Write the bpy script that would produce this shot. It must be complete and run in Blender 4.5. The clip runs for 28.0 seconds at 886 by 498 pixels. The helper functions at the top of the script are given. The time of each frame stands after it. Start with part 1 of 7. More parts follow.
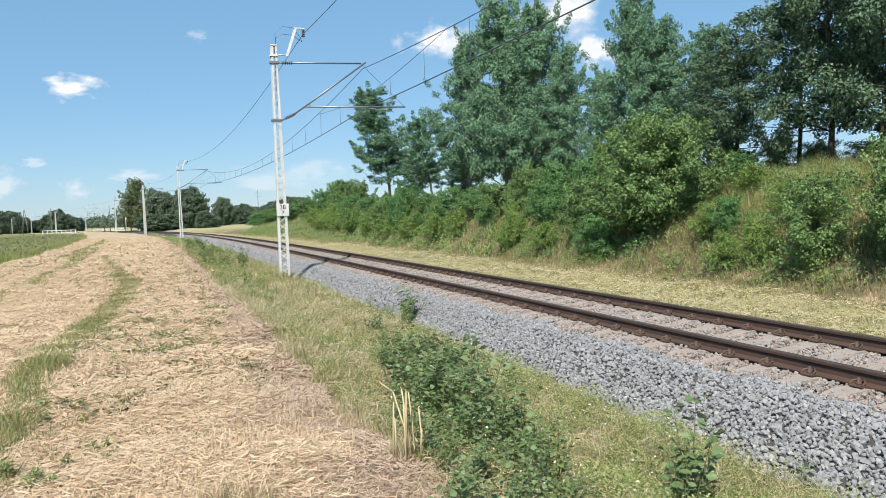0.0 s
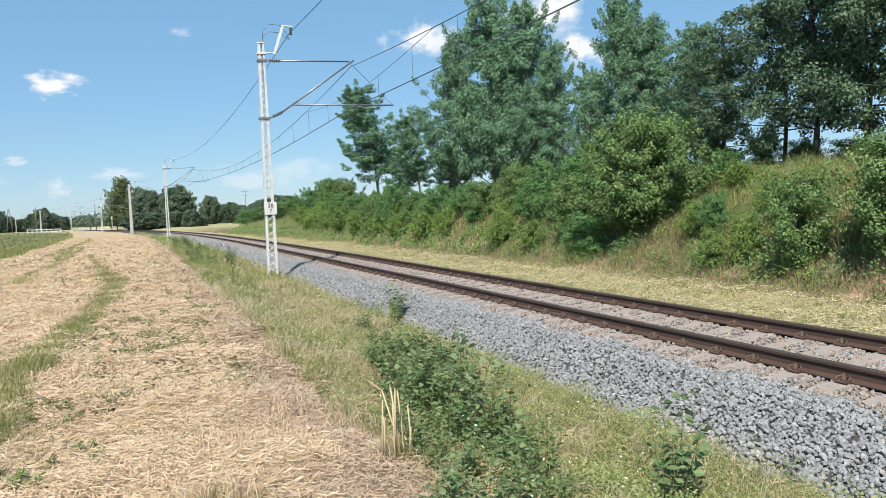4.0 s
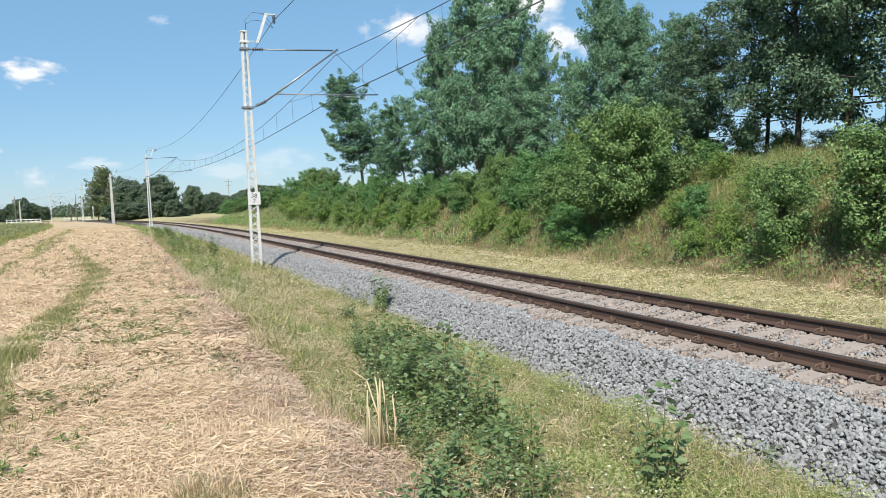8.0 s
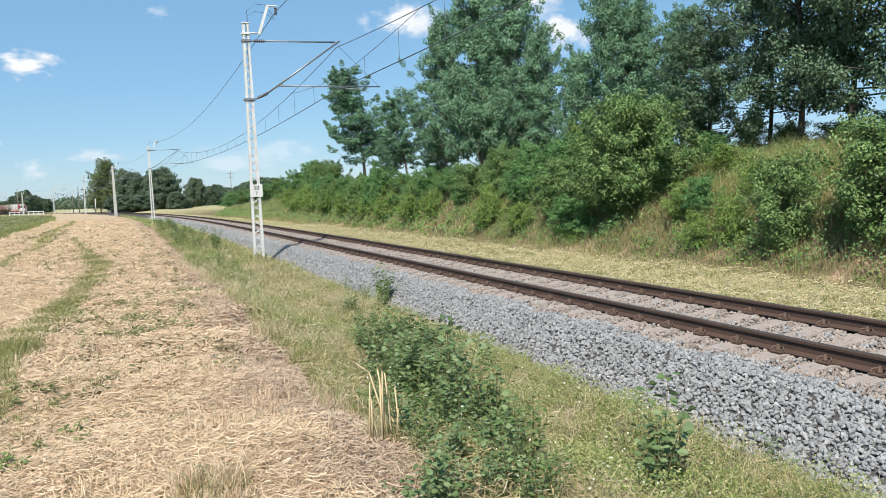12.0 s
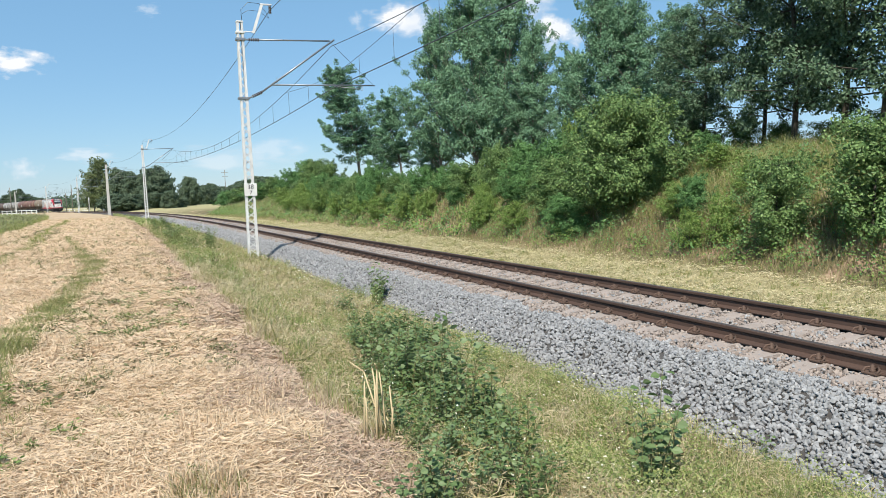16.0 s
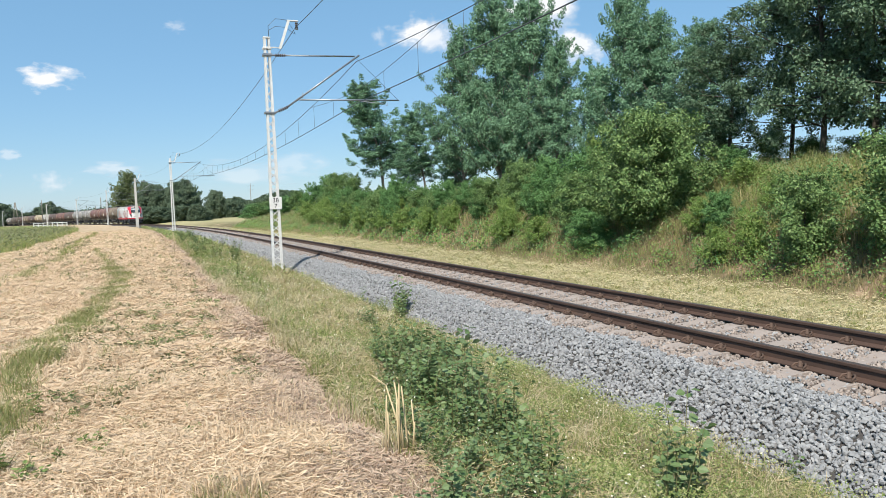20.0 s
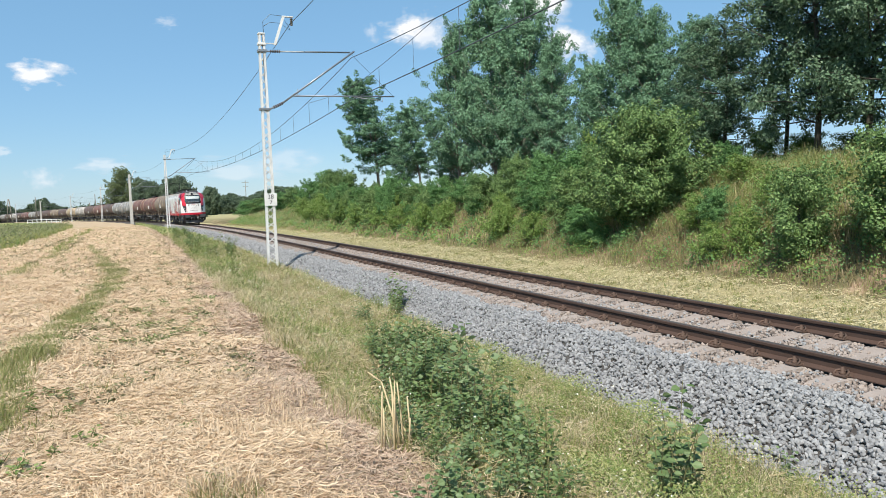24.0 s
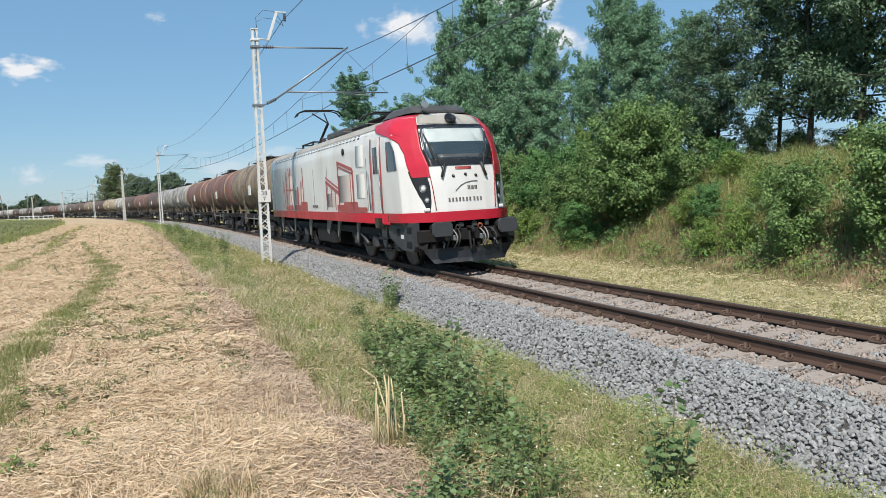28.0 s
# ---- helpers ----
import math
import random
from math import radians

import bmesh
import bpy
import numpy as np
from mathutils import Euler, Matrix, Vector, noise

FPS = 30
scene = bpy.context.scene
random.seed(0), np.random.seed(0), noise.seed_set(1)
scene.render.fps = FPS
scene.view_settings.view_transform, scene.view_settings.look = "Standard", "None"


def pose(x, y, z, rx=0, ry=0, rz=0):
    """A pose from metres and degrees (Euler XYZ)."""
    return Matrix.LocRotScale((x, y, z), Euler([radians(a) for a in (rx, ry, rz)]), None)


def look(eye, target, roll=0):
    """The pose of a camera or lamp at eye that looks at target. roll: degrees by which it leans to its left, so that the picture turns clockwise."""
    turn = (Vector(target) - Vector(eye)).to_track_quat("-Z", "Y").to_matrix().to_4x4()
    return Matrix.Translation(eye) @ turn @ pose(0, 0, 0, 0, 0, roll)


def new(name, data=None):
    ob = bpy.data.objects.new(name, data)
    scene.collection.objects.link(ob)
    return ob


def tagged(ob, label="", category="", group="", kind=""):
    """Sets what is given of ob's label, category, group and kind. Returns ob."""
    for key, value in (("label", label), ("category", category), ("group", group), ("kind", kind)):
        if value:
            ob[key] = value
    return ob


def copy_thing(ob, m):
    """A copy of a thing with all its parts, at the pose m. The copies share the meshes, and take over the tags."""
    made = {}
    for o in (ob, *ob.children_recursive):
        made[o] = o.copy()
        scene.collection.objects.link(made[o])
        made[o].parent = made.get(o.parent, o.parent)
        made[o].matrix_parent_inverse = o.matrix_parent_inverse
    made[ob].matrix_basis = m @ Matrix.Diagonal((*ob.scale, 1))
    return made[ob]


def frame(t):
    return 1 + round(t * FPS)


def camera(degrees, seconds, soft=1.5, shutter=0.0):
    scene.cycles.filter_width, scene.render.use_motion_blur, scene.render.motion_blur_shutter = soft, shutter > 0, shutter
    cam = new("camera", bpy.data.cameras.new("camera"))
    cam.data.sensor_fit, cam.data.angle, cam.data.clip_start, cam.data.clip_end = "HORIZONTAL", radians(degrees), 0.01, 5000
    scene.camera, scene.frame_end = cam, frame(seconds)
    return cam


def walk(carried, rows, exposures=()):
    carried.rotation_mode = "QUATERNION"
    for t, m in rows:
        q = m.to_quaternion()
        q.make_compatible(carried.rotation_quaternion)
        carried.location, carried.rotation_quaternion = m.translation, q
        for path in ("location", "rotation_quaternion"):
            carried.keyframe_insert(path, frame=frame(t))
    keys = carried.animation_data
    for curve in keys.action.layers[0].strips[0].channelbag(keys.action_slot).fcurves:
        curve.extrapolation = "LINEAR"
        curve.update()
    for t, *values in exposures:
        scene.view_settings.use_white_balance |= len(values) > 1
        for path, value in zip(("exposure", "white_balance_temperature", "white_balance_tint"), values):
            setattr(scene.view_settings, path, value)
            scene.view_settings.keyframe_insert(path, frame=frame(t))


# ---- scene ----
import itertools

# ---- camera ----
EYE = (0.0, 0.0, 1.803)
VIEW = [
    (0, 86.819, 2.227, 1.443), (0.5, 86.698, 2.240, 1.033), (1, 86.752, 2.189, 0.935), (1.5, 86.724, 2.239, 0.799),
    (2, 86.811, 2.202, 0.752), (2.5, 86.844, 2.274, 0.728), (3, 86.816, 2.245, 0.646), (3.5, 86.751, 2.283, 0.639),
    (5.5, 86.232, 2.275, -0.229), (6, 86.144, 2.233, -0.426), (6.5, 86.076, 2.293, -0.600), (7, 85.970, 2.255, -0.590),
    (7.5, 85.935, 2.272, -0.647), (8, 85.812, 2.274, -0.708), (8.5, 85.730, 2.265, -0.770), (9, 85.666, 2.245, -0.787),
    (9.5, 85.593, 2.262, -0.826), (10, 85.516, 2.292, -0.913), (10.5, 85.437, 2.312, -0.628), (11, 85.357, 2.322, -0.485),
    (11.5, 85.302, 2.292, -0.494), (12, 85.190, 2.284, -0.536), (12.5, 85.122, 2.282, -0.582), (14.5, 85.006, 2.210, -0.803),
    (15, 85.011, 2.187, -0.822), (15.5, 85.031, 2.225, -0.888), (16, 85.103, 2.244, -0.957), (16.5, 85.050, 2.292, -0.820),
    (17, 85.024, 2.158, -0.689), (17.5, 85.123, 2.179, -0.448), (18, 85.441, 2.201, -0.305), (18.5, 85.634, 2.055, -0.046),
    (19, 85.865, 2.026, 0.519), (19.5, 86.083, 2.074, 0.831), (20, 86.301, 2.019, 0.910), (20.5, 86.458, 2.105, 0.904),
    (21, 86.460, 2.099, 0.940), (21.5, 86.437, 2.091, 0.825), (23.5, 86.085, 2.113, 0.619), (24, 86.003, 2.047, 0.542),
    (24.5, 85.940, 2.099, 0.502), (25, 85.860, 2.040, 0.435), (25.5, 85.769, 2.085, 0.391), (26, 85.700, 2.063, 0.318),
    (26.5, 85.620, 2.120, 0.256), (27, 85.579, 2.012, 0.182), (27.5, 85.577, 2.013, 0.118), (28, 85.683, 2.091, 0.056),
]
cam = camera(63.72, 28.0, soft=0.6)
walk(cam, [(t, pose(*EYE, rx, ry, rz)) for t, rx, ry, rz in VIEW], exposures=[(0, 0.5), (26.6, 0.5), (27.4, 0.42), (28, 0.3)])

# ---- light ----
SUN_EL, SUN_AZ = 50.0, 194.5      # degrees; azimuth clockwise from +y, where the sun stands
world = bpy.data.worlds.new("sky")
scene.world = world
world.use_nodes = True
wn = world.node_tree
sky = wn.nodes.new("ShaderNodeTexSky")
sky.sky_type, sky.sun_disc = "NISHITA", False
sky.sun_elevation, sky.sun_rotation = radians(SUN_EL), radians(SUN_AZ)
sky.air_density, sky.dust_density, sky.ozone_density = 1.0, 0.15, 3.5
wn.nodes["Background"].inputs[1].default_value = 0.0837
haze = wn.nodes.new("ShaderNodeMix")
haze.data_type = "RGBA"
haze.inputs[0].default_value = 0.5
haze.inputs[7].default_value = (2.12, 4.78, 7.5, 1)      # scattered blue of the hazy summer sky
wn.links.new(sky.outputs[0], haze.inputs[6])
wn.links.new(haze.outputs[2], wn.nodes["Background"].inputs[0])
sun = new("sun", bpy.data.lights.new("sun", "SUN"))
sun.data.energy, sun.data.angle, sun.data.color = 5.0, radians(0.55), (1.0, 0.94, 0.85)
az = radians(SUN_AZ)
sun.matrix_world = look((0, 0, 0), (-math.sin(az) * math.cos(radians(SUN_EL)), -math.cos(az) * math.cos(radians(SUN_EL)), -math.sin(radians(SUN_EL))))

# ---- materials ----


def material(name):
    m = bpy.data.materials.new(name)
    m.use_nodes = True
    nt = m.node_tree
    return m, nt, nt.nodes["Principled BSDF"]


def ramp(nt, fac, stops, mode="LINEAR"):
    r = nt.nodes.new("ShaderNodeValToRGB")
    r.color_ramp.interpolation = mode
    e = r.color_ramp.elements
    while len(e) < len(stops):
        e.new(0.5)
    for el, (p, c) in zip(e, stops):
        el.position = p
        el.color = (*c, 1) if len(c) == 3 else c
    nt.links.new(fac, r.inputs[0])
    return r.outputs[0]


def noise_tex(nt, scale, detail=4, rough=0.55, coord="Object", stretch=None, distort=0.0):
    tc = nt.nodes.new("ShaderNodeTexCoord")
    out = tc.outputs[coord]
    if stretch:
        mp = nt.nodes.new("ShaderNodeMapping")
        mp.inputs["Scale"].default_value = stretch
        nt.links.new(out, mp.inputs[0])
        out = mp.outputs[0]
    n = nt.nodes.new("ShaderNodeTexNoise")
    n.inputs["Scale"].default_value, n.inputs["Detail"].default_value, n.inputs["Roughness"].default_value = scale, detail, rough
    n.inputs["Distortion"].default_value = distort
    nt.links.new(out, n.inputs["Vector"])
    return n.outputs["Fac"]


def mix(nt, fac, a, b, blend="MIX"):
    n = nt.nodes.new("ShaderNodeMix")
    n.data_type, n.blend_type = "RGBA", blend
    for sock, v in ((n.inputs[0], fac), (n.inputs[6], a), (n.inputs[7], b)):
        if isinstance(v, bpy.types.NodeSocket):
            nt.links.new(v, sock)
        elif isinstance(v, tuple):
            sock.default_value = (*v, 1)
        else:
            sock.default_value = v
    return n.outputs[2]


def math_node(nt, op, a, b=0.0, clamp=False):
    n = nt.nodes.new("ShaderNodeMath")
    n.operation, n.use_clamp = op, clamp
    for sock, v in ((n.inputs[0], a), (n.inputs[1], b)):
        if isinstance(v, bpy.types.NodeSocket):
            nt.links.new(v, sock)
        else:
            sock.default_value = v
    return n.outputs[0]


def add_bump(nt, bsdf, height, strength=0.3, dist=0.02):
    b = nt.nodes.new("ShaderNodeBump")
    b.inputs["Strength"].default_value, b.inputs["Distance"].default_value = strength, dist
    nt.links.new(height, b.inputs["Height"])
    nt.links.new(b.outputs[0], bsdf.inputs["Normal"])


def surface(name, base, dirt, scale=3.0, rough=0.6, metal=0.0, amount=0.5, bump=0.15, fine=60.0, spec=0.5, coord="Object", stretch=None):
    """Two-scale weathered surface: base colour, dirt colour in patches, fine grain."""
    m, nt, b = material(name)
    n1 = noise_tex(nt, scale, 5, 0.6, coord, stretch)
    n2 = noise_tex(nt, fine, 3, 0.6, coord)
    f = ramp(nt, n1, [(0.5 - 0.25 * amount, (0, 0, 0)), (0.78, (1, 1, 1))])
    c = mix(nt, f, base, dirt)
    c = mix(nt, 0.25, c, mix(nt, n2, tuple(v * 0.6 for v in base), tuple(min(1, v * 1.3) for v in base)))
    nt.links.new(c, b.inputs["Base Color"])
    b.inputs["Metallic"].default_value = metal
    b.inputs["Specular IOR Level"].default_value = spec
    rr = ramp(nt, n1, [(0.3, (rough - 0.1,) * 3), (0.8, (min(1, rough + 0.15),) * 3)])
    nt.links.new(rr, b.inputs["Roughness"])
    if bump:
        add_bump(nt, b, n2, bump, 0.01)
    return m


def varied(name, colours, rough=0.7, trans=0.0, per="island", spec=0.3):
    """Colour picked per loose piece or per object; leaves let some light through."""
    m, nt, b = material(name)
    if per == "island":
        g = nt.nodes.new("ShaderNodeNewGeometry")
        f = g.outputs["Random Per Island"]
    else:
        g = nt.nodes.new("ShaderNodeObjectInfo")
        f = g.outputs["Random"]
    c = ramp(nt, f, [(i / max(1, len(colours) - 1), q) for i, q in enumerate(colours)])
    nt.links.new(c, b.inputs["Base Color"])
    b.inputs["Roughness"].default_value = rough
    b.inputs["Specular IOR Level"].default_value = spec
    if trans:
        t = nt.nodes.new("ShaderNodeBsdfTranslucent")
        nt.links.new(c, t.inputs[0])
        s = nt.nodes.new("ShaderNodeMixShader")
        s.inputs[0].default_value = trans
        out = nt.nodes["Material Output"]
        nt.links.new(b.outputs[0], s.inputs[1])
        nt.links.new(t.outputs[0], s.inputs[2])
        nt.links.new(s.outputs[0], out.inputs[0])
    return m


M_STRAW = varied("straw", [(0.53, 0.385, 0.245), (0.66, 0.505, 0.34), (0.735, 0.59, 0.42), (0.6, 0.45, 0.295), (0.71, 0.575, 0.415), (0.45, 0.32, 0.2)], 0.55, 0.2)
M_DRY = varied("dry_grass", [(0.35, 0.28, 0.14), (0.525, 0.42, 0.254), (0.245, 0.237, 0.0962), (0.647, 0.542, 0.359), (0.297, 0.228, 0.131)], 0.55, 0.25)
M_GRASS = varied("verge_grass", [(0.135, 0.198, 0.045), (0.261, 0.288, 0.0855), (0.405, 0.369, 0.171), (0.18, 0.252, 0.0612), (0.504, 0.423, 0.225)], 0.5, 0.3)
M_GREENBLADE = varied("green_blades", [(0.117, 0.198, 0.0405), (0.171, 0.252, 0.063), (0.243, 0.297, 0.09)], 0.45, 0.35)
M_MOWN = varied("mown_grass", [(0.493, 0.411, 0.242), (0.625, 0.545, 0.359), (0.222, 0.235, 0.0937), (0.525, 0.453, 0.281), (0.642, 0.571, 0.375), (0.329, 0.293, 0.148)], 0.6, 0.2)
M_BROWNGRASS = varied("brown_grass", [(0.225, 0.162, 0.09), (0.297, 0.216, 0.135), (0.171, 0.158, 0.0675), (0.378, 0.279, 0.18), (0.18, 0.18, 0.072)], 0.6, 0.25)
M_LEAF_SHOOT = varied("poplar_shoot_leaf", [(0.088, 0.145, 0.05), (0.135, 0.2, 0.078), (0.2, 0.265, 0.13), (0.105, 0.165, 0.058)], 0.5, 0.22, spec=0.3)
M_LEAF_TREE = varied("poplar_leaf", [(0.0707, 0.148, 0.0797), (0.122, 0.231, 0.13), (0.201, 0.341, 0.211), (0.0895, 0.178, 0.0948)], 0.5, 0.08, spec=0.2)
M_LEAF_OAK = varied("oak_leaf", [(0.0437, 0.0832, 0.0447), (0.0832, 0.142, 0.077), (0.161, 0.239, 0.146)], 0.5, 0.06, spec=0.2)
M_LEAF_BUSH = varied("bush_leaf", [(0.0543, 0.133, 0.0426), (0.098, 0.208, 0.0683), (0.164, 0.298, 0.106), (0.0701, 0.16, 0.0527)], 0.5, 0.1, spec=0.2)
M_LEAF_LIGHT = varied("light_shrub_leaf", [(0.118, 0.212, 0.0469), (0.171, 0.273, 0.0648), (0.244, 0.319, 0.095), (0.136, 0.227, 0.0536)], 0.5, 0.24)
M_LEAF_WEED = varied("weed_leaf", [(0.07, 0.125, 0.036), (0.115, 0.18, 0.056), (0.19, 0.25, 0.1), (0.085, 0.145, 0.044)], 0.5, 0.24, spec=0.3)
M_LEAF_GREEN = varied("fresh_weed_leaf", [(0.104, 0.171, 0.0475), (0.171, 0.247, 0.0712), (0.266, 0.323, 0.114), (0.133, 0.199, 0.057)], 0.5, 0.25)
M_LEAF_DARK = varied("dark_bush_leaf", [(0.0583, 0.113, 0.0365), (0.0992, 0.176, 0.0547), (0.21, 0.303, 0.111), (0.07, 0.131, 0.0417)], 0.48, 0.07, spec=0.2)
M_SPECK = varied("stubble_weed", [(0.117, 0.135, 0.054), (0.18, 0.162, 0.081), (0.144, 0.18, 0.063), (0.216, 0.162, 0.099)], 0.6, 0.15)
M_PALEDRY = varied("pale_dry_grass", [(0.589, 0.499, 0.33), (0.713, 0.624, 0.446), (0.428, 0.356, 0.205), (0.641, 0.535, 0.374), (0.356, 0.321, 0.161)], 0.55, 0.25)
# bluish haze of the distance is mixed into these leaf colours
M_LEAF_HAZE = varied("hazy_distant_leaf", [(0.075, 0.115, 0.07), (0.105, 0.15, 0.092), (0.14, 0.185, 0.115)], 0.6, 0.25)
M_LEAF_LIGHT2 = varied("birch_leaf", [(0.104, 0.142, 0.057), (0.152, 0.19, 0.0855), (0.19, 0.218, 0.104)], 0.6, 0.3)
M_HERB = varied("herb_leaf", [(0.0929, 0.145, 0.0405), (0.248, 0.287, 0.0891), (0.387, 0.385, 0.17), (0.124, 0.184, 0.047), (0.201, 0.253, 0.0688), (0.495, 0.47, 0.259)], 0.55, 0.3)
M_FLOWER = varied("white_flower", [(0.66, 0.66, 0.6), (0.72, 0.7, 0.58), (0.6, 0.58, 0.45)], 0.7, 0.2)
M_CROP = varied("dull_crop_leaf", [(0.11, 0.135, 0.06), (0.17, 0.185, 0.09), (0.24, 0.235, 0.125), (0.13, 0.155, 0.068)], 0.6, 0.25)
M_TRACKGREEN = varied("track_weed", [(0.168, 0.203, 0.0576), (0.252, 0.268, 0.0936), (0.367, 0.337, 0.166), (0.199, 0.23, 0.0684)], 0.5, 0.3)
M_STRAW_BROWN = varied("trodden_straw", [(0.41, 0.29, 0.205), (0.5, 0.375, 0.27), (0.58, 0.45, 0.335), (0.31, 0.215, 0.155), (0.66, 0.53, 0.4)], 0.6, 0.15)
M_BARK = surface("grey_bark", (0.198, 0.18, 0.153), (0.072, 0.063, 0.045), 2.5, 0.85, bump=0.5, fine=18, stretch=(1, 1, 0.25))
M_BARK_DARK = surface("dark_bark", (0.063, 0.054, 0.0405), (0.027, 0.0252, 0.0198), 2.5, 0.9, bump=0.5, fine=18, stretch=(1, 1, 0.25))
M_STEM = surface("dry_stem", (0.502, 0.405, 0.243), (0.34, 0.259, 0.138), 8, 0.7, fine=40)
M_TWIG = surface("green_stem", (0.144, 0.153, 0.054), (0.126, 0.081, 0.045), 8, 0.7, fine=40)
M_STONE = varied("ballast_stone", [(0.205, 0.21, 0.214), (0.275, 0.279, 0.281), (0.24, 0.244, 0.247), (0.335, 0.337, 0.336), (0.185, 0.188, 0.192), (0.3, 0.302, 0.303)], 0.85, spec=0.2)
M_STONE_RUST = varied("rusty_ballast_stone", [(0.254, 0.21, 0.179), (0.333, 0.28, 0.241), (0.201, 0.166, 0.145), (0.306, 0.271, 0.245)], 0.9, spec=0.2)
M_STONE_OBJ = varied("ballast_stone_single", [(0.178, 0.177, 0.176), (0.267, 0.264, 0.262), (0.219, 0.219, 0.219), (0.332, 0.33, 0.326)], 0.85, per="object", spec=0.25)
M_SLEEPER = surface("sleeper_concrete", (0.318, 0.27, 0.236), (0.224, 0.176, 0.146), 2.0, 0.9, bump=0.4, fine=45)
M_RAIL = surface("rail_rust", (0.0851, 0.0502, 0.0365), (0.0486, 0.0308, 0.0243), 1.5, 0.75, 0.2, bump=0.3, fine=40)
M_RAILTOP = surface("rail_running_face", (0.13, 0.109, 0.101), (0.0891, 0.0689, 0.0607), 1.0, 0.5, 0.6, bump=0.05, fine=80)
M_CLIP = surface("rail_clip_rust", (0.113, 0.0689, 0.0486), (0.0567, 0.0405, 0.0324), 9, 0.8, 0.2)
M_MAST = surface("white_mast_paint", (0.648, 0.656, 0.648), (0.421, 0.405, 0.373), 1.2, 0.5, bump=0.08)
M_CONCRETE = surface("mast_concrete", (0.486, 0.47, 0.429), (0.34, 0.324, 0.292), 1.0, 0.85, bump=0.2)
M_GALV = surface("galvanised_tube", (0.267, 0.292, 0.316), (0.178, 0.186, 0.194), 4.0, 0.45, 0.6)
M_WIRE = surface("overhead_wire", (0.081, 0.0972, 0.105), (0.0486, 0.0567, 0.0567), 4.0, 0.5, 0.5, bump=0)
M_INSUL = surface("insulator_brown", (0.0567, 0.0405, 0.0405), (0.0324, 0.0243, 0.0243), 8, 0.3)
M_SIGN = surface("sign_white", (0.664, 0.664, 0.648), (0.502, 0.486, 0.446), 3, 0.45, bump=0.03)
M_BLACK = surface("black_paint", (0.0203, 0.0203, 0.0227), (0.0405, 0.0365, 0.0324), 6, 0.5)
M_WHITE = surface("white_fence_paint", (0.648, 0.648, 0.632), (0.446, 0.429, 0.389), 2, 0.5)

# ---- line of the track: s metres along it away from the camera's end, lat metres to the right of it ----
KNOT_S = (-150, 15, 70, 140, 240, 420, 1200)
KNOT_K = (0.00017, 0.00017, -0.00103, -0.00125, -0.00095, 0.00014, 0.00014)
_s = np.arange(-150, 1200.1, 0.5)
_k = np.interp(_s, KNOT_S, KNOT_K)
_a = np.concatenate([[0], np.cumsum((_k[1:] + _k[:-1]) / 2 * 0.5)])
_a += -0.41042 - np.interp(0, _s, _a)
_x = np.concatenate([[0], np.cumsum((np.sin(_a[1:]) + np.sin(_a[:-1])) / 2 * 0.5)])
_y = np.concatenate([[0], np.cumsum((np.cos(_a[1:]) + np.cos(_a[:-1])) / 2 * 0.5)])
_x += 10.384 - np.interp(0, _s, _x)
_y += -5.046 - np.interp(0, _s, _y)
CANT = 0.018


def rise(s):
    s = np.asarray(s, float)
    c = np.clip(s, -60, 460)
    return -0.00087 * c - 1.045e-5 * c * c * (c > 0)


def line(s, lat, z):
    """World points (n, 3) at s, lat, z above the rail's top."""
    s, lat, z = np.broadcast_arrays(np.asarray(s, float), np.asarray(lat, float), np.asarray(z, float))
    X, Y, A = np.interp(s, _s, _x), np.interp(s, _s, _y), np.interp(s, _s, _a)
    return np.stack([X + np.cos(A) * lat, Y - np.sin(A) * lat, z + rise(s)], -1)


def at_line(s, lat=0.0, z=0.0, turn=0.0):
    """Pose with local y along the line (away), x to the right of it."""
    p = line(s, lat, z)
    return Matrix.Translation([float(v) for v in p]) @ pose(0, 0, 0, 0, 0, turn - math.degrees(float(np.interp(s, _s, _a))))


# ---- mesh helpers ----


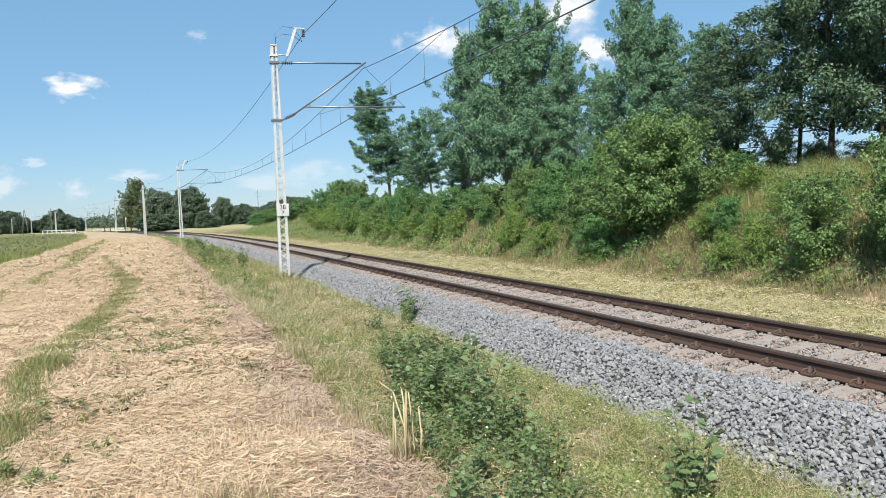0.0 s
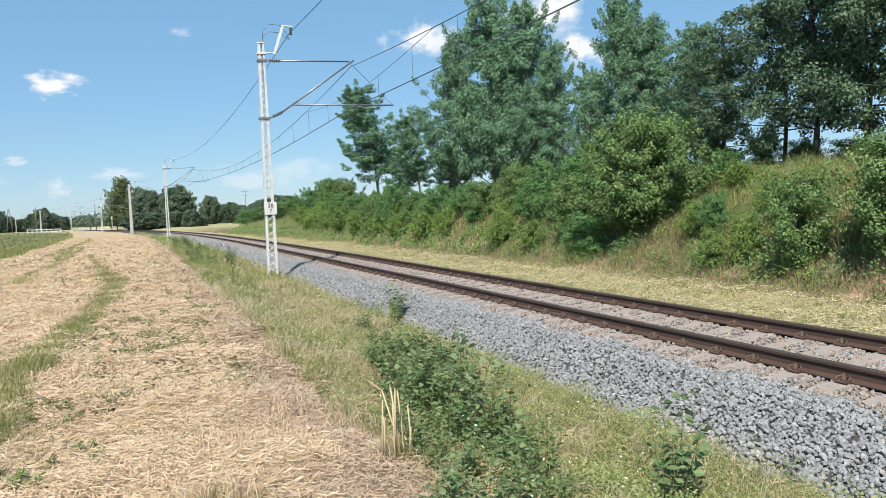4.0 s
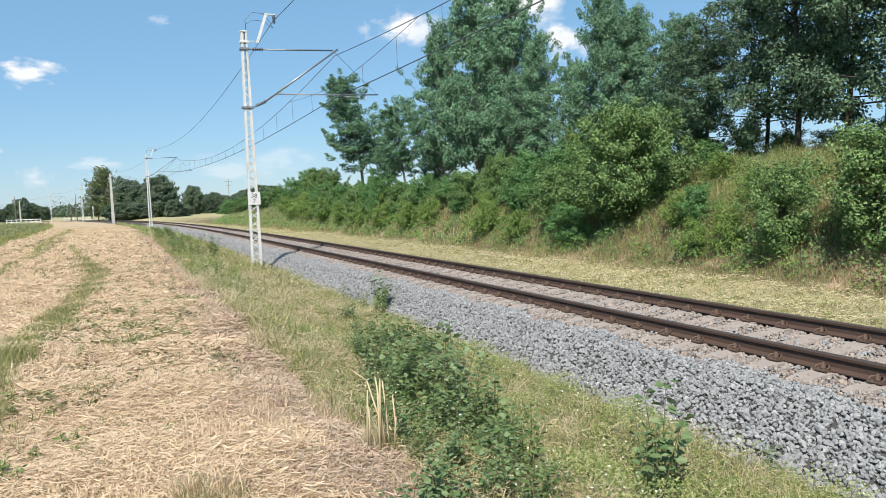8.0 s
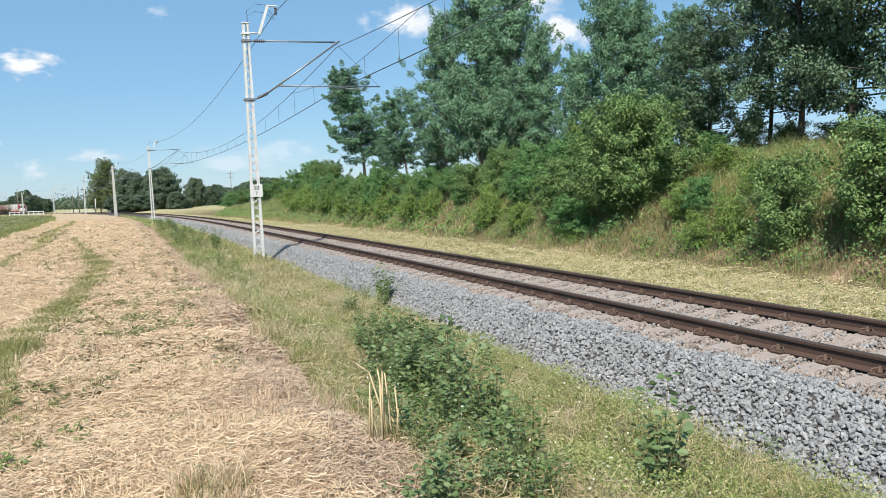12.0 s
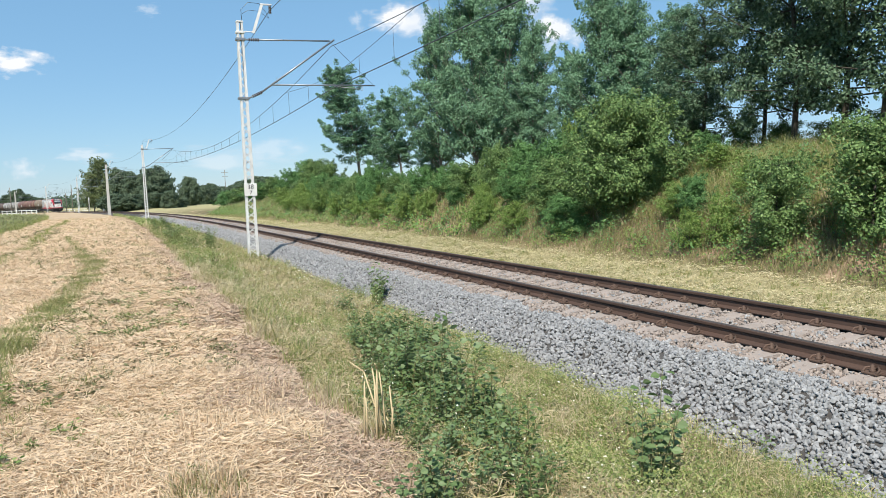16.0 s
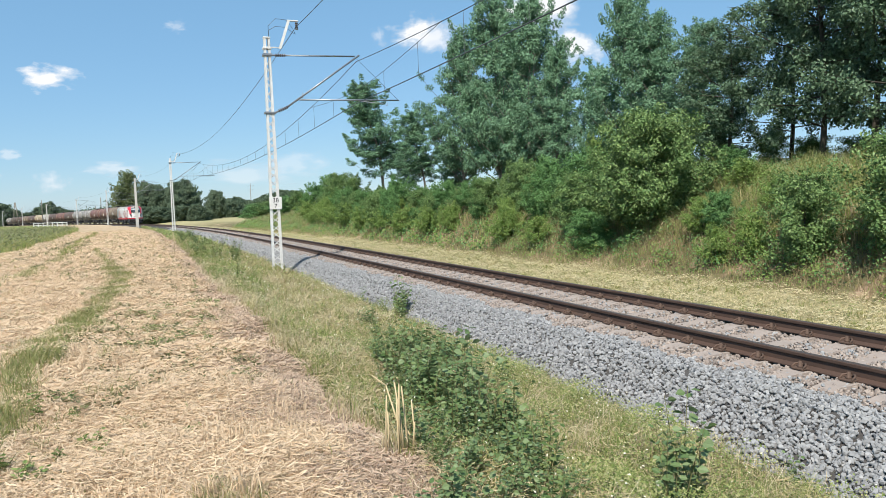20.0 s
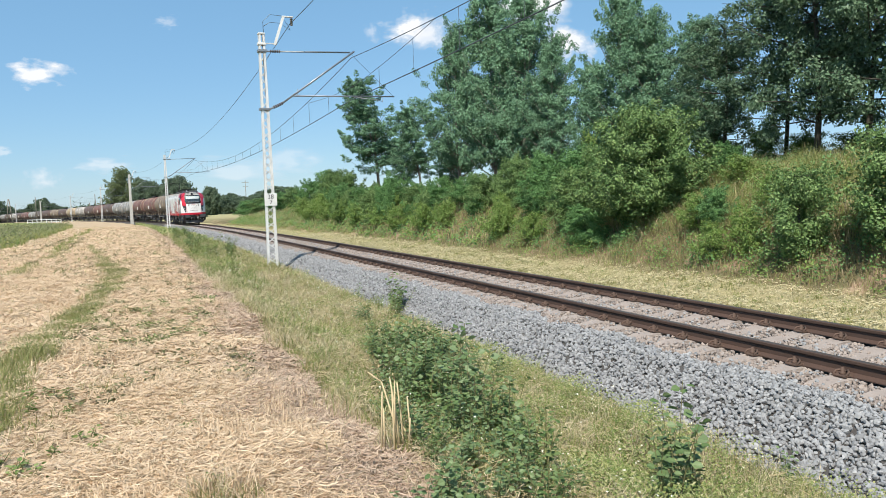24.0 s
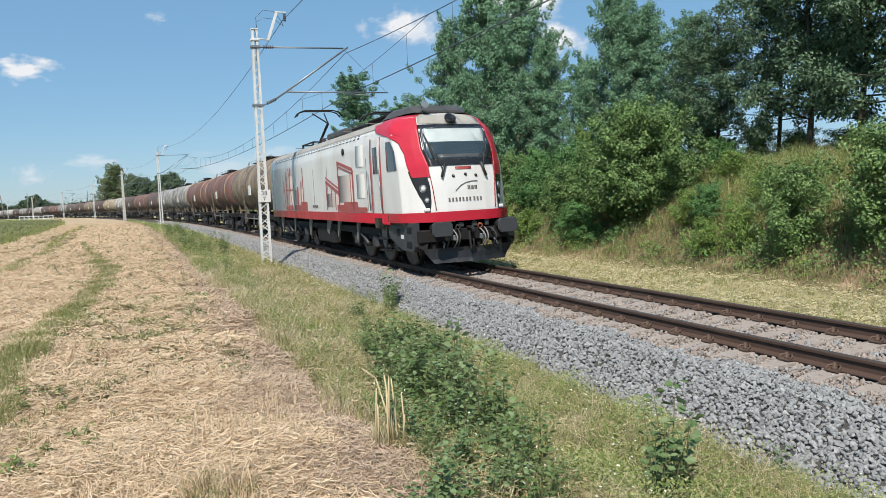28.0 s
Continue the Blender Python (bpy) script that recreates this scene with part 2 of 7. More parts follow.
class Build:
    """Collects pieces of one mesh."""

    def __init__(self):
        self.v, self.f, self.sm = [], [], []

    def add(self, verts, faces, smooth=False):
        o = len(self.v)
        self.v.extend([tuple(p) for p in verts])
        self.f.extend([tuple(i + o for i in f) for f in faces])
        self.sm.extend([smooth] * len(faces))
        return self

    def box(self, c, size, b=0.0, m=None):
        """Box with chamfered edges b about the centre c; m turns it."""
        h = [q / 2 for q in size]
        b = min(b, 0.45 * min(size))
        if b <= 0:
            vs = [(sx * h[0], sy * h[1], sz * h[2]) for sx in (-1, 1) for sy in (-1, 1) for sz in (-1, 1)]
            fs = [(0, 1, 3, 2), (4, 6, 7, 5), (0, 4, 5, 1), (2, 3, 7, 6), (0, 2, 6, 4), (1, 5, 7, 3)]
        else:
            vs, idx = [], {}
            for sx in (-1, 1):
                for sy in (-1, 1):
                    for sz in (-1, 1):
                        for ax in range(3):
                            p = [sx * (h[0] - b), sy * (h[1] - b), sz * (h[2] - b)]
                            p[ax] += (sx, sy, sz)[ax] * b
                            idx[(sx, sy, sz, ax)] = len(vs)
                            vs.append(tuple(p))
            fs = []
            for ax in range(3):
                o1, o2 = [q for q in range(3) if q != ax]
                for s in (-1, 1):
                    q = []
                    for u, w in ((-1, -1), (1, -1), (1, 1), (-1, 1)):
                        k = [0, 0, 0]
                        k[ax], k[o1], k[o2] = s, u, w
                        q.append(idx[(*k, ax)])
                    flip = (s > 0) != (ax != 1)
                    fs.append(tuple(q[::-1]) if flip else tuple(q))
                for u in (-1, 1):
                    for w in (-1, 1):
                        ks = []
                        for s in (-1, 1):
                            k = [0, 0, 0]
                            k[ax], k[o1], k[o2] = s, u, w
                            ks.append(k)
                        fs.append((idx[(*ks[0], o1)], idx[(*ks[0], o2)], idx[(*ks[1], o2)], idx[(*ks[1], o1)]))
            for sx in (-1, 1):
                for sy in (-1, 1):
                    for sz in (-1, 1):
                        fs.append(tuple(idx[(sx, sy, sz, ax)] for ax in range(3)))
        mm = Matrix.Translation(c) @ (m.to_4x4() if m else Matrix())
        return self.add([mm @ Vector(p) for p in vs], fs)

    def tube(self, pts, r, n=8, cap=True):
        """Round tube through points; r one radius or one a point."""
        pts = [Vector(p) for p in pts]
        rs = r if isinstance(r, (list, tuple)) else [r] * len(pts)
        vs, fs = [], []
        up = None
        for i, p in enumerate(pts):
            d = (pts[min(i + 1, len(pts) - 1)] - pts[max(i - 1, 0)]).normalized()
            if up is None:
                up = d.orthogonal().normalized()
            up = (up - d * up.dot(d)).normalized()
            w = d.cross(up)
            for k in range(n):
                a = 2 * math.pi * k / n
                vs.append(p + (up * math.cos(a) + w * math.sin(a)) * rs[i])
        for i in range(len(pts) - 1):
            for k in range(n):
                fs.append((i * n + k, i * n + (k + 1) % n, (i + 1) * n + (k + 1) % n, (i + 1) * n + k))
        self.add(vs, fs, n > 5)
        if cap:
            o = len(self.v) - len(vs)
            self.f.extend([tuple(o + k for k in range(n))[::-1], tuple(o + (len(pts) - 1) * n + k for k in range(n))])
            self.sm.extend([False, False])
        return self

    def lathe(self, prof, axis_m=None, n=24, cap=True):
        """Turned shape: (radius, height) pairs about local z, placed by axis_m."""
        m = axis_m or Matrix()
        vs, fs = [], []
        for r, h in prof:
            for k in range(n):
                a = 2 * math.pi * k / n
                vs.append(m @ Vector((r * math.cos(a), r * math.sin(a), h)))
        for i in range(len(prof) - 1):
            for k in range(n):
                fs.append((i * n + k, i * n + (k + 1) % n, (i + 1) * n + (k + 1) % n, (i + 1) * n + k))
        self.add(vs, fs, True)
        if cap:
            o = len(self.v) - len(vs)
            self.f.extend([tuple(o + k for k in range(n))[::-1], tuple(o + (len(prof) - 1) * n + k for k in range(n))])
            self.sm.extend([False, False])
        return self

    def loft(self, rings, closed=True, cap=False, smooth=False):
        n = len(rings[0])
        vs = [p for r in rings for p in r]
        fs = []
        for i in range(len(rings) - 1):
            for k in range(n if closed else n - 1):
                fs.append((i * n + k, i * n + (k + 1) % n, (i + 1) * n + (k + 1) % n, (i + 1) * n + k))
        if cap:
            fs += [tuple(range(n))[::-1], tuple((len(rings) - 1) * n + k for k in range(n))]
        return self.add(vs, fs, smooth)

    def plate(self, poly, thick):
        """Flat polygon (3D points in order) thickened along its normal, evenly to both sides."""
        p = [Vector(q) for q in poly]
        nrm = Vector((0, 0, 0))
        for i in range(len(p)):
            nrm += (p[i] - p[0]).cross(p[(i + 1) % len(p)] - p[0])
        nrm.normalize()
        n = len(p)
        vs = [q + nrm * thick / 2 for q in p] + [q - nrm * thick / 2 for q in p]
        fs = [tuple(range(n)), tuple(range(2 * n - 1, n - 1, -1))]
        fs += [(i, i + n, (i + 1) % n + n, (i + 1) % n) for i in range(n)]
        return self.add(vs, fs)

    def mesh(self, name, mat):
        me = bpy.data.meshes.new(name)
        me.from_pydata(self.v, [], self.f)
        me.polygons.foreach_set("use_smooth", self.sm)
        for q in (mat if isinstance(mat, (list, tuple)) else [mat]):
            me.materials.append(q)
        bm = bmesh.new()
        bm.from_mesh(me)
        bmesh.ops.recalc_face_normals(bm, faces=bm.faces)
        bm.to_mesh(me)
        bm.free()
        return me


def part(name, b, mat, parent=None, label="", m=None):
    """Links what b holds as one mesh object under a thing or part."""
    ob = new(name, b.mesh(name, mat) if isinstance(b, Build) else b)
    if parent:
        ob.parent = parent
    if m is not None:
        ob.matrix_basis = m
    if label:
        ob["label"] = label
    return ob


def thing(name, m, label, category, group="", kind=""):
    ob = new(name)
    ob.empty_display_size = 0.3
    ob.matrix_basis = m
    return tagged(ob, label, category, group, kind)


def raw_mesh(name, verts, faces, mat, smooth=False):
    """Mesh straight from numpy arrays: verts (n, 3), faces (m, k)."""
    me = bpy.data.meshes.new(name)
    verts, faces = np.asarray(verts, np.float32), np.asarray(faces, np.int32)
    me.vertices.add(len(verts))
    me.vertices.foreach_set("co", verts.ravel())
    k = faces.shape[1]
    me.loops.add(faces.size)
    me.loops.foreach_set("vertex_index", faces.ravel())
    me.polygons.add(len(faces))
    me.polygons.foreach_set("loop_start", np.arange(0, faces.size, k, dtype=np.int32))
    me.polygons.foreach_set("loop_total", np.full(len(faces), k, np.int32))
    me.polygons.foreach_set("use_smooth", np.full(len(faces), bool(smooth)))
    me.update(calc_edges=True)
    for q in (mat if isinstance(mat, (list, tuple)) else [mat]):
        me.materials.append(q)
    return me




def unit(v):
    return v / np.maximum(np.linalg.norm(v, axis=-1, keepdims=True), 1e-9)


def leaf_cards(centres, normals, size, r, shape="rhomb"):
    """Small folded leaves: four-cornered, each its own loose piece."""
    n = len(centres)
    d = unit(r.normal(size=(n, 3)))
    nn = unit(normals + 0.42 * r.normal(size=(n, 3)))
    u = unit(np.cross(nn, d))
    w = np.cross(nn, u)
    sz = (np.asarray(size) * r.uniform(0.65, 1.3, n))[:, None]
    fold = nn * sz * 0.18
    v = np.stack([centres - u * sz * 0.55, centres - w * sz * 0.36 + fold, centres + u * sz * 0.6, centres + w * sz * 0.36 + fold], 1)
    return v.reshape(-1, 3), np.arange(4 * n).reshape(-1, 4)


def blades(base, height, width, r, lean=0.35, bend=0.5):
    """Grass blades: two tapered pieces each, loose from one another."""
    n = len(base)
    a = r.uniform(0, 2 * np.pi, n)
    h = np.asarray(height) * r.uniform(0.55, 1.25, n)
    side = np.stack([np.cos(a), np.sin(a), np.zeros(n)], 1) * (np.asarray(width) / 2 * np.ones(n))[:, None]
    b = r.uniform(0, 2 * np.pi, n)
    out = np.stack([np.cos(b), np.sin(b), np.zeros(n)], 1)
    l1 = (h * r.uniform(0, lean, n))[:, None]
    l2 = l1 + (h * r.uniform(0, bend, n))[:, None]
    up = np.array([0, 0, 1.0])
    mid = base + out * l1 * 0.5 + up * (h * 0.55)[:, None]
    tip = base + out * l2 + up * (h * r.uniform(0.8, 1.0, n))[:, None]
    v = np.stack([base - side, base + side, mid + side * 0.7, mid - side * 0.7, tip], 1).reshape(-1, 3)
    i = np.arange(n)[:, None] * 5
    f = np.concatenate([i + [0, 1, 2], i + [0, 2, 3], i + [3, 2, 4]], 0)
    return v, f

# ---- ground ----
BANK_END = (72, 130)


def ground_z(s, lat):
    """Height of the ground over the rail's level."""
    L = (-3000, -14, -6.6, -6.0, -5.2, -4.4, -3.4, -2.7, 2.1, 2.5, 5.0, 5.7, 7.2, 8.8, 10.2, 14, 40, 3000)
    Z = (0.1, 0.1, 0.1, 0.03, -0.22, -0.44, -0.55, -0.64, -0.62, -0.48, -0.42, -0.05, 1.05, 1.95, 2.3, 2.4, 2.3, 2.0)
    Zl = (0.1, 0.1, 0.1, 0.03, -0.22, -0.44, -0.55, -0.64, -0.62, -0.48, -0.42, -0.36, -0.2, -0.1, 0.0, 0.0, 0.1, 0.2)
    f = np.clip((np.asarray(s) - BANK_END[0]) / (BANK_END[1] - BANK_END[0]), 0, 1)
    z = (1 - f) * np.interp(lat, L, Z) + f * np.interp(lat, L, Zl)
    w = np.clip((np.abs(lat) - 2.9) / 1.0, 0, 1)
    return z + w * (0.035 * np.sin(s * 0.9 + lat * 1.7) + 0.03 * np.sin(s * 0.37 - lat * 2.9 + 1) + 0.02 * np.sin(3.1 * s + 1.3 * lat))


def ground_material():
    m, nt, b = material("ground_cover")
    at = nt.nodes.new("ShaderNodeAttribute")
    at.attribute_name = "lat"
    along = nt.nodes.new("ShaderNodeAttribute")
    along.attribute_name = "along"
    big = noise_tex(nt, 0.35, 4)
    mid = noise_tex(nt, 2.2, 5, 0.65)
    fine = noise_tex(nt, 38, 4, 0.7)
    fibre = noise_tex(nt, 26, 3, 0.6, stretch=(1, 0.35, 1), distort=1.2)
    lat = math_node(nt, "ADD", at.outputs["Fac"], math_node(nt, "MULTIPLY", math_node(nt, "SUBTRACT", mid, 0.5), 1.1))
    straw = mix(nt, fibre, (0.33, 0.24, 0.15), (0.52, 0.41, 0.285))
    straw = mix(nt, ramp(nt, big, [(0.4, (0, 0, 0)), (0.7, (1, 1, 1))]), straw, mix(nt, 0.45, straw, (0.486, 0.356, 0.227)))
    streak = noise_tex(nt, 0.9, 5, 0.7, stretch=(1.0, 0.3, 1))
    straw = mix(nt, ramp(nt, streak, [(0.5, (0, 0, 0)), (0.66, (1, 1, 1))]), straw, mix(nt, 0.6, straw, (0.292, 0.219, 0.113)))
    straw = mix(nt, ramp(nt, noise_tex(nt, 4.5, 3, 0.7), [(0.6, (0, 0, 0)), (0.72, (1, 1, 1))]), straw, mix(nt, 0.6, straw, (0.243, 0.203, 0.0891)))
    # dark soil, deepened further to stand in for shade between the grass blades
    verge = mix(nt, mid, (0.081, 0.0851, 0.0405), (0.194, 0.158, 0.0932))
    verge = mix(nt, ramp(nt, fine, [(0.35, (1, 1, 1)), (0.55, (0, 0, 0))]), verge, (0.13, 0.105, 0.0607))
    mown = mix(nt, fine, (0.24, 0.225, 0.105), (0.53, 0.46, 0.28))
    # bank soil deepened likewise: shade under its plants is in the colour
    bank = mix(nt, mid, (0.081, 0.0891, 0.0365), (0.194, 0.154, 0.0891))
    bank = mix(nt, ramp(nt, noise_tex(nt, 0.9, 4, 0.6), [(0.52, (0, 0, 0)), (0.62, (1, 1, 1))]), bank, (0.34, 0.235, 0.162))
    green = mix(nt, fine, (0.13, 0.17, 0.0486), (0.243, 0.251, 0.0972))

    def past(x, soft=0.35):
        mr = nt.nodes.new("ShaderNodeMapRange")
        mr.inputs[1].default_value, mr.inputs[2].default_value = x - soft, x + soft
        nt.links.new(lat, mr.inputs[0])
        return mr.outputs[0]
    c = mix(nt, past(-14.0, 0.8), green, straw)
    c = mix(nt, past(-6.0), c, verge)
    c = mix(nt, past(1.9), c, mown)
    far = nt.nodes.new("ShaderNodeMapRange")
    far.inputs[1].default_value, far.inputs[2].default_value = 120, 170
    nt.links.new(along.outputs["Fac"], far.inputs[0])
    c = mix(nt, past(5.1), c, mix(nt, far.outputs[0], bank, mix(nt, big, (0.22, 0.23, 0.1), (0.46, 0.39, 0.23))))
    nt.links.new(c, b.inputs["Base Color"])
    b.inputs["Roughness"].default_value = 0.95
    b.inputs["Specular IOR Level"].default_value = 0.1
    add_bump(nt, b, math_node(nt, "ADD", fine, fibre), 0.7, 0.03)
    return m


M_GROUND = ground_material()


def make_ground():
    ss = np.concatenate([[-150, -60], np.arange(-20, 60, 0.5), np.arange(60, 140, 1.5), np.arange(140, 470, 6), [520, 600, 700, 900, 1200]])
    ll = np.concatenate([[-320, -200, -120, -70, -45, -32, -24, -19], np.arange(-16, -7, 0.5), np.arange(-7, -2.4, 0.2), [0.0], np.arange(1.9, 11, 0.3), [12, 14, 17, 22, 30, 45, 80, 160, 400, 1000, 2800]])
    S, L = np.meshgrid(ss, ll, indexing="ij")
    p = line(S, L, ground_z(S, L)).reshape(-1, 3)
    a, b = S.shape
    i = (np.arange(a - 1)[:, None] * b + np.arange(b - 1)[None]).ravel()
    f = np.stack([i, i + 1, i + b + 1, i + b], 1)
    n = len(p)
    # the plain goes on to the horizon, a little lower
    R = (-4500, 4500)
    q = [(x, y, -7.0) for x in R for y in R]
    p = np.concatenate([p, q])
    f = np.concatenate([f, [[n, n + 1, n + 3, n + 2]]])
    me = raw_mesh("ground", p, f[:, ::-1], M_GROUND, True)
    for nm, val in (("lat", np.concatenate([L.ravel(), [-8] * 4])), ("along", np.concatenate([S.ravel(), [300] * 4]))):
        at = me.attributes.new(nm, "FLOAT", "POINT")
        at.data.foreach_set("value", val.astype(np.float32))
    tagged(new("ground", me), "stubble field, grassy verge, mown strip and bank", "ground", kind="structure")


make_ground()


# ---- ballast bed, rails, sleepers ----
def sweep(prof, s_list, closed=True):
    """Profile of (lat, z) pairs run along the line."""
    pr = np.array(prof)
    n, k = len(s_list), len(pr)
    S = np.repeat(s_list, k)
    v = line(S, np.tile(pr[:, 0], n), np.tile(pr[:, 1] + CANT * pr[:, 0], n))
    i = (np.arange(n - 1)[:, None] * k + np.arange(k if closed else k - 1)[None]).ravel()
    j = (np.arange(n - 1)[:, None] * k + (np.arange(k if closed else k - 1)[None] + 1) % k).ravel()
    return v, np.stack([i, i + k, j + k, j], 1)


# darker than its stones: shade in the gaps is put into this colour
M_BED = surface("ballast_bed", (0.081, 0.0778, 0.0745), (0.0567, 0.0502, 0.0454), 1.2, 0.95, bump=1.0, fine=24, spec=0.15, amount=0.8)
S_LONG = np.concatenate([np.arange(-30, 150, 1.5), np.arange(150, 460, 5), np.arange(460, 1150, 25)])
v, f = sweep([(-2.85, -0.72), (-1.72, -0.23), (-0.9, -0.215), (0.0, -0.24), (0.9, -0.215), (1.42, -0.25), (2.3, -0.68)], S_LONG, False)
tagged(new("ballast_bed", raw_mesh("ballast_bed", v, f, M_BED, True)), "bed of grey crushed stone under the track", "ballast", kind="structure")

RAIL = [(-0.075, -0.172), (0.075, -0.172), (0.075, -0.16), (0.012, -0.132), (0.009, -0.05), (0.034, -0.038), (0.036, -0.008), (0.03, -0.001), (-0.03, -0.001), (-0.036, -0.008), (-0.034, -0.038), (-0.009, -0.05), (-0.012, -0.132), (-0.075, -0.16)]
for side in (-0.754, 0.754):
    v, f = sweep([(x + side, z) for x, z in RAIL], S_LONG)
    r = tagged(new("rail", raw_mesh("rail", v, f, M_RAIL)), "rust-brown steel rail clipped to sleepers", "rail", "rails of the track", "structure")
    v, f = sweep([(x + side, z) for x, z in ((-0.029, 0.0), (0.029, 0.0), (0.026, 0.003), (-0.026, 0.003))], S_LONG)
    o = new("running_face", raw_mesh("running_face", v, f, M_RAILTOP))
    o.parent, o["label"] = r, "worn running face of the rail"


def sleeper():
    root = thing("sleeper", at_line(0), "weathered concrete sleeper bedded in crushed stone", "sleeper", "sleepers of the track")
    prof = [(-1.26, -0.20), (-1.26, -0.36), (1.26, -0.36), (1.26, -0.20), (1.12, -0.172), (0.5, -0.172), (0.35, -0.2), (-0.35, -0.2), (-0.5, -0.172), (-1.12, -0.172)]
    b = Build()
    b.loft([[(x, y * (1.0 if z > -0.3 else 1.25), z - 0.004) for x, z in prof] for y in (-0.12, 0.12)], True, True)
    part("body", b, M_SLEEPER, root)
    fast = Build()
    fast.box((0, 0, -0.155), (0.12, 0.16, 0.02), 0.004)
    fast.tube([(0.05, -0.07, -0.15), (0.0, -0.075, -0.115), (-0.045, -0.03, -0.105), (-0.05, 0.0, -0.13), (-0.045, 0.03, -0.105), (0.0, 0.075, -0.115), (0.05, 0.07, -0.15)], 0.0125, 6)
    fast.lathe([(0.03, -0.15), (0.03, -0.125), (0.018, -0.12), (0.018, -0.075), (0.0, -0.07)], Matrix.Translation((0.0, 0, 0)), 8)
    me = fast.mesh("rail_clip", M_CLIP)
    for x, turn in ((-0.754 - 0.105, 180), (-0.754 + 0.105, 0), (0.754 - 0.105, 180), (0.754 + 0.105, 0)):
        part("rail_clip", me, None, root, m=pose(x, 0, 0, 0, 0, turn))
    return root


def make_sleepers():
    first = sleeper()
    plain = None
    for k, s in enumerate(itertools.chain(np.arange(8.54, 130, 0.6), np.arange(7.94, -21, -0.6))):
        s = float(s)
        m = at_line(s, 0, 0) @ pose(0, 0, 0, 0, -math.degrees(CANT), 0)
        if k == 0:
            first.matrix_basis = m
        elif 8 < s < 52:
            copy_thing(first, m)
        else:
            if plain is None:
                plain = thing("sleeper", m, "weathered concrete sleeper bedded in crushed stone", "sleeper", "sleepers of the track")
                part("body", first.children[0].data, None, plain)
            else:
                copy_thing(plain, m)


make_sleepers()


# ---- overhead line ----
MASTS = [(36.0, 8.2, "lattice"), (101.5, 8.5, "lattice"), (155.2, 8.9, "concrete"), (204.0, 8.4, "lattice"), (258.8, 7.9, "lattice"), (318.8, 8.0, "concrete"), (377.0, 8.0, "lattice"), (435.9, 7.9, "lattice")]
WIRE_Z, CARRIER_Z, WIRE_LAT = 5.87, 7.45, 0.35


def text_mesh(body, size, name):
    cu = bpy.data.curves.new(name, "FONT")
    cu.body, cu.size, cu.align_x, cu.align_y, cu.extrude = body, size, "CENTER", "CENTER", 0.002
    ob = bpy.data.objects.new(name, cu)
    scene.collection.objects.link(ob)
    me = bpy.data.meshes.new_from_object(ob.evaluated_get(bpy.context.evaluated_depsgraph_get()))
    bpy.data.objects.remove(ob)
    me.materials.clear()
    me.materials.append(M_BLACK)
    return me


def lift_at(s):
    """How much higher the cantilever sits on the taller masts."""
    return float(np.interp(s, (36, 101.5, 155.2, 204, 258.8), (0.0, 0.42, 0.6, 0.2, -0.2)))


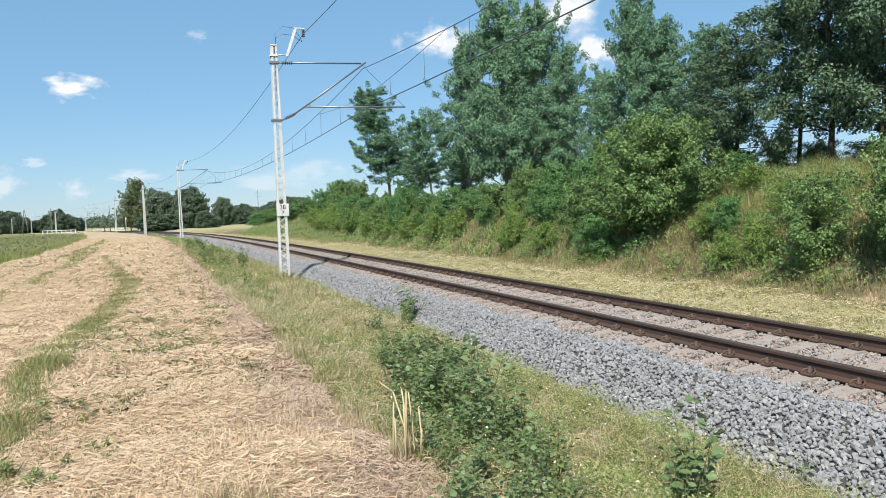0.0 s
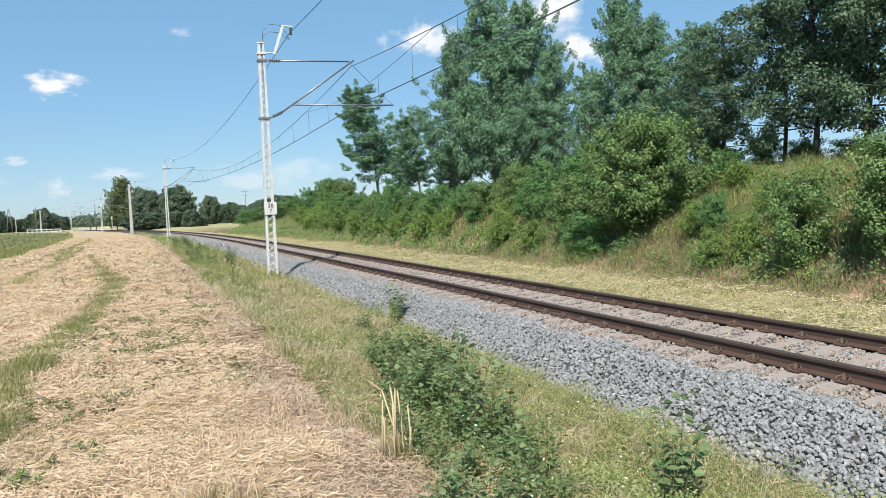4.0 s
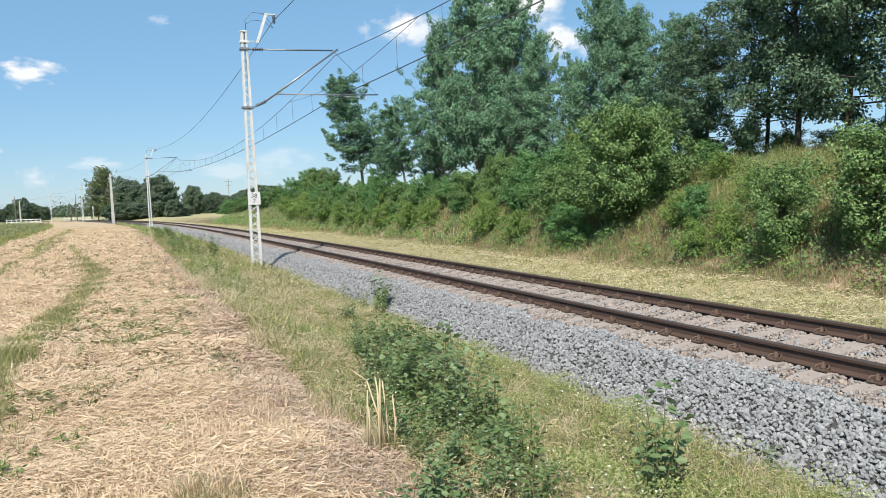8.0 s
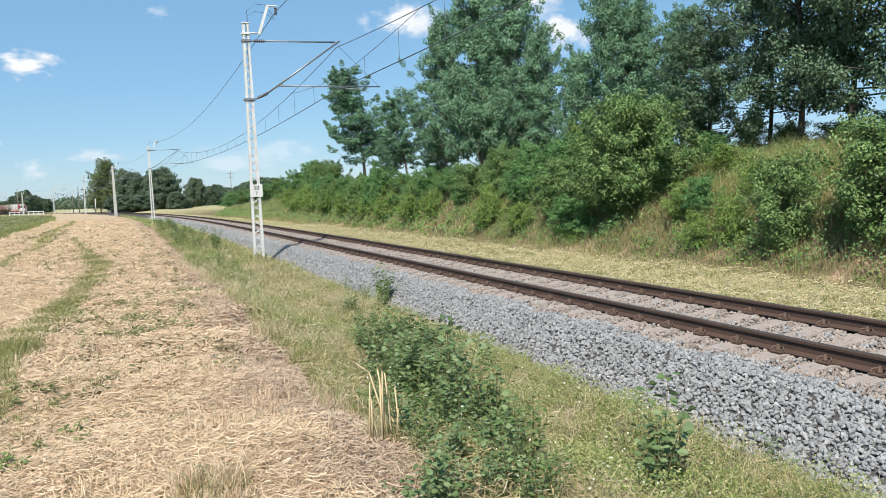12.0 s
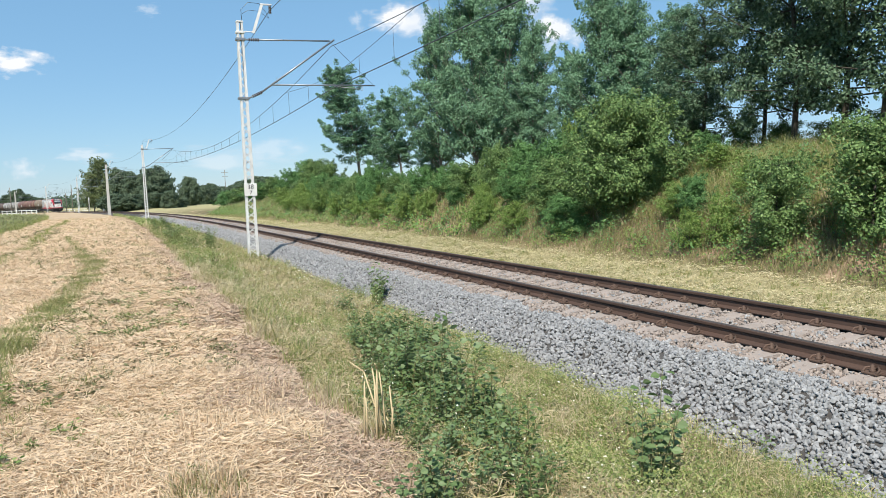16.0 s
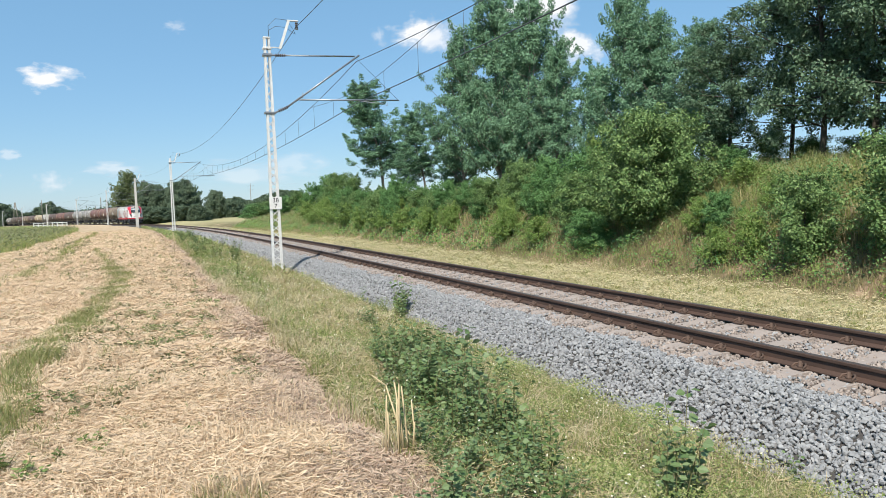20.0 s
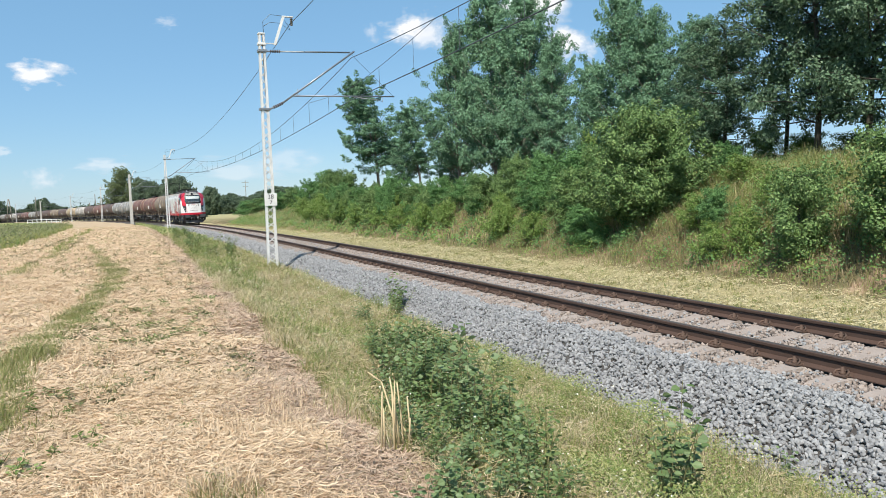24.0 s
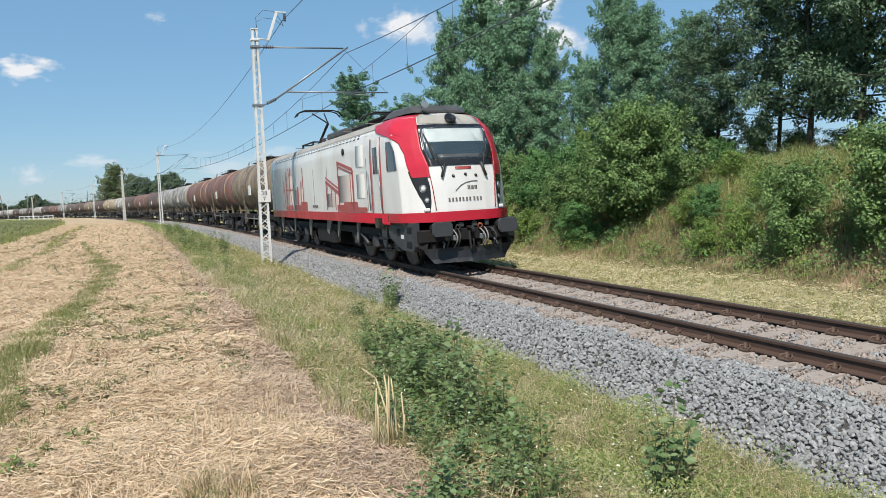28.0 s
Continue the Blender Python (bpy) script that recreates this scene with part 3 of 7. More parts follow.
def mast(s, top, style, sign=False, detail=True):
    z0 = float(ground_z(s, -3.1)) - 0.06
    root = thing("catenary_mast", at_line(s, -3.1, 0), "white-painted steel lattice mast holding the overhead wires" if style == "lattice" else "grey-white concrete mast holding the overhead wires", "mast", "masts along the track")
    if style == "lattice":
        wb, wt, d = 0.2, 0.108, 0.085
        fl = 0.075 if s < 60 else 0.1
        for sx in (-1, 1):
            b = Build()
            for sy in (-1, 1):
                b.loft([[(sx * (w - fl), sy * d, z), (sx * w, sy * d, z), (sx * w, sy * (d - 0.012), z), (sx * (w - fl), sy * (d - 0.012), z)] for w, z in ((wb, z0), (wt, top))], True, True)
            b.loft([[(sx * w, -d, z), (sx * w, d, z), (sx * (w - 0.01), d, z), (sx * (w - 0.01), -d, z)] for w, z in ((wb + 0.004, z0), (wt + 0.004, top))], True, True)
            part("leg", b, M_MAST, root)
        n = 30
        for sy in (-1, 1):
            b = Build()
            for i in range(n):
                if s < 60:
                    b = Build()
                za, zb = z0 + 0.25 + (top - z0 - 0.5) * i / n, z0 + 0.25 + (top - z0 - 0.5) * (i + 1) / n
                wa, wc = [wb + (wt - wb) * (z - z0) / (top - z0) - 0.02 for z in (za, zb)]
                sg = 1 if (i + (sy > 0)) % 2 else -1
                b.plate([(-sg * wa, sy * (d + 0.006), za - 0.022), (-sg * wa, sy * (d + 0.006), za + 0.022), (sg * wc, sy * (d + 0.006), zb + 0.022), (sg * wc, sy * (d + 0.006), zb - 0.022)], 0.008)
                if s < 60:
                    part("lacing_bar", b, M_MAST, root)
            if s >= 60:
                tagged(part("lacing", b, M_MAST, root), kind="stuff")
        b = Build()
        b.box((0, 0, z0 + 0.02), (0.7, 0.5, 0.3), 0.03)
        part("footing", b, M_CONCRETE, root, "concrete footing")
        part("cap", Build().box((0, 0, top - 0.02), (2 * wt + 0.04, 2 * d + 0.04, 0.05), 0.008), M_MAST, root)
        part("collar", Build().box((0, 0, top - 0.4), (2 * wt + 0.1, 2 * d + 0.06, 0.08), 0.008), M_MAST, root)
    else:
        b = Build()
        b.loft([[(-w, -w * 0.8, z), (w, -w * 0.8, z), (w, w * 0.8, z), (-w, w * 0.8, z)] for w, z in ((0.27, z0), (0.15, top))], True, True)
        part("shaft", b, M_CONCRETE, root)
    x = 3.1 + WIRE_LAT
    up = lift_at(s)
    # cantilever: top tie, strut, registration tube
    tie = Build().tube([(0.15, 0, (CARRIER_Z + up) + 0.1), (x - 0.1, 0, (CARRIER_Z + up) + 0.2)], 0.03, 8)
    part("tie_tube", tie, M_GALV, root)
    strut = Build().tube([(0.15, 0, 5.42 + up), (0.6, 0, 5.62 + up)], 0.028, 8).tube([(0.6, 0, 5.62 + up), (x + 0.08, 0, (CARRIER_Z + up) + 0.25)], 0.036, 8)
    part("strut_tube", strut, M_GALV, root)
    reg = Build().tube([(1.02, 0, 5.93 + up), (5.1, 0, 6.0 + up)], 0.028, 8).tube([(1.25, 0, 6.2 + up), (1.25, 0, 5.94 + up)], 0.012, 6)
    part("registration_tube", reg, M_GALV, root)
    if detail:
        b = Build()
        for c, e in (((0.3, 0, (CARRIER_Z + up) + 0.105), (0.62, 0, (CARRIER_Z + up) + 0.115)), ((0.32, 0, 5.5 + up), (0.62, 0, 5.63 + up))):
            c, e = Vector(c), Vector(e)
            for i in range(5):
                p = c.lerp(e, i / 4)
                b.tube([p, p + (e - c).normalized() * 0.035], 0.065, 10)
        part("insulator", b, M_INSUL, root)
        b = Build().tube([(x + 1.15, 0, 5.99 + up), (x + 1.15, 0, 5.78 + up), (x + 0.95, 0, 5.86 + up), (x, 0, WIRE_Z + up + 0.06)], 0.014, 6)
        part("steady_arm", b, M_GALV, root)
        part("clamp", Build().box((0, 0, (CARRIER_Z + up) + 0.1), (0.34, 0.26, 0.09), 0.01), M_GALV, root)
        part("clamp", Build().box((0, 0, 5.42 + up), (0.42, 0.26, 0.08), 0.01), M_GALV, root)
        b = Build().tube([(x - 0.02, 0, (CARRIER_Z + up) + 0.1), (5.05, 0, 6.02 + up)], 0.007, 5)
        part("tie_wire", b, M_WIRE, root)
    # feeder bracket leaning out from the top
    b = Build().tube([(0.12, 0, top - 0.36), (0.5, 0, top - 0.36)], 0.022, 6)
    b.loft([[(x0 - 0.05, -0.03, z), (x0 + 0.05, -0.03, z), (x0 + 0.05, 0.03, z), (x0 - 0.05, 0.03, z)] for x0, z in ((0.48, top - 0.4), (0.85, top + 0.66))], True, True)
    b.box((1.0, 0, top + 0.66), (0.42, 0.07, 0.05), 0.01)
    part("feeder_bracket", b, M_MAST, root)
    if detail:
        b = Build()
        for i in range(4):
            b.tube([(1.14, 0, top + 0.6 - i * 0.07), (1.14, 0, top + 0.56 - i * 0.07)], 0.055, 10)
        part("feeder_insulator", b, M_INSUL, root)
        b = Build()
        for hh in (0.7, 0.42):
            b.tube([(0.1, 0, top - 0.1), (0.08, 0, top + hh * 0.6), (0.35, 0, top + hh), (0.75, 0, top + hh - 0.02), (1.0, 0.05, top + hh * 0.55), (1.1, 0.1, top + 0.2)], 0.009, 5)
        part("jumper_wire", b, M_WIRE, root)
    if sign:
        sg = Build().box((0.02, -0.115, 2.06), (0.46, 0.012, 0.46), 0.004)
        plate = part("sign_plate", sg, M_SIGN, root, "white kilometre plate with black figures")
        for body, size, z in (("38", 0.24, 2.16), ("7", 0.2, 1.95)):
            part("figure", text_mesh(body, size, "figure"), None, plate, m=pose(0.02, -0.125, z, 90, 0, 0))
    return root


for k, (s, top, style) in enumerate(MASTS):
    mast(s, top, style, sign=k == 0, detail=k < 4)
mast(-22.0, 8.2, "lattice")


def wires():
    posts = [-22.0] + [q[0] for q in MASTS] + [500.0, 560.0]
    offs = [0.1, 0.3, 0.2, 0.4, 0.3, 0.4, 0.3, 0.4, 0.3, 0.4, 0.3]
    contact, carrier, feeder = [], [], []

    def heights(a, b, u):
        k = ((b - a) / 58) ** 2
        up = lift_at(a) + (lift_at(b) - lift_at(a)) * u
        return WIRE_Z + up - 0.36 * k * 4 * u * (1 - u), CARRIER_Z + up - 1.2 * k * 4 * u * (1 - u)
    for j, (a, b) in enumerate(zip(posts, posts[1:])):
        for i in range(24):
            u = i / 24
            s = a + (b - a) * u
            lat = offs[j] + (offs[j + 1] - offs[j]) * u
            zc, zm = heights(a, b, u)
            contact.append(line(s, lat, zc))
            carrier.append(line(s, lat, zm))
            feeder.append(line(s, -2.02, 8.6 + lift_at(a) + (lift_at(b) - lift_at(a)) * u - 0.8 * ((b - a) / 62) ** 2 * 4 * u * (1 - u)))
    for name, pts, r, lab in (("contact_wire", contact, 0.017, "dark copper contact wire over the track"), ("carrier_wire", carrier, 0.013, "dark carrier wire sagging between masts"), ("feeder_wire", feeder, 0.012, "dark feeder wire hung from mast tops")):
        tagged(part(name, Build().tube(pts, r, 5), M_WIRE), lab, "wire")
    for j, (a, b) in enumerate(zip(posts[:6], posts[1:7])):
        reach = 8.5
        low = 6.35 + lift_at(b)
        # stitch wire round the mast at b
        k = posts[j + 2] - b
        pts = []
        for d in np.linspace(-reach, reach, 15):
            e = heights(a, b, 1 + d / (b - a))[1] if d < 0 else heights(b, posts[j + 2], d / k)[1]
            end = heights(a, b, 1 - reach / (b - a))[1]
            q = abs(d) / reach
            pts.append(line(b + d, offs[j + 1], low + (end - low) * q ** 1.5))
        tagged(part("stitch_wire", Build().tube(pts, 0.0085, 5), M_WIRE), "thin stitch wire slung below the carrier wire", "wire", "stitch wires of the overhead line")
        n = 17
        for i in range(0, n + 1):
            u = i / n
            s = a + (b - a) * u
            near = min(s - a, b - s)
            lat = offs[j] + (offs[j + 1] - offs[j]) * u
            zc, zm = heights(a, b, u)
            if near < reach:
                lo = 6.35 + lift_at(s)
                zm = lo + (heights(a, b, reach / (b - a))[1] - lo) * (near / reach) ** 1.5
            if near < 0.5:
                continue
            b2 = Build().tube([line(s, lat, zc), line(s, lat, zm)], 0.008, 4)
            tagged(part("dropper", b2, M_WIRE), "thin wire tying contact and carrier wires", "wire", "droppers of the overhead line")


wires()

# ---- the train ----
TRAIN_V = 19.63    # metres a second
TRAIN_S = ((0, 1, 2, 4, 8, 28), (24.2, 43.15, 62.55, 101.7, 180.8, 573.4))    # seconds before the end; where its buffers are then
M_LWHITE = surface("loco_white_paint", (0.664, 0.664, 0.648), (0.454, 0.421, 0.381), 0.9, 0.35, bump=0.02, amount=0.6, stretch=(1, 1, 0.35))
M_LRED = surface("loco_red_paint", (0.48, 0.018, 0.04), (0.34, 0.026, 0.036), 1.0, 0.38, bump=0.02, amount=0.4)
M_LROOF = surface("loco_roof_grey", (0.34, 0.324, 0.292), (0.211, 0.186, 0.154), 1.4, 0.6, bump=0.1)
M_LDARK = surface("underframe_grey", (0.0105, 0.0109, 0.0122), (0.0243, 0.0203, 0.017), 2.0, 0.75, bump=0.15, spec=0.25)
M_LGREY = surface("frame_panel_grey", (0.0405, 0.0437, 0.0486), (0.0284, 0.0259, 0.0243), 1.6, 0.6, bump=0.1)
M_UNIT = surface("roof_unit_grey", (0.0607, 0.0632, 0.0648), (0.0405, 0.0365, 0.0324), 2.0, 0.6, bump=0.1)
M_LBLACK = surface("gloss_black", (0.00972, 0.00972, 0.0113), (0.0243, 0.0243, 0.0243), 2.0, 0.25, bump=0)
M_RUBBER = surface("hose_rubber", (0.0243, 0.0243, 0.0243), (0.0567, 0.0486, 0.0405), 6.0, 0.7)
M_STEEL = surface("wheel_steel", (0.105, 0.0891, 0.081), (0.0648, 0.0486, 0.0405), 3.0, 0.55, 0.5)
M_BLIND = surface("sun_blind", (0.31, 0.347, 0.36), (0.248, 0.285, 0.298), 3.0, 0.6, bump=0)
M_SEAM = surface("panel_seam", (0.146, 0.138, 0.13), (0.081, 0.0729, 0.0648), 3.0, 0.7, bump=0)
M_ORANGE = surface("orange_hose", (0.292, 0.081, 0.0324), (0.162, 0.0567, 0.0324), 5, 0.6)
M_PALE = surface("faded_pink_graphic", (0.454, 0.405, 0.373), (0.389, 0.308, 0.275), 1.6, 0.45, bump=0)
M_BRACKET = surface("bracket_grey", (0.17, 0.174, 0.17), (0.13, 0.113, 0.0972), 4.0, 0.6)
M_HOSE = surface("pale_hose", (0.211, 0.211, 0.203), (0.113, 0.105, 0.0972), 6.0, 0.6)
M_POST = surface("tank_saddle_paint", (0.194, 0.154, 0.117), (0.0648, 0.0527, 0.0446), 3.0, 0.7)
M_PLOUGH = surface("worn_plough_grey", (0.011, 0.0115, 0.013), (0.034, 0.035, 0.038), 3.0, 0.42, bump=0.1, amount=0.1)
M_SKIRT = surface("skirt_grey", (0.0365, 0.0405, 0.0454), (0.0284, 0.0275, 0.0267), 1.6, 0.6)
M_PINK = surface("faded_red_graphic", (0.348, 0.0486, 0.0486), (0.292, 0.0972, 0.081), 1.4, 0.45, bump=0)


def glass_material():
    m, nt, b = material("window_glass")
    b.inputs["Base Color"].default_value = (0.9, 0.95, 0.95, 1)
    b.inputs["Roughness"].default_value = 0.03
    b.inputs["Transmission Weight"].default_value = 1.0
    b.inputs["IOR"].default_value = 1.5
    return m


M_GLASS = glass_material()
M_LENS = surface("lamp_lens", (0.608, 0.608, 0.583), (0.486, 0.486, 0.47), 6.0, 0.15, bump=0)
M_DKGLASS = surface("dark_window", (0.0365, 0.0486, 0.0567), (0.0486, 0.0583, 0.0648), 2.0, 0.08, bump=0, spec=1.0)

# opaque dark colour standing in for the unlit cab behind the windscreen
M_BACKING = surface("screen_backing", (0.022, 0.034, 0.044), (0.03, 0.042, 0.05), 2.5, 0.2, bump=0, spec=0.4)

SEC_Z = (1.0, 1.45, 3.3, 3.62, 3.84, 3.97, 4.04)
SEC_W = (1.42, 1.45, 1.45, 1.38, 1.2, 0.85, 0.35)
NOSE_Z = (0.98, 1.45, 2.0, 2.6, 3.0, 3.5, 3.84, 4.04)
NOSE_Y = (0.56, 0.52, 0.58, 0.68, 0.88, 1.15, 1.5, 2.1)
FACE_W = (0.95, 0.95, 0.95, 0.97, 1.0, 0.96, 0.85, 0.35)
UK = (0.0, 0.55, 0.95, 1.3, 1.75, 2.15)


def cab(u, z, out=0.0):
    """Point of the body's skin: u metres round from the middle of the face, z above the rail."""
    W, yf, wf = np.interp(z, SEC_Z, SEC_W), np.interp(z, NOSE_Z, NOSE_Y), np.interp(z, NOSE_Z, FACE_W)
    a = abs(u)
    xs = (0, wf * 0.55, wf * 0.93, min(wf + 0.12, W * 0.97), W * 0.99, W)
    ys = (yf - 0.08, yf - 0.055, yf + 0.02, yf + 0.22, yf + 0.66, yf + 1.06)
    if a <= 2.15:
        x, y = np.interp(a, UK, xs), np.interp(a, UK, ys)
        x2, y2 = np.interp(min(a + 0.05, 2.15), UK, xs), np.interp(min(a + 0.05, 2.15), UK, ys)
        if a > 2.09:
            nx, ny = 1.0, 0.0
        else:
            nx, ny = (y2 - y), -(x2 - x)
            k = math.hypot(nx, ny) or 1
            nx, ny = nx / k, ny / k
    else:
        x, y, nx, ny = W, yf + 1.06 + a - 2.15, 1.0, 0.0
    sg = 1 if u >= 0 else -1
    return Vector((sg * (x + nx * out), y + ny * out, z + (out * 0.3 if z > 3.6 else 0)))


def u_of_y(y, z):
    return 2.15 + y - np.interp(z, NOSE_Z, NOSE_Y) - 1.06


def skin(name, mat, parent, lo, hi, z0, z1, out=0.006, cols=8, rows=8, side=1, label="", thick=0.0):
    """Panel of the skin between the curves lo(z) and hi(z), which give u; its rim turns inwards."""
    rings = []
    for j in range(rows + 1):
        z = z0 + (z1 - z0) * j / rows
        a, b = (lo(z) if callable(lo) else lo), (hi(z) if callable(hi) else hi)
        us = [a + (b - a) * i / cols for i in range(cols + 1)]
        rings.append([cab(side * us[0], z, out - 0.02)] + [cab(side * u, z, out) for u in us] + [cab(side * us[-1], z, out - 0.02)])
    b = Build()
    b.loft(rings, False, False, True)
    return part(name, b, mat, parent, label)


def axle_wheels(parent, y, r, w=0.72):
    ax = part("wheelset", Build().tube([(-w - 0.1, 0, 0), (w + 0.1, 0, 0)], 0.09, 10), M_STEEL, parent, m=pose(0, y, r))
    for sx in (-1, 1):
        b = Build()
        rot = pose(sx * w, 0, 0, 0, 90, 0)
        b.lathe([(0.1, -0.09), (r * 0.45, -0.05), (r * 0.8, -0.05), (r * 0.86, -0.07), (r, -0.07), (r, 0.07), (r * 0.86, 0.07), (r * 0.8, 0.03), (r * 0.45, 0.03), (0.14, 0.09)], rot, 28)
        for k in range(5):
            a = 2 * math.pi * k / 5
            b.box((sx * (w + 0.045), r * 0.62 * math.cos(a), r * 0.62 * math.sin(a)), (0.02, 0.12, 0.06), 0.005, Matrix.Rotation(a, 3, "X"))
        part("wheel", b, M_STEEL, ax)
    return ax


def loco():
    L = 19.1
    root = thing("locomotive", Matrix(), "white and red electric locomotive hauling tank wagons on the track", "locomotive")
    rows = [1.22, 1.3, 1.38, 1.45] + [1.5 + 0.08 * k for k in range(27)] + [3.62, 3.68, 3.74, 3.79, 3.84, 3.875, 3.91, 3.94, 3.97, 4.01, 4.04]
    ul = L - 0.7
    us = [-ul - 0.02, -ul, -12, -6, -2.6] + [q / 10 * 0.5 for q in range(-51, 52)] + [2.6, 6, 12, ul, ul + 0.02]
    rings = []
    for z in rows:
        ring = []
        for u in us:
            p = cab(u, z)
            if abs(u) > 2.2:
                p.y = min(p.y + (abs(u) > 11) * 0, L)
            if abs(u) >= ul:
                p.y = L
                if abs(u) > ul:
                    p.x = 0
            ring.append(p)
        rings.append(ring)
    b = Build().loft(rings, False, False, True)
    top = rings[-1]
    b.add([p for p in top], [tuple(range(len(top)))])
    shell = part("body_shell", b, M_LWHITE, root, "dusty white body shell")
    # roof
    b = Build()
    rr = []
    for y in (2.9, 3.2, 10, L - 0.6):
        rr.append([(sx * (np.interp(z, SEC_Z, SEC_W) + 0.012), y, z + 0.012) for sx, z in [(-1, 3.68), (-1, 3.84), (-1, 3.91), (-1, 3.97), (-1, 4.04), (1, 4.04), (1, 3.97), (1, 3.91), (1, 3.84), (1, 3.68)]])
    b.loft(rr, False, False, True)
    roof = part("roof", b, M_LROOF, root, "grimy grey roof")
    for y in (5.2, 7.6, 10.2, 12.8, 15.2):
        part("roof_seam", Build().box((0, y, 4.06), (2.0, 0.05, 0.02), 0.006), M_SEAM, roof)
    # red sill round the body
    skin("sill_band", M_LRED, root, -2.6, 2.6, 1.2, 1.44, 0.085, 40, 3, 1, "red sill band")
    for sx in (-1, 1):
        skin("sill_band", M_LRED, root, 2.6, lambda z: u_of_y(L - 0.1, z), 1.14, 1.43, 0.02, 4, 2, sx, "red sill band")
    # windscreen
    hw = lambda z: np.interp(z, (2.56, 3.0, 3.6), (0.92, 1.0, 0.98))
    frame_ = skin("windscreen", M_LBLACK, root, lambda z: -hw(z), hw, 2.56, 3.62, 0.014, 16, 10, 1, "black-framed windscreen with half-drawn blind")
    skin("blind", M_BLIND, frame_, lambda z: -hw(z) + 0.12, lambda z: hw(z) - 0.12, 3.16, 3.5, 0.022, 12, 3, 1, "pale half-drawn sun blind")
    # dark sheet in place of the shaded cab interior
    skin("inner_glass", M_BACKING, frame_, lambda z: -hw(z) + 0.1, lambda z: hw(z) - 0.1, 2.74, 3.52, 0.018, 14, 6, 1, "opaque dark backing behind the windscreen pane")
    skin("dashboard", M_LGREY, frame_, -0.62, 0.62, 2.76, 2.84, 0.022, 8, 2)
    g = skin("pane", M_GLASS, frame_, lambda z: -hw(z) + 0.08, lambda z: hw(z) - 0.08, 2.72, 3.56, 0.04, 14, 6)
    g.visible_shadow = False
    # visor over the windscreen
    v = skin("visor", M_LROOF, root, -0.95, 0.95, 3.64, 3.9, 0.016, 12, 5, 1, "light grey panel over the windscreen")
    b = Build().lathe([(0.15, 0), (0.15, 0.04), (0.12, 0.055), (0.1, 0.03), (0.0, 0.025)], pose(0, 1.23, 3.76, 50, 0, 0), 20)
    part("top_lamp", b, M_LBLACK, v, "dark round lamp housing")
    # red cab sides: from the windscreen back to the white arch round the side window
    arch = lambda z: u_of_y(np.interp(z, (2.2, 2.5, 2.9, 3.2, 3.36, 3.48, 3.6, 3.93), (0.95, 1.08, 1.26, 1.5, 1.8, 2.5, 3.05, 3.65)), z)
    for sx in (-1, 1):
        skin("pillar", M_LRED, root, lambda z: hw(z) + 0.0, arch, 2.3, 3.93, 0.026, 22, 24, sx, "red window pillar")
        skin("lamp_mask", M_LBLACK, root, lambda z: np.interp(z, (1.46, 1.7, 2.1, 2.45), (1.02, 0.96, 0.96, 1.05)), lambda z: np.interp(z, (1.46, 1.62, 1.85, 2.2, 2.45), (1.1, 1.2, 1.34, 1.46, 1.52)), 1.46, 2.45, 0.022, 10, 10, sx, "black headlight surround")
        for u, z, r in ((1.2, 2.02, 0.09), (1.1, 1.74, 0.06)):
            c = cab(sx * u, z, 0.0)
            d = (cab(sx * u, z, 1.0) - c).normalized()
            m = Matrix.Translation(c) @ d.to_track_quat("Z", "Y").to_matrix().to_4x4()
            hl = part("headlight", Build().lathe([(r, 0), (r * 1.1, 0.03), (r * 0.9, 0.05), (r * 0.82, 0.035)], m, 20, False), M_GALV, root)
            part("lens", Build().lathe([(r * 0.86, 0.02), (r * 0.6, 0.04), (0.01, 0.052)], m, 18), M_LENS, hl)
        b = Build()
        for k in range(8):
            p, q = [cab(sx * np.interp(z, (1.5, 2.55), (0.86, 0.94)), z, 0.02) for z in (1.5 + 0.13 * k, 1.5 + 0.13 * (k + 1))]
            b.tube([p, q], 0.013, 6)
        part("grab_rail", b, M_PINK, root, "thin red grab rail")
        part("corner_step", Build().box(cab(sx * 1.12, 1.5, 0.03), (0.16, 0.1, 0.09), 0.02), M_SIGN, root)
        # side window, door
        lo = lambda z: u_of_y(np.interp(z, (2.5, 3.0, 3.26), (1.42, 1.54, 1.82)), z)
        w = skin("side_window", M_DKGLASS, root, lo, lambda z: u_of_y(2.12, z), 2.52, 3.26, 0.016, 5, 8, sx, "dark tinted cab side window")
        dlo, dhi = (lambda z: u_of_y(2.64, z)), (lambda z: u_of_y(3.44, z))
        door = skin("cab_door", M_LWHITE, root, dlo, dhi, 1.2, 3.42, 0.016, 5, 8, sx, "white cab door in a dark frame")
        skin("door_glass", M_DKGLASS, door, lambda z: u_of_y(2.86, z), lambda z: u_of_y(3.22, z), 2.5, 3.2, 0.026, 2, 3, sx)
        for y in (2.62, 3.46):
            skin("door_frame", M_PINK, door, lambda z, y=y: u_of_y(y - 0.025, z), lambda z, y=y: u_of_y(y + 0.025, z), 1.15, 3.45, 0.03, 1, 5, sx)
        for y in (2.54, 3.54):
            b = Build().tube([cab(sx * u_of_y(y, 1.6), 1.5, 0.06), cab(sx * u_of_y(y, 1.6), 2.6, 0.06)], 0.015, 6)
            part("handrail", b, M_GALV, root)
        # black panel on the skin, painted for the shade of a step recess
        skin("step_recess", M_LBLACK, root, lambda z: u_of_y(2.74, z), lambda z: u_of_y(3.34, z), 1.02, 1.3, 0.034, 2, 2, sx)
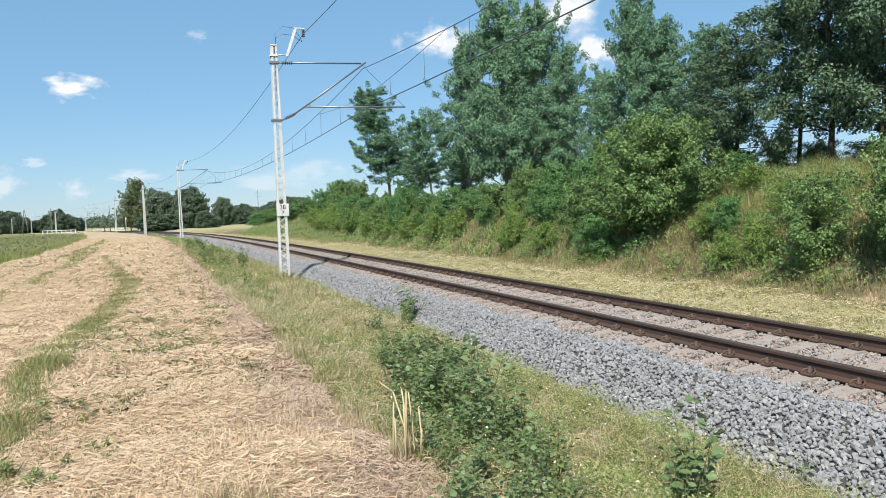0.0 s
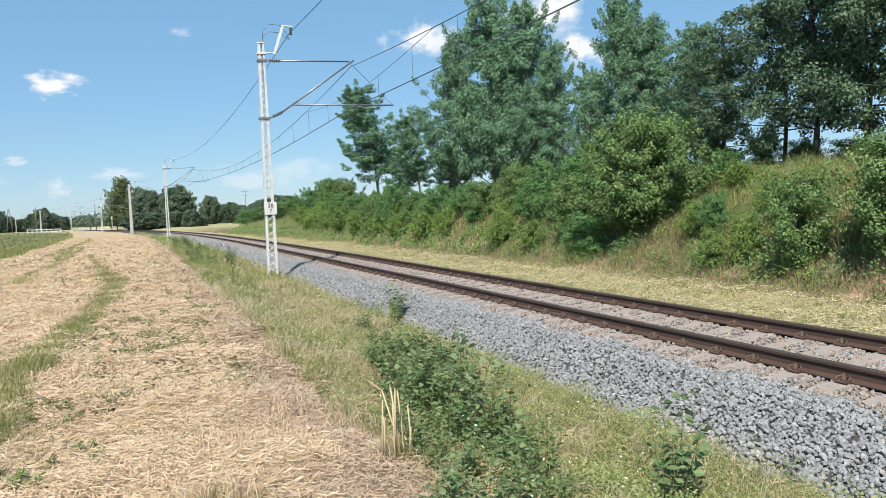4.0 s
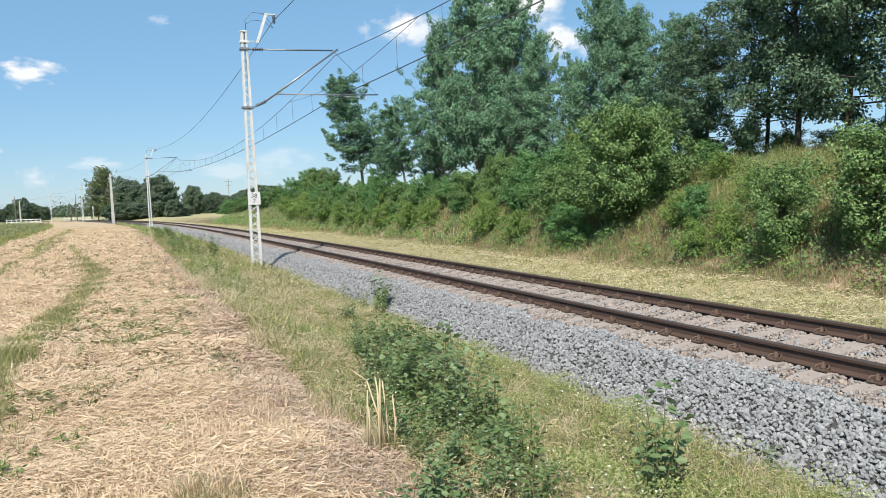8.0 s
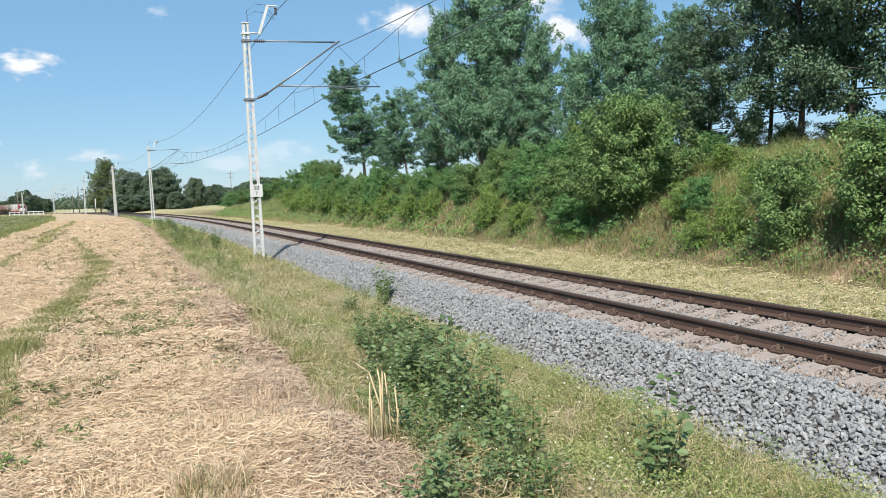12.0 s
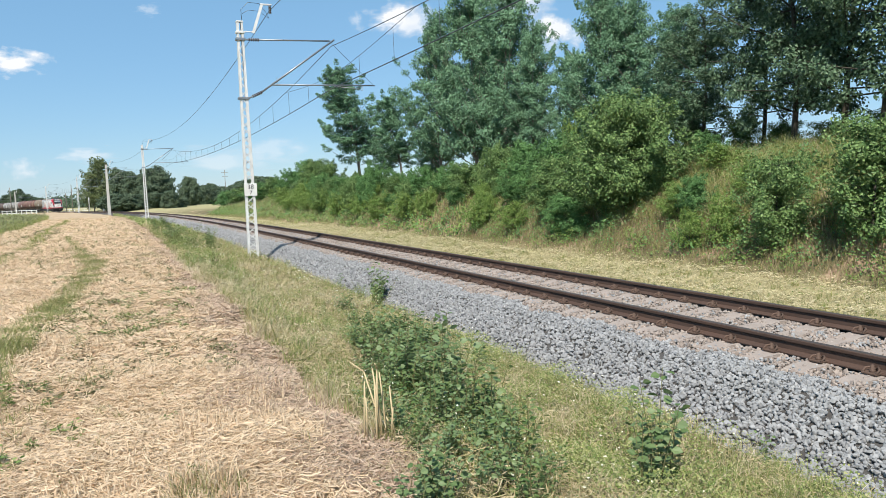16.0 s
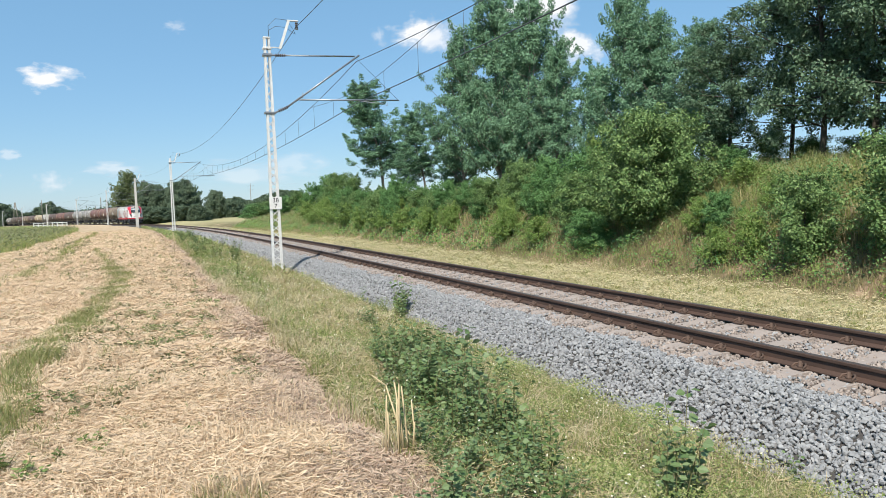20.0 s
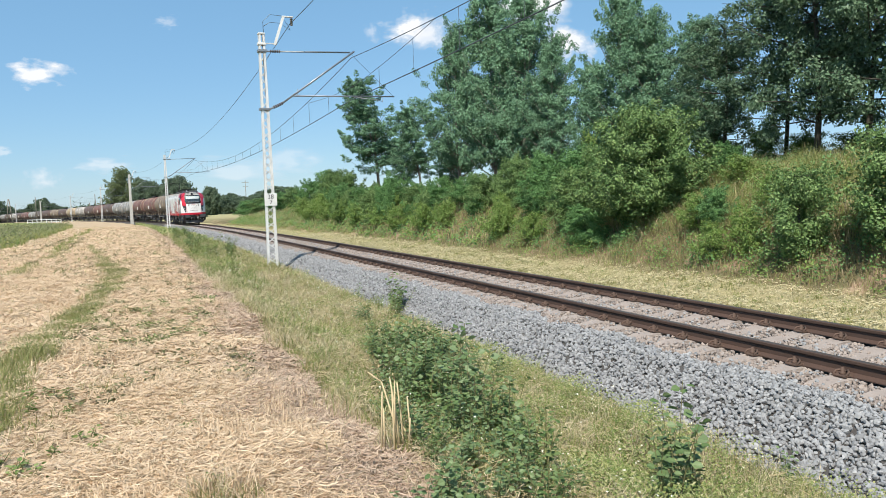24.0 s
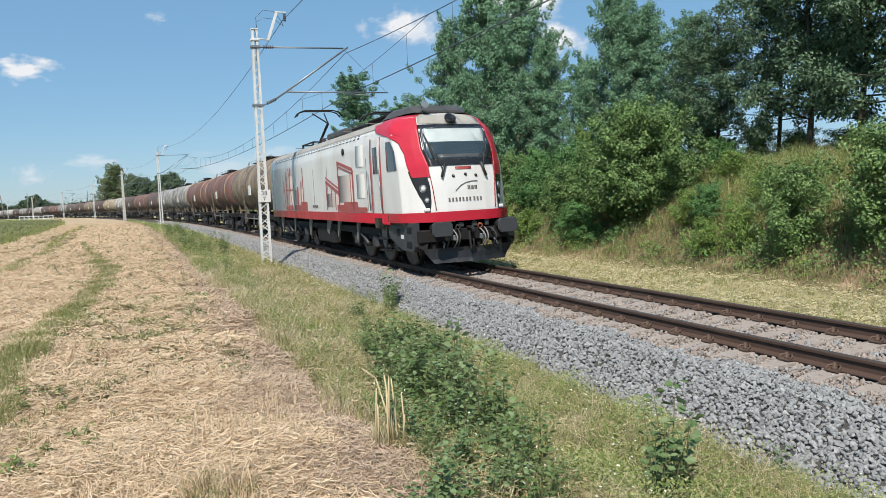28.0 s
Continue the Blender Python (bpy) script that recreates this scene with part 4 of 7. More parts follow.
        # panels, louvres, graphics
        for y in (3.9, 8.4, 10.4, 14.0, 16.2):
            skin("panel_seam", M_SEAM, root, lambda z, y=y: u_of_y(y, z), lambda z, y=y: u_of_y(y + 0.03, z), 1.5, 3.6, 0.006, 1, 3, sx)
        for k in range(34):
            y = 4.6 + k * 0.4
            skin("louvre", M_LBLACK, root, lambda z, y=y: u_of_y(y, z), lambda z, y=y: u_of_y(y + 0.2, z), 3.55, 3.65, 0.008, 1, 1, sx)
        for y, z, w_, h in ((4.15, 2.75, 0.75, 0.62), (4.15, 1.85, 0.75, 0.7)):
            skin("access_panel", M_LWHITE, root, lambda q, y=y: u_of_y(y, q), lambda q, y=y, w_=w_: u_of_y(y + w_, q), z, z + h, 0.012 if y < 6 else 0.009, 2, 2, sx, "white access panel")
        part("lamp_round", Build().lathe([(0.11, 0), (0.11, 0.03), (0.06, 0.05)], pose(sx * 1.45, 6.2, 3.3, 0, sx * 90, 0), 16), M_LBLACK, root)

        for y0, y1, z0, z1 in ((5.36, 6.9, 1.75, 2.58), (7.06, 8.5, 1.6, 2.05), (12.3, 13.8, 1.7, 2.3), (14.3, 15.6, 1.68, 2.9)):
            skin("graphic_field", M_PALE, root, lambda z, y0=y0: u_of_y(y0, z), lambda z, y1=y1: u_of_y(y1, z), z0, z1, 0.0075, 2, 2, sx)

        def bar(y0, z0, y1, z1, t, mat=M_PINK, sx=sx):
            d = Vector((0, y1 - y0, z1 - z0))
            k = Vector((0, -d.z, d.y)).normalized() * t / 2
            x = sx * 1.464
            p0, p1 = Vector((x, y0, z0)), Vector((x, y1, z1))
            part("graphic", Build().plate([p0 - k, p1 - k, p1 + k, p0 + k], 0.006), mat, root)
        # gateway and skyline pictures in red
        for y0, z0, y1, z1, t in ((5.3, 2.72, 7.0, 3.02, 0.09), (5.3, 2.60, 7.0, 2.90, 0.05), (5.3, 1.5, 5.3, 2.7, 0.12), (6.95, 1.5, 6.95, 3.0, 0.10), (5.55, 1.6, 5.55, 2.6, 0.05), (7.0, 2.05, 8.6, 2.45, 0.10), (7.0, 2.2, 8.6, 2.6, 0.05), (8.55, 1.5, 8.55, 2.5, 0.08), (7.4, 1.5, 7.4, 2.1, 0.06), (7.9, 1.6, 7.9, 2.2, 0.05),
                                  (12.2, 1.48, 12.2, 3.1, 0.07), (12.7, 1.48, 12.5, 2.6, 0.10), (13.2, 1.48, 13.2, 2.4, 0.25), (14.4, 1.5, 14.9, 3.2, 0.07), (15.2, 1.5, 14.5, 3.2, 0.07), (15.4, 1.5, 15.4, 3.1, 0.06), (14.2, 2.3, 15.5, 2.3, 0.05), (15.8, 1.5, 16.0, 2.7, 0.08)):
            bar(y0, z0, y1, z1, t)
        for y0, y1, h in ((4.0, 4.9, 0.14), (4.9, 6.4, 0.3), (6.4, 7.2, 0.22), (11.6, 12.6, 0.34), (12.6, 13.9, 0.22), (14.3, 15.6, 0.18)):
            bar(y0, 1.45 + h / 2, y1, 1.45 + h / 2, h)
        bar(9.9, 1.62, 10.7, 1.62, 0.09, M_SEAM)
    # marks on the face as plain bars
    for u0, u1, z0, z1 in [(0.06 + 0.1 * k, 0.13 + 0.1 * k, 1.97, 2.05) for k in range(3)] + [(-0.5 + 0.096 * k, -0.455 + 0.096 * k, 1.68, 1.77) for k in range(7)] + [(0.2 + 0.096 * k, 0.245 + 0.096 * k, 1.68, 1.77) for k in range(3)]:
        skin("lettering_bar", M_SEAM, root, u0, u1, z0, z1, 0.016, 1, 1, 1, "plain dark bar of lettering")
    b = Build()
    pts = [cab(u, z, 0.014) for u, z in ((-0.28, 1.94), (-0.14, 2.06), (0.02, 2.13), (0.2, 2.16), (0.36, 2.16))]
    part("mark_line", b.tube(pts, 0.009, 5), M_SEAM, root)
    skin("red_badge", M_PINK, root, -0.22, 0.22, 2.46, 2.53, 0.014, 4, 1)
    for u, z in ((-0.3, 2.3), (0.04, 2.33), (0.34, 2.3)):
        part("nozzle", Build().lathe([(0.04, 0), (0.03, 0.03), (0, 0.04)], Matrix.Translation(cab(u, z)) @ pose(0, 0, 0, 90, 0, 0), 10), M_LBLACK, root)
    for sx in (-1, 1):
        piv, tip = cab(sx * 0.55, 2.42, 0.05), cab(sx * 0.84, 3.3, 0.05)
        b = Build().tube([piv, piv.lerp(tip, 0.5) + Vector((0, -0.03, 0)), tip], 0.014, 6).tube([cab(sx * 0.75, 2.75, 0.045), cab(sx * 0.86, 3.38, 0.045)], 0.016, 6)
        b.tube([cab(sx * 0.62, 2.28, 0.05), cab(sx * 0.5, 2.62, 0.06)], 0.035, 6)
        part("wiper", b, M_BLACK, root)
    # roof fairing, pantographs, insulators
    b = Build().loft([[(x * w, y, z) for x, z in ((-1.0, 3.98), (-0.9, 4.15 * k), (-0.75, 4.22 * k), (0.75, 4.22 * k), (0.9, 4.15 * k), (1.0, 3.98))] for y, w, k in ((1.75, 0.72, 0.955), (2.1, 0.86, 0.995), (3.3, 0.95, 1.0), (3.75, 0.95, 0.98))], False, True, False)
    part("air_unit", b, M_UNIT, root, "dark grey roof fairing over the cab")
    part("horn", Build().lathe([(0.03, 0), (0.05, 0.1), (0.1, 0.22)], pose(-0.55, 1.72, 4.1, 75, 0, 0), 12), M_GALV, root)
    for x in (-0.35, 0.35):
        part("conduit", Build().tube([(x * 1.6, 3.8, 4.14), (x * 1.6, 8.0, 4.14)], 0.04, 6), M_LDARK, root)
    for y in (7.4, 8.1, 11.4, 12.4):
        for x in (-0.45, 0.45):
            part("roof_insulator", Build().lathe([(0.07, 0), (0.1, 0.04), (0.06, 0.07), (0.1, 0.11), (0.06, 0.14), (0.1, 0.18), (0.05, 0.22)], pose(x, y, 4.04), 12), M_INSUL, root)
    part("roof_box", Build().box((0, 9.6, 4.14), (1.5, 2.4, 0.22), 0.05), M_UNIT, root)

    def pantograph(y0, up):
        head_z = 5.6 if up else 4.42
        base = Build()
        for x in (-0.6, 0.6):
            base.tube([(x, y0 - 0.5, 4.2), (x, y0 + 1.5, 4.2)], 0.03, 6)
        for y in (y0 - 0.5, y0 + 1.5):
            base.tube([(-0.6, y, 4.2), (0.6, y, 4.2)], 0.03, 6)
        for x in (-0.6, 0.6):
            for y in (y0 - 0.4, y0 + 1.4):
                base.tube([(x, y, 4.0), (x, y, 4.2)], 0.05, 8)
        p = part("pantograph", base, M_LDARK, root, "raised pantograph touching the contact wire" if up else "folded pantograph")
        if up:
            knee = (0, y0 - 0.75, 4.92)
            hd = (0, y0 + 0.75, head_z - 0.12)
        else:
            knee, hd = (0, y0 - 0.6, 4.3), (0, y0 + 1.0, head_z - 0.1)
        part("lower_arm", Build().tube([(0, y0 + 1.0, 4.2), knee], 0.055, 8), M_LDARK, p)
        part("upper_arm", Build().tube([knee, (0.25, hd[1], hd[2])], 0.03, 6).tube([knee, (-0.25, hd[1], hd[2])], 0.03, 6), M_LDARK, p)
        for dy in (-0.2, 0.2):
            pts = [(-0.98, hd[1] + dy, head_z - 0.25), (-0.85, hd[1] + dy, head_z - 0.08), (-0.6, hd[1] + dy, head_z), (0.6, hd[1] + dy, head_z), (0.85, hd[1] + dy, head_z - 0.08), (0.98, hd[1] + dy, head_z - 0.25)]
            part("collector_strip", Build().tube(pts, 0.028, 6), M_LDARK, p)
    pantograph(14.1, True)
    pantograph(4.6, False)
    # buffer beam, buffers, coupling, hoses, plough
    beam = part("buffer_beam", Build().box((0, 0.66, 0.86), (2.6, 0.4, 0.3), 0.02), M_LDARK, root, "dark grey buffer beam")
    for sx in (-1, 1):
        b = Build()
        b.loft([[(sx * 0.875 + 0.26 * q * cx_, y, 1.04 + 0.17 * q * cz) for cx_, cz in ((-1, -0.6), (-0.8, -1), (0.8, -1), (1, -0.6), (1, 0.6), (0.8, 1), (-0.8, 1), (-1, 0.6))] for y, q in ((0.0, 0.97), (0.03, 1.02), (0.06, 1.0), (0.07, 0.5))], True, True)
        bf = part("buffer", b, M_LGREY, root, "grey rectangular buffer")
        part("shank", Build().lathe([(0.1, 0), (0.1, 0.25), (0.13, 0.25), (0.13, 0.5)], pose(sx * 0.875, 0.06, 1.04, -90, 0, 0), 14), M_LDARK, bf)
        b = Build().plate([(sx * 1.3, 0.62, 1.2), (sx * 1.3, 2.55, 1.2), (sx * 1.3, 2.45, 0.8), (sx * 1.3, 1.9, 0.62), (sx * 1.3, 1.5, 0.5), (sx * 1.3, 0.72, 0.5), (sx * 1.3, 0.62, 0.62)], 0.14)
        sk = part("side_skirt", b, M_SKIRT, root, "grey skirt panel with dark plates for its square holes")
        # raised dark plates; their colour stands in for the shade inside holes
        for y, z, w_, h in ((0.95, 1.02, 0.3, 0.16), (0.98, 0.66, 0.34, 0.16), (1.75, 0.95, 0.16, 0.18)):
            part("skirt_hole", Build().box((sx * 1.375, y, z), (0.02, w_, h), 0.008), M_LDARK, sk)
        part("skirt_plate", Build().box((sx * 1.376, 1.45, 0.84), (0.012, 0.2, 0.1), 0.004), M_SIGN, sk)
        for y, z0, lean, wd in ((2.75, 0.45, 0.2, 0.5), (5.3, 0.5, 0.35, 0.3), (7.5, 0.55, 0.45, 0.3), (8.6, 0.62, 0.5, 0.65), (11.6, 0.45, 0.4, 0.5), (14.6, 0.5, 0.35, 0.35), (17.3, 0.45, 0.3, 0.5)):
            b = Build().plate([(sx * 1.3, y, 1.16), (sx * 1.3, y + wd, 1.16), (sx * 1.26, y + wd * 0.9 + lean * 0.6, z0 + 0.3), (sx * 1.24, y + wd * 0.7 + lean, z0 + 0.1), (sx * 1.24, y + wd * 0.3 + lean, z0)], 0.05)
            b.tube([(sx * 1.22, y + wd * 0.5 + lean, z0 + 0.06), (sx * 1.16, y + wd * 0.5 + lean + 0.2, z0 - 0.12)], 0.03, 6)
            part("bracket", b, M_BRACKET, root, "pale grey hanging bracket")
        part("step", Build().box((sx * 1.3, 3.04, 0.42), (0.2, 0.5, 0.04), 0.01), M_LDARK, root)
        part("step", Build().box((sx * 1.34, 3.04, 0.74), (0.18, 0.5, 0.04), 0.01), M_LDARK, root)
        for k, (x, sway) in enumerate(((0.28, 0.05), (0.44, -0.04), (0.56, 0.07))):
            pts = []
            for q in range(9):
                u = q / 8
                pts.append((sx * (x + sway * math.sin(u * 3.1) + 0.03 * u), 0.46 - 0.26 * math.sin(math.pi * min(1, u * 1.15)), 1.0 - 0.58 * u ** 1.2))
            b = Build().tube(pts, 0.018, 7).lathe([(0.03, 0), (0.03, 0.05), (0.02, 0.06)], Matrix.Translation(pts[-1]), 8)
            part("brake_hose", b, M_HOSE if k == 1 or sx > 0 and k == 0 else M_RUBBER, root)
        part("coiled_cable", Build().tube([(sx * 0.3 + 0.06 * math.cos(a), 0.4, 1.03 + 0.05 * math.sin(a) + 0.004 * a) for a in np.linspace(0, 9, 22)], 0.012, 6), M_ORANGE if sx > 0 else M_RUBBER, root)
        for x, z, w_, h in ((0.18, 1.1, 0.14, 0.12), (0.52, 1.12, 0.1, 0.16), (0.66, 0.92, 0.12, 0.1)):
            part("socket", Build().box((sx * x, 0.5, z), (w_, 0.12, h), 0.015), M_LGREY, root)
        part("end_cock", Build().tube([(sx * 0.7, 0.46, 0.72), (sx * 0.7, 0.36, 0.66), (sx * 0.74, 0.34, 0.56)], 0.025, 7), M_GALV, root)
        part("guard_iron", Build().plate([(sx * 0.74, 0.7, 0.75), (sx * 0.86, 0.7, 0.75), (sx * 0.84, 0.62, 0.16), (sx * 0.78, 0.62, 0.16)], 0.04), M_LGREY, root)
        part("corner_plate", Build().plate([(sx * 1.0, 0.5, 0.98), (sx * 1.3, 0.56, 0.98), (sx * 1.3, 0.56, 0.6), (sx * 1.12, 0.5, 0.5)], 0.04), M_LDARK, root)
        part("valve", Build().box((sx * 0.36, 0.46, 0.78), (0.12, 0.12, 0.14), 0.02), M_GALV, root)
    b = Build().tube([(0, 0.5, 1.02), (0, 0.18, 1.02), (0, 0.14, 0.94), (0, 0.22, 0.9)], 0.05, 8).tube([(0.05, 0.3, 0.95), (0.05, 0.26, 0.55), (-0.05, 0.26, 0.5), (-0.05, 0.3, 0.95)], 0.028, 7)
    part("coupling_hook", b, M_LDARK, root)
    b = Build()
    for y in (0.5, 0.54):
        b.loft([[(x * w_, y - 0.16 * (1 - abs(x) / 1.25) - lean, z) for x in np.linspace(-1.2, 1.2, 9)] for z, w_, lean in ((0.2, 0.8, 0.08), (0.3, 0.86, 0.03), (0.48, 0.98, 0.0), (0.56, 1.0, 0.0))], False, False)
    part("plough", b, M_PLOUGH, root, "grey rail plough under the beam")
    # added dark box that keeps light out from under the body
    part("motor_casing", Build().box((0, L / 2 + 0.4, 0.55), (1.3, L - 2.6, 0.5), 0.05), M_LDARK, root)
    for x in (-0.9, -0.3, 0.3, 0.9):
        part("plough_bracket", Build().box((x, 0.62, 0.6), (0.1, 0.2, 0.35), 0.02), M_LDARK, root)
    part("underframe", Build().box((0, L / 2 + 0.3, 0.9), (2.5, L - 1.2, 0.22), 0.02), M_LDARK, root)
    # added dark box, standing in for the empty shaded space between the bogies
    part("transformer_box", Build().box((0, 9.8, 0.62), (2.5, 2.6, 0.6), 0.05), M_LDARK, root)
    axles = []
    for yc in (4.2, 15.2):
        bog = part("bogie", Build().box((0, yc, 0.62), (1.2, 4.6, 0.2), 0.03), M_LDARK, root, "dark three-axle bogie")
        for sx in (-1, 1):
            b = Build().box((sx * 1.08, yc, 0.72), (0.16, 5.2, 0.2), 0.03)
            part("side_frame", b, M_LDARK, bog)
            for dy in (-1.0, 1.0):
                b = Build()
                for k in range(5):
                    b.tube([(sx * 1.12, yc + dy, 0.42 + k * 0.07), (sx * 1.12, yc + dy, 0.455 + k * 0.07)], 0.12, 10)
                part("spring", b, M_LGREY, bog)
            for dy in (-1.9, 0, 1.9):
                part("axle_box", Build().box((sx * 1.1, yc + dy, 0.6), (0.26, 0.42, 0.36), 0.05), M_LGREY, bog)
            for dy in (-1.3, 0.6):
                part("damper", Build().tube([(sx * 1.22, yc + dy, 0.5), (sx * 1.22, yc + dy + 0.8, 0.85)], 0.05, 8), M_LGREY, bog)
            for dy in (-2.5, -0.95, 2.5):
                part("sand_pipe", Build().tube([(sx * 0.95, yc + dy, 0.7), (sx * 0.8, yc + dy + 0.15, 0.2)], 0.025, 6), M_LDARK, bog)
        for dy in (-1.9, 0, 1.9):
            axles.append((axle_wheels(root, yc + dy, 0.6), 0.6))
    return root, axles


def tank_paint(name, base, dirt):
    m, nt, b = material(name)
    big = noise_tex(nt, 0.7, 5, 0.65)
    streak = noise_tex(nt, 2.4, 4, 0.6, stretch=(1.0, 1.0, 0.12))
    fine = noise_tex(nt, 30, 3)
    f = ramp(nt, math_node(nt, "ADD", math_node(nt, "MULTIPLY", big, 0.5), math_node(nt, "MULTIPLY", streak, 0.5)), [(0.38, (0, 0, 0)), (0.58, (1, 1, 1))])
    c = mix(nt, f, base, dirt)
    c = mix(nt, ramp(nt, noise_tex(nt, 1.3, 5, 0.7, stretch=(1, 1.6, 0.25)), [(0.5, (0, 0, 0)), (0.64, (1, 1, 1))]), c, (0.055, 0.046, 0.042))
    c = mix(nt, 0.1, c, mix(nt, fine, (0.1, 0.06, 0.04), (0.5, 0.42, 0.35)))
    nt.links.new(c, b.inputs["Base Color"])
    b.inputs["Roughness"].default_value = 0.62
    add_bump(nt, b, fine, 0.08, 0.01)
    return m


PAINT = {"tan": tank_paint("tank_tan", (0.308, 0.235, 0.15), (0.121, 0.0851, 0.0551)), "rust": tank_paint("tank_rust", (0.19, 0.0583, 0.0446), (0.0932, 0.0389, 0.0324)), "brown": tank_paint("tank_brown", (0.0972, 0.047, 0.0365), (0.0551, 0.0348, 0.0292)),
         "grey": tank_paint("tank_grey", (0.373, 0.389, 0.381), (0.162, 0.154, 0.142)), "cream": tank_paint("tank_cream", (0.502, 0.405, 0.243), (0.292, 0.219, 0.13)), "white": tank_paint("tank_white", (0.551, 0.543, 0.518), (0.324, 0.3, 0.267)), "dark": tank_paint("tank_dark", (0.0607, 0.0486, 0.0446), (0.0972, 0.0729, 0.0567))}
LOOK = {"tan": "dusty tan tank wagon on two bogies", "rust": "rust-red tank wagon with pale bands", "brown": "dark brown stained tank wagon", "grey": "light grey stained tank wagon", "cream": "cream-coloured dirty tank wagon", "white": "off-white weathered tank wagon", "dark": "nearly black grimy tank wagon"}
ORDER = ["tan", "rust", "rust", "grey", "grey", "brown", "rust", "brown", "white", "cream", "brown", "tan", "brown", "dark", "grey", "rust", "brown", "white", "dark", "grey", "brown", "white", "grey", "white"]
WAGON = 15.9


def wagon():
    root = thing("tank_wagon", Matrix(), LOOK["rust"], "wagon", "wagons of the train")
    R, zc, y0, y1 = 1.42, 2.80, 0.9, 15.0
    prof = [(R * math.cos(a), -0.55 * math.sin(a)) for a in np.linspace(math.pi / 2 - 0.03, 0, 8)]
    prof = [(r, y0 + 0.55 + h) for r, h in prof] + [(r, y1 - 0.55 - h) for r, h in prof[::-1]]
    tank = part("tank", Build().lathe(prof, pose(0, 0, zc, -90, 0, 0), 40), PAINT["rust"], root)
    for y in (1.9, 3.6, 5.4, 7.95, 10.5, 12.3, 14.0):
        part("band", Build().lathe([(R, -0.09), (R + 0.025, -0.08), (R + 0.025, 0.08), (R, 0.09)], pose(0, y, zc, -90, 0, 0), 36, False), PAINT["rust"], tank)["place"] = int(y not in (3.6, 5.4, 10.5, 12.3))
    part("manhole", Build().lathe([(0.34, 0), (0.34, 0.22), (0.4, 0.22), (0.4, 0.28), (0.1, 0.33)], pose(0, 7.4, zc + R - 0.05), 16), M_LDARK, root)
    part("walkway", Build().box((0, 8.0, zc + R + 0.06), (0.75, 7.0, 0.04), 0.01), M_LDARK, root, "dark grating walkway on the tank")
    for x in (-0.42, 0.42):
        b = Build()
        b.tube([(x, 4.6, zc + R + 0.19), (x, 11.4, zc + R + 0.19)], 0.011, 5)
        for y in (4.6, 6.3, 8.0, 9.7, 11.4):
            b.tube([(x, y, zc + R), (x, y, zc + R + 0.19)], 0.013, 5)
        part("handrail", b, M_GALV, root)
    for sx in (-1, 1):
        part("sole_bar", Build().box((sx * 0.9, WAGON / 2, 1.05), (0.16, WAGON - 1.3, 0.26), 0.02), M_LDARK, root)
        b = Build()
        for dx in (-0.2, 0.2):
            b.tube([(sx * 1.36, 8.8 + dx, 0.75), (sx * 1.5, 8.8 + dx, 2.7), (sx * 0.95, 8.8 + dx, zc + R + 0.05)], 0.018, 5)
        for k in range(9):
            z = 0.85 + 0.25 * k
            b.tube([(sx * (1.37 + 0.07 * (z - 0.75)), 8.6, z), (sx * (1.37 + 0.07 * (z - 0.75)), 9.0, z)], 0.013, 5)
        part("ladder", b, M_POST, root)
        for y in (1.9, 4.6, 7.0, 10.9, 14.0):
            b = Build().plate([(sx * 0.86, y, 1.15), (sx * 1.0, y, 1.15), (sx * 1.05, y, 1.98), (sx * 0.94, y, 1.74)], 0.12)
            part("saddle", b, M_POST, root, "grimy tank saddle")
        b = Build().tube([(sx * 1.15, 4.0, 0.92), (sx * 1.15, 11.9, 0.92)], 0.035, 6)
        part("brake_pipe", b, M_BRACKET, root)
        for y in (5.6, 7.2, 10.4):
            part("hanger", Build().plate([(sx * 1.16, y, 1.1), (sx * 1.16, y + 0.16, 1.1), (sx * 1.16, y + 0.35, 0.55), (sx * 1.16, y + 0.2, 0.55)], 0.04), M_BRACKET, root)
        for y in (4.4, 11.5):
            b = Build().box((sx * 1.0, y, 0.85), (0.5, 0.9, 0.35), 0.04)
            part("brake_box", b, M_LDARK, root)
        part("data_plate", Build().box((sx * (R + 0.0), 6.6, 2.55), (0.04, 0.8, 0.55), 0.01), M_SIGN, root, "pale plate with faded marks")
        for y in (0.0, WAGON):
            sg = 1 if y == 0 else -1
            b = Build().lathe([(0.05, 0), (0.23, 0.0), (0.23, 0.03), (0.1, 0.06), (0.1, 0.3), (0.13, 0.3), (0.13, 0.62)], pose(sx * 0.875, y, 1.05, -90 * sg, 0, 0), 14)
            part("buffer", b, M_LDARK, root)
    for y in (0.62, WAGON - 0.62):
        part("headstock", Build().box((0, y, 1.05), (2.5, 0.14, 0.3), 0.02), M_LDARK, root)
    part("coupling", Build().tube([(0, 0.6, 1.0), (0, 0.0, 0.9), (0, -0.5, 1.0)], 0.05, 6), M_LDARK, root)
    part("drain_valve", Build().tube([(0, 8, 1.2), (0, 8, 0.6), (-0.9, 8, 0.6)], 0.09, 8), M_LDARK, root)
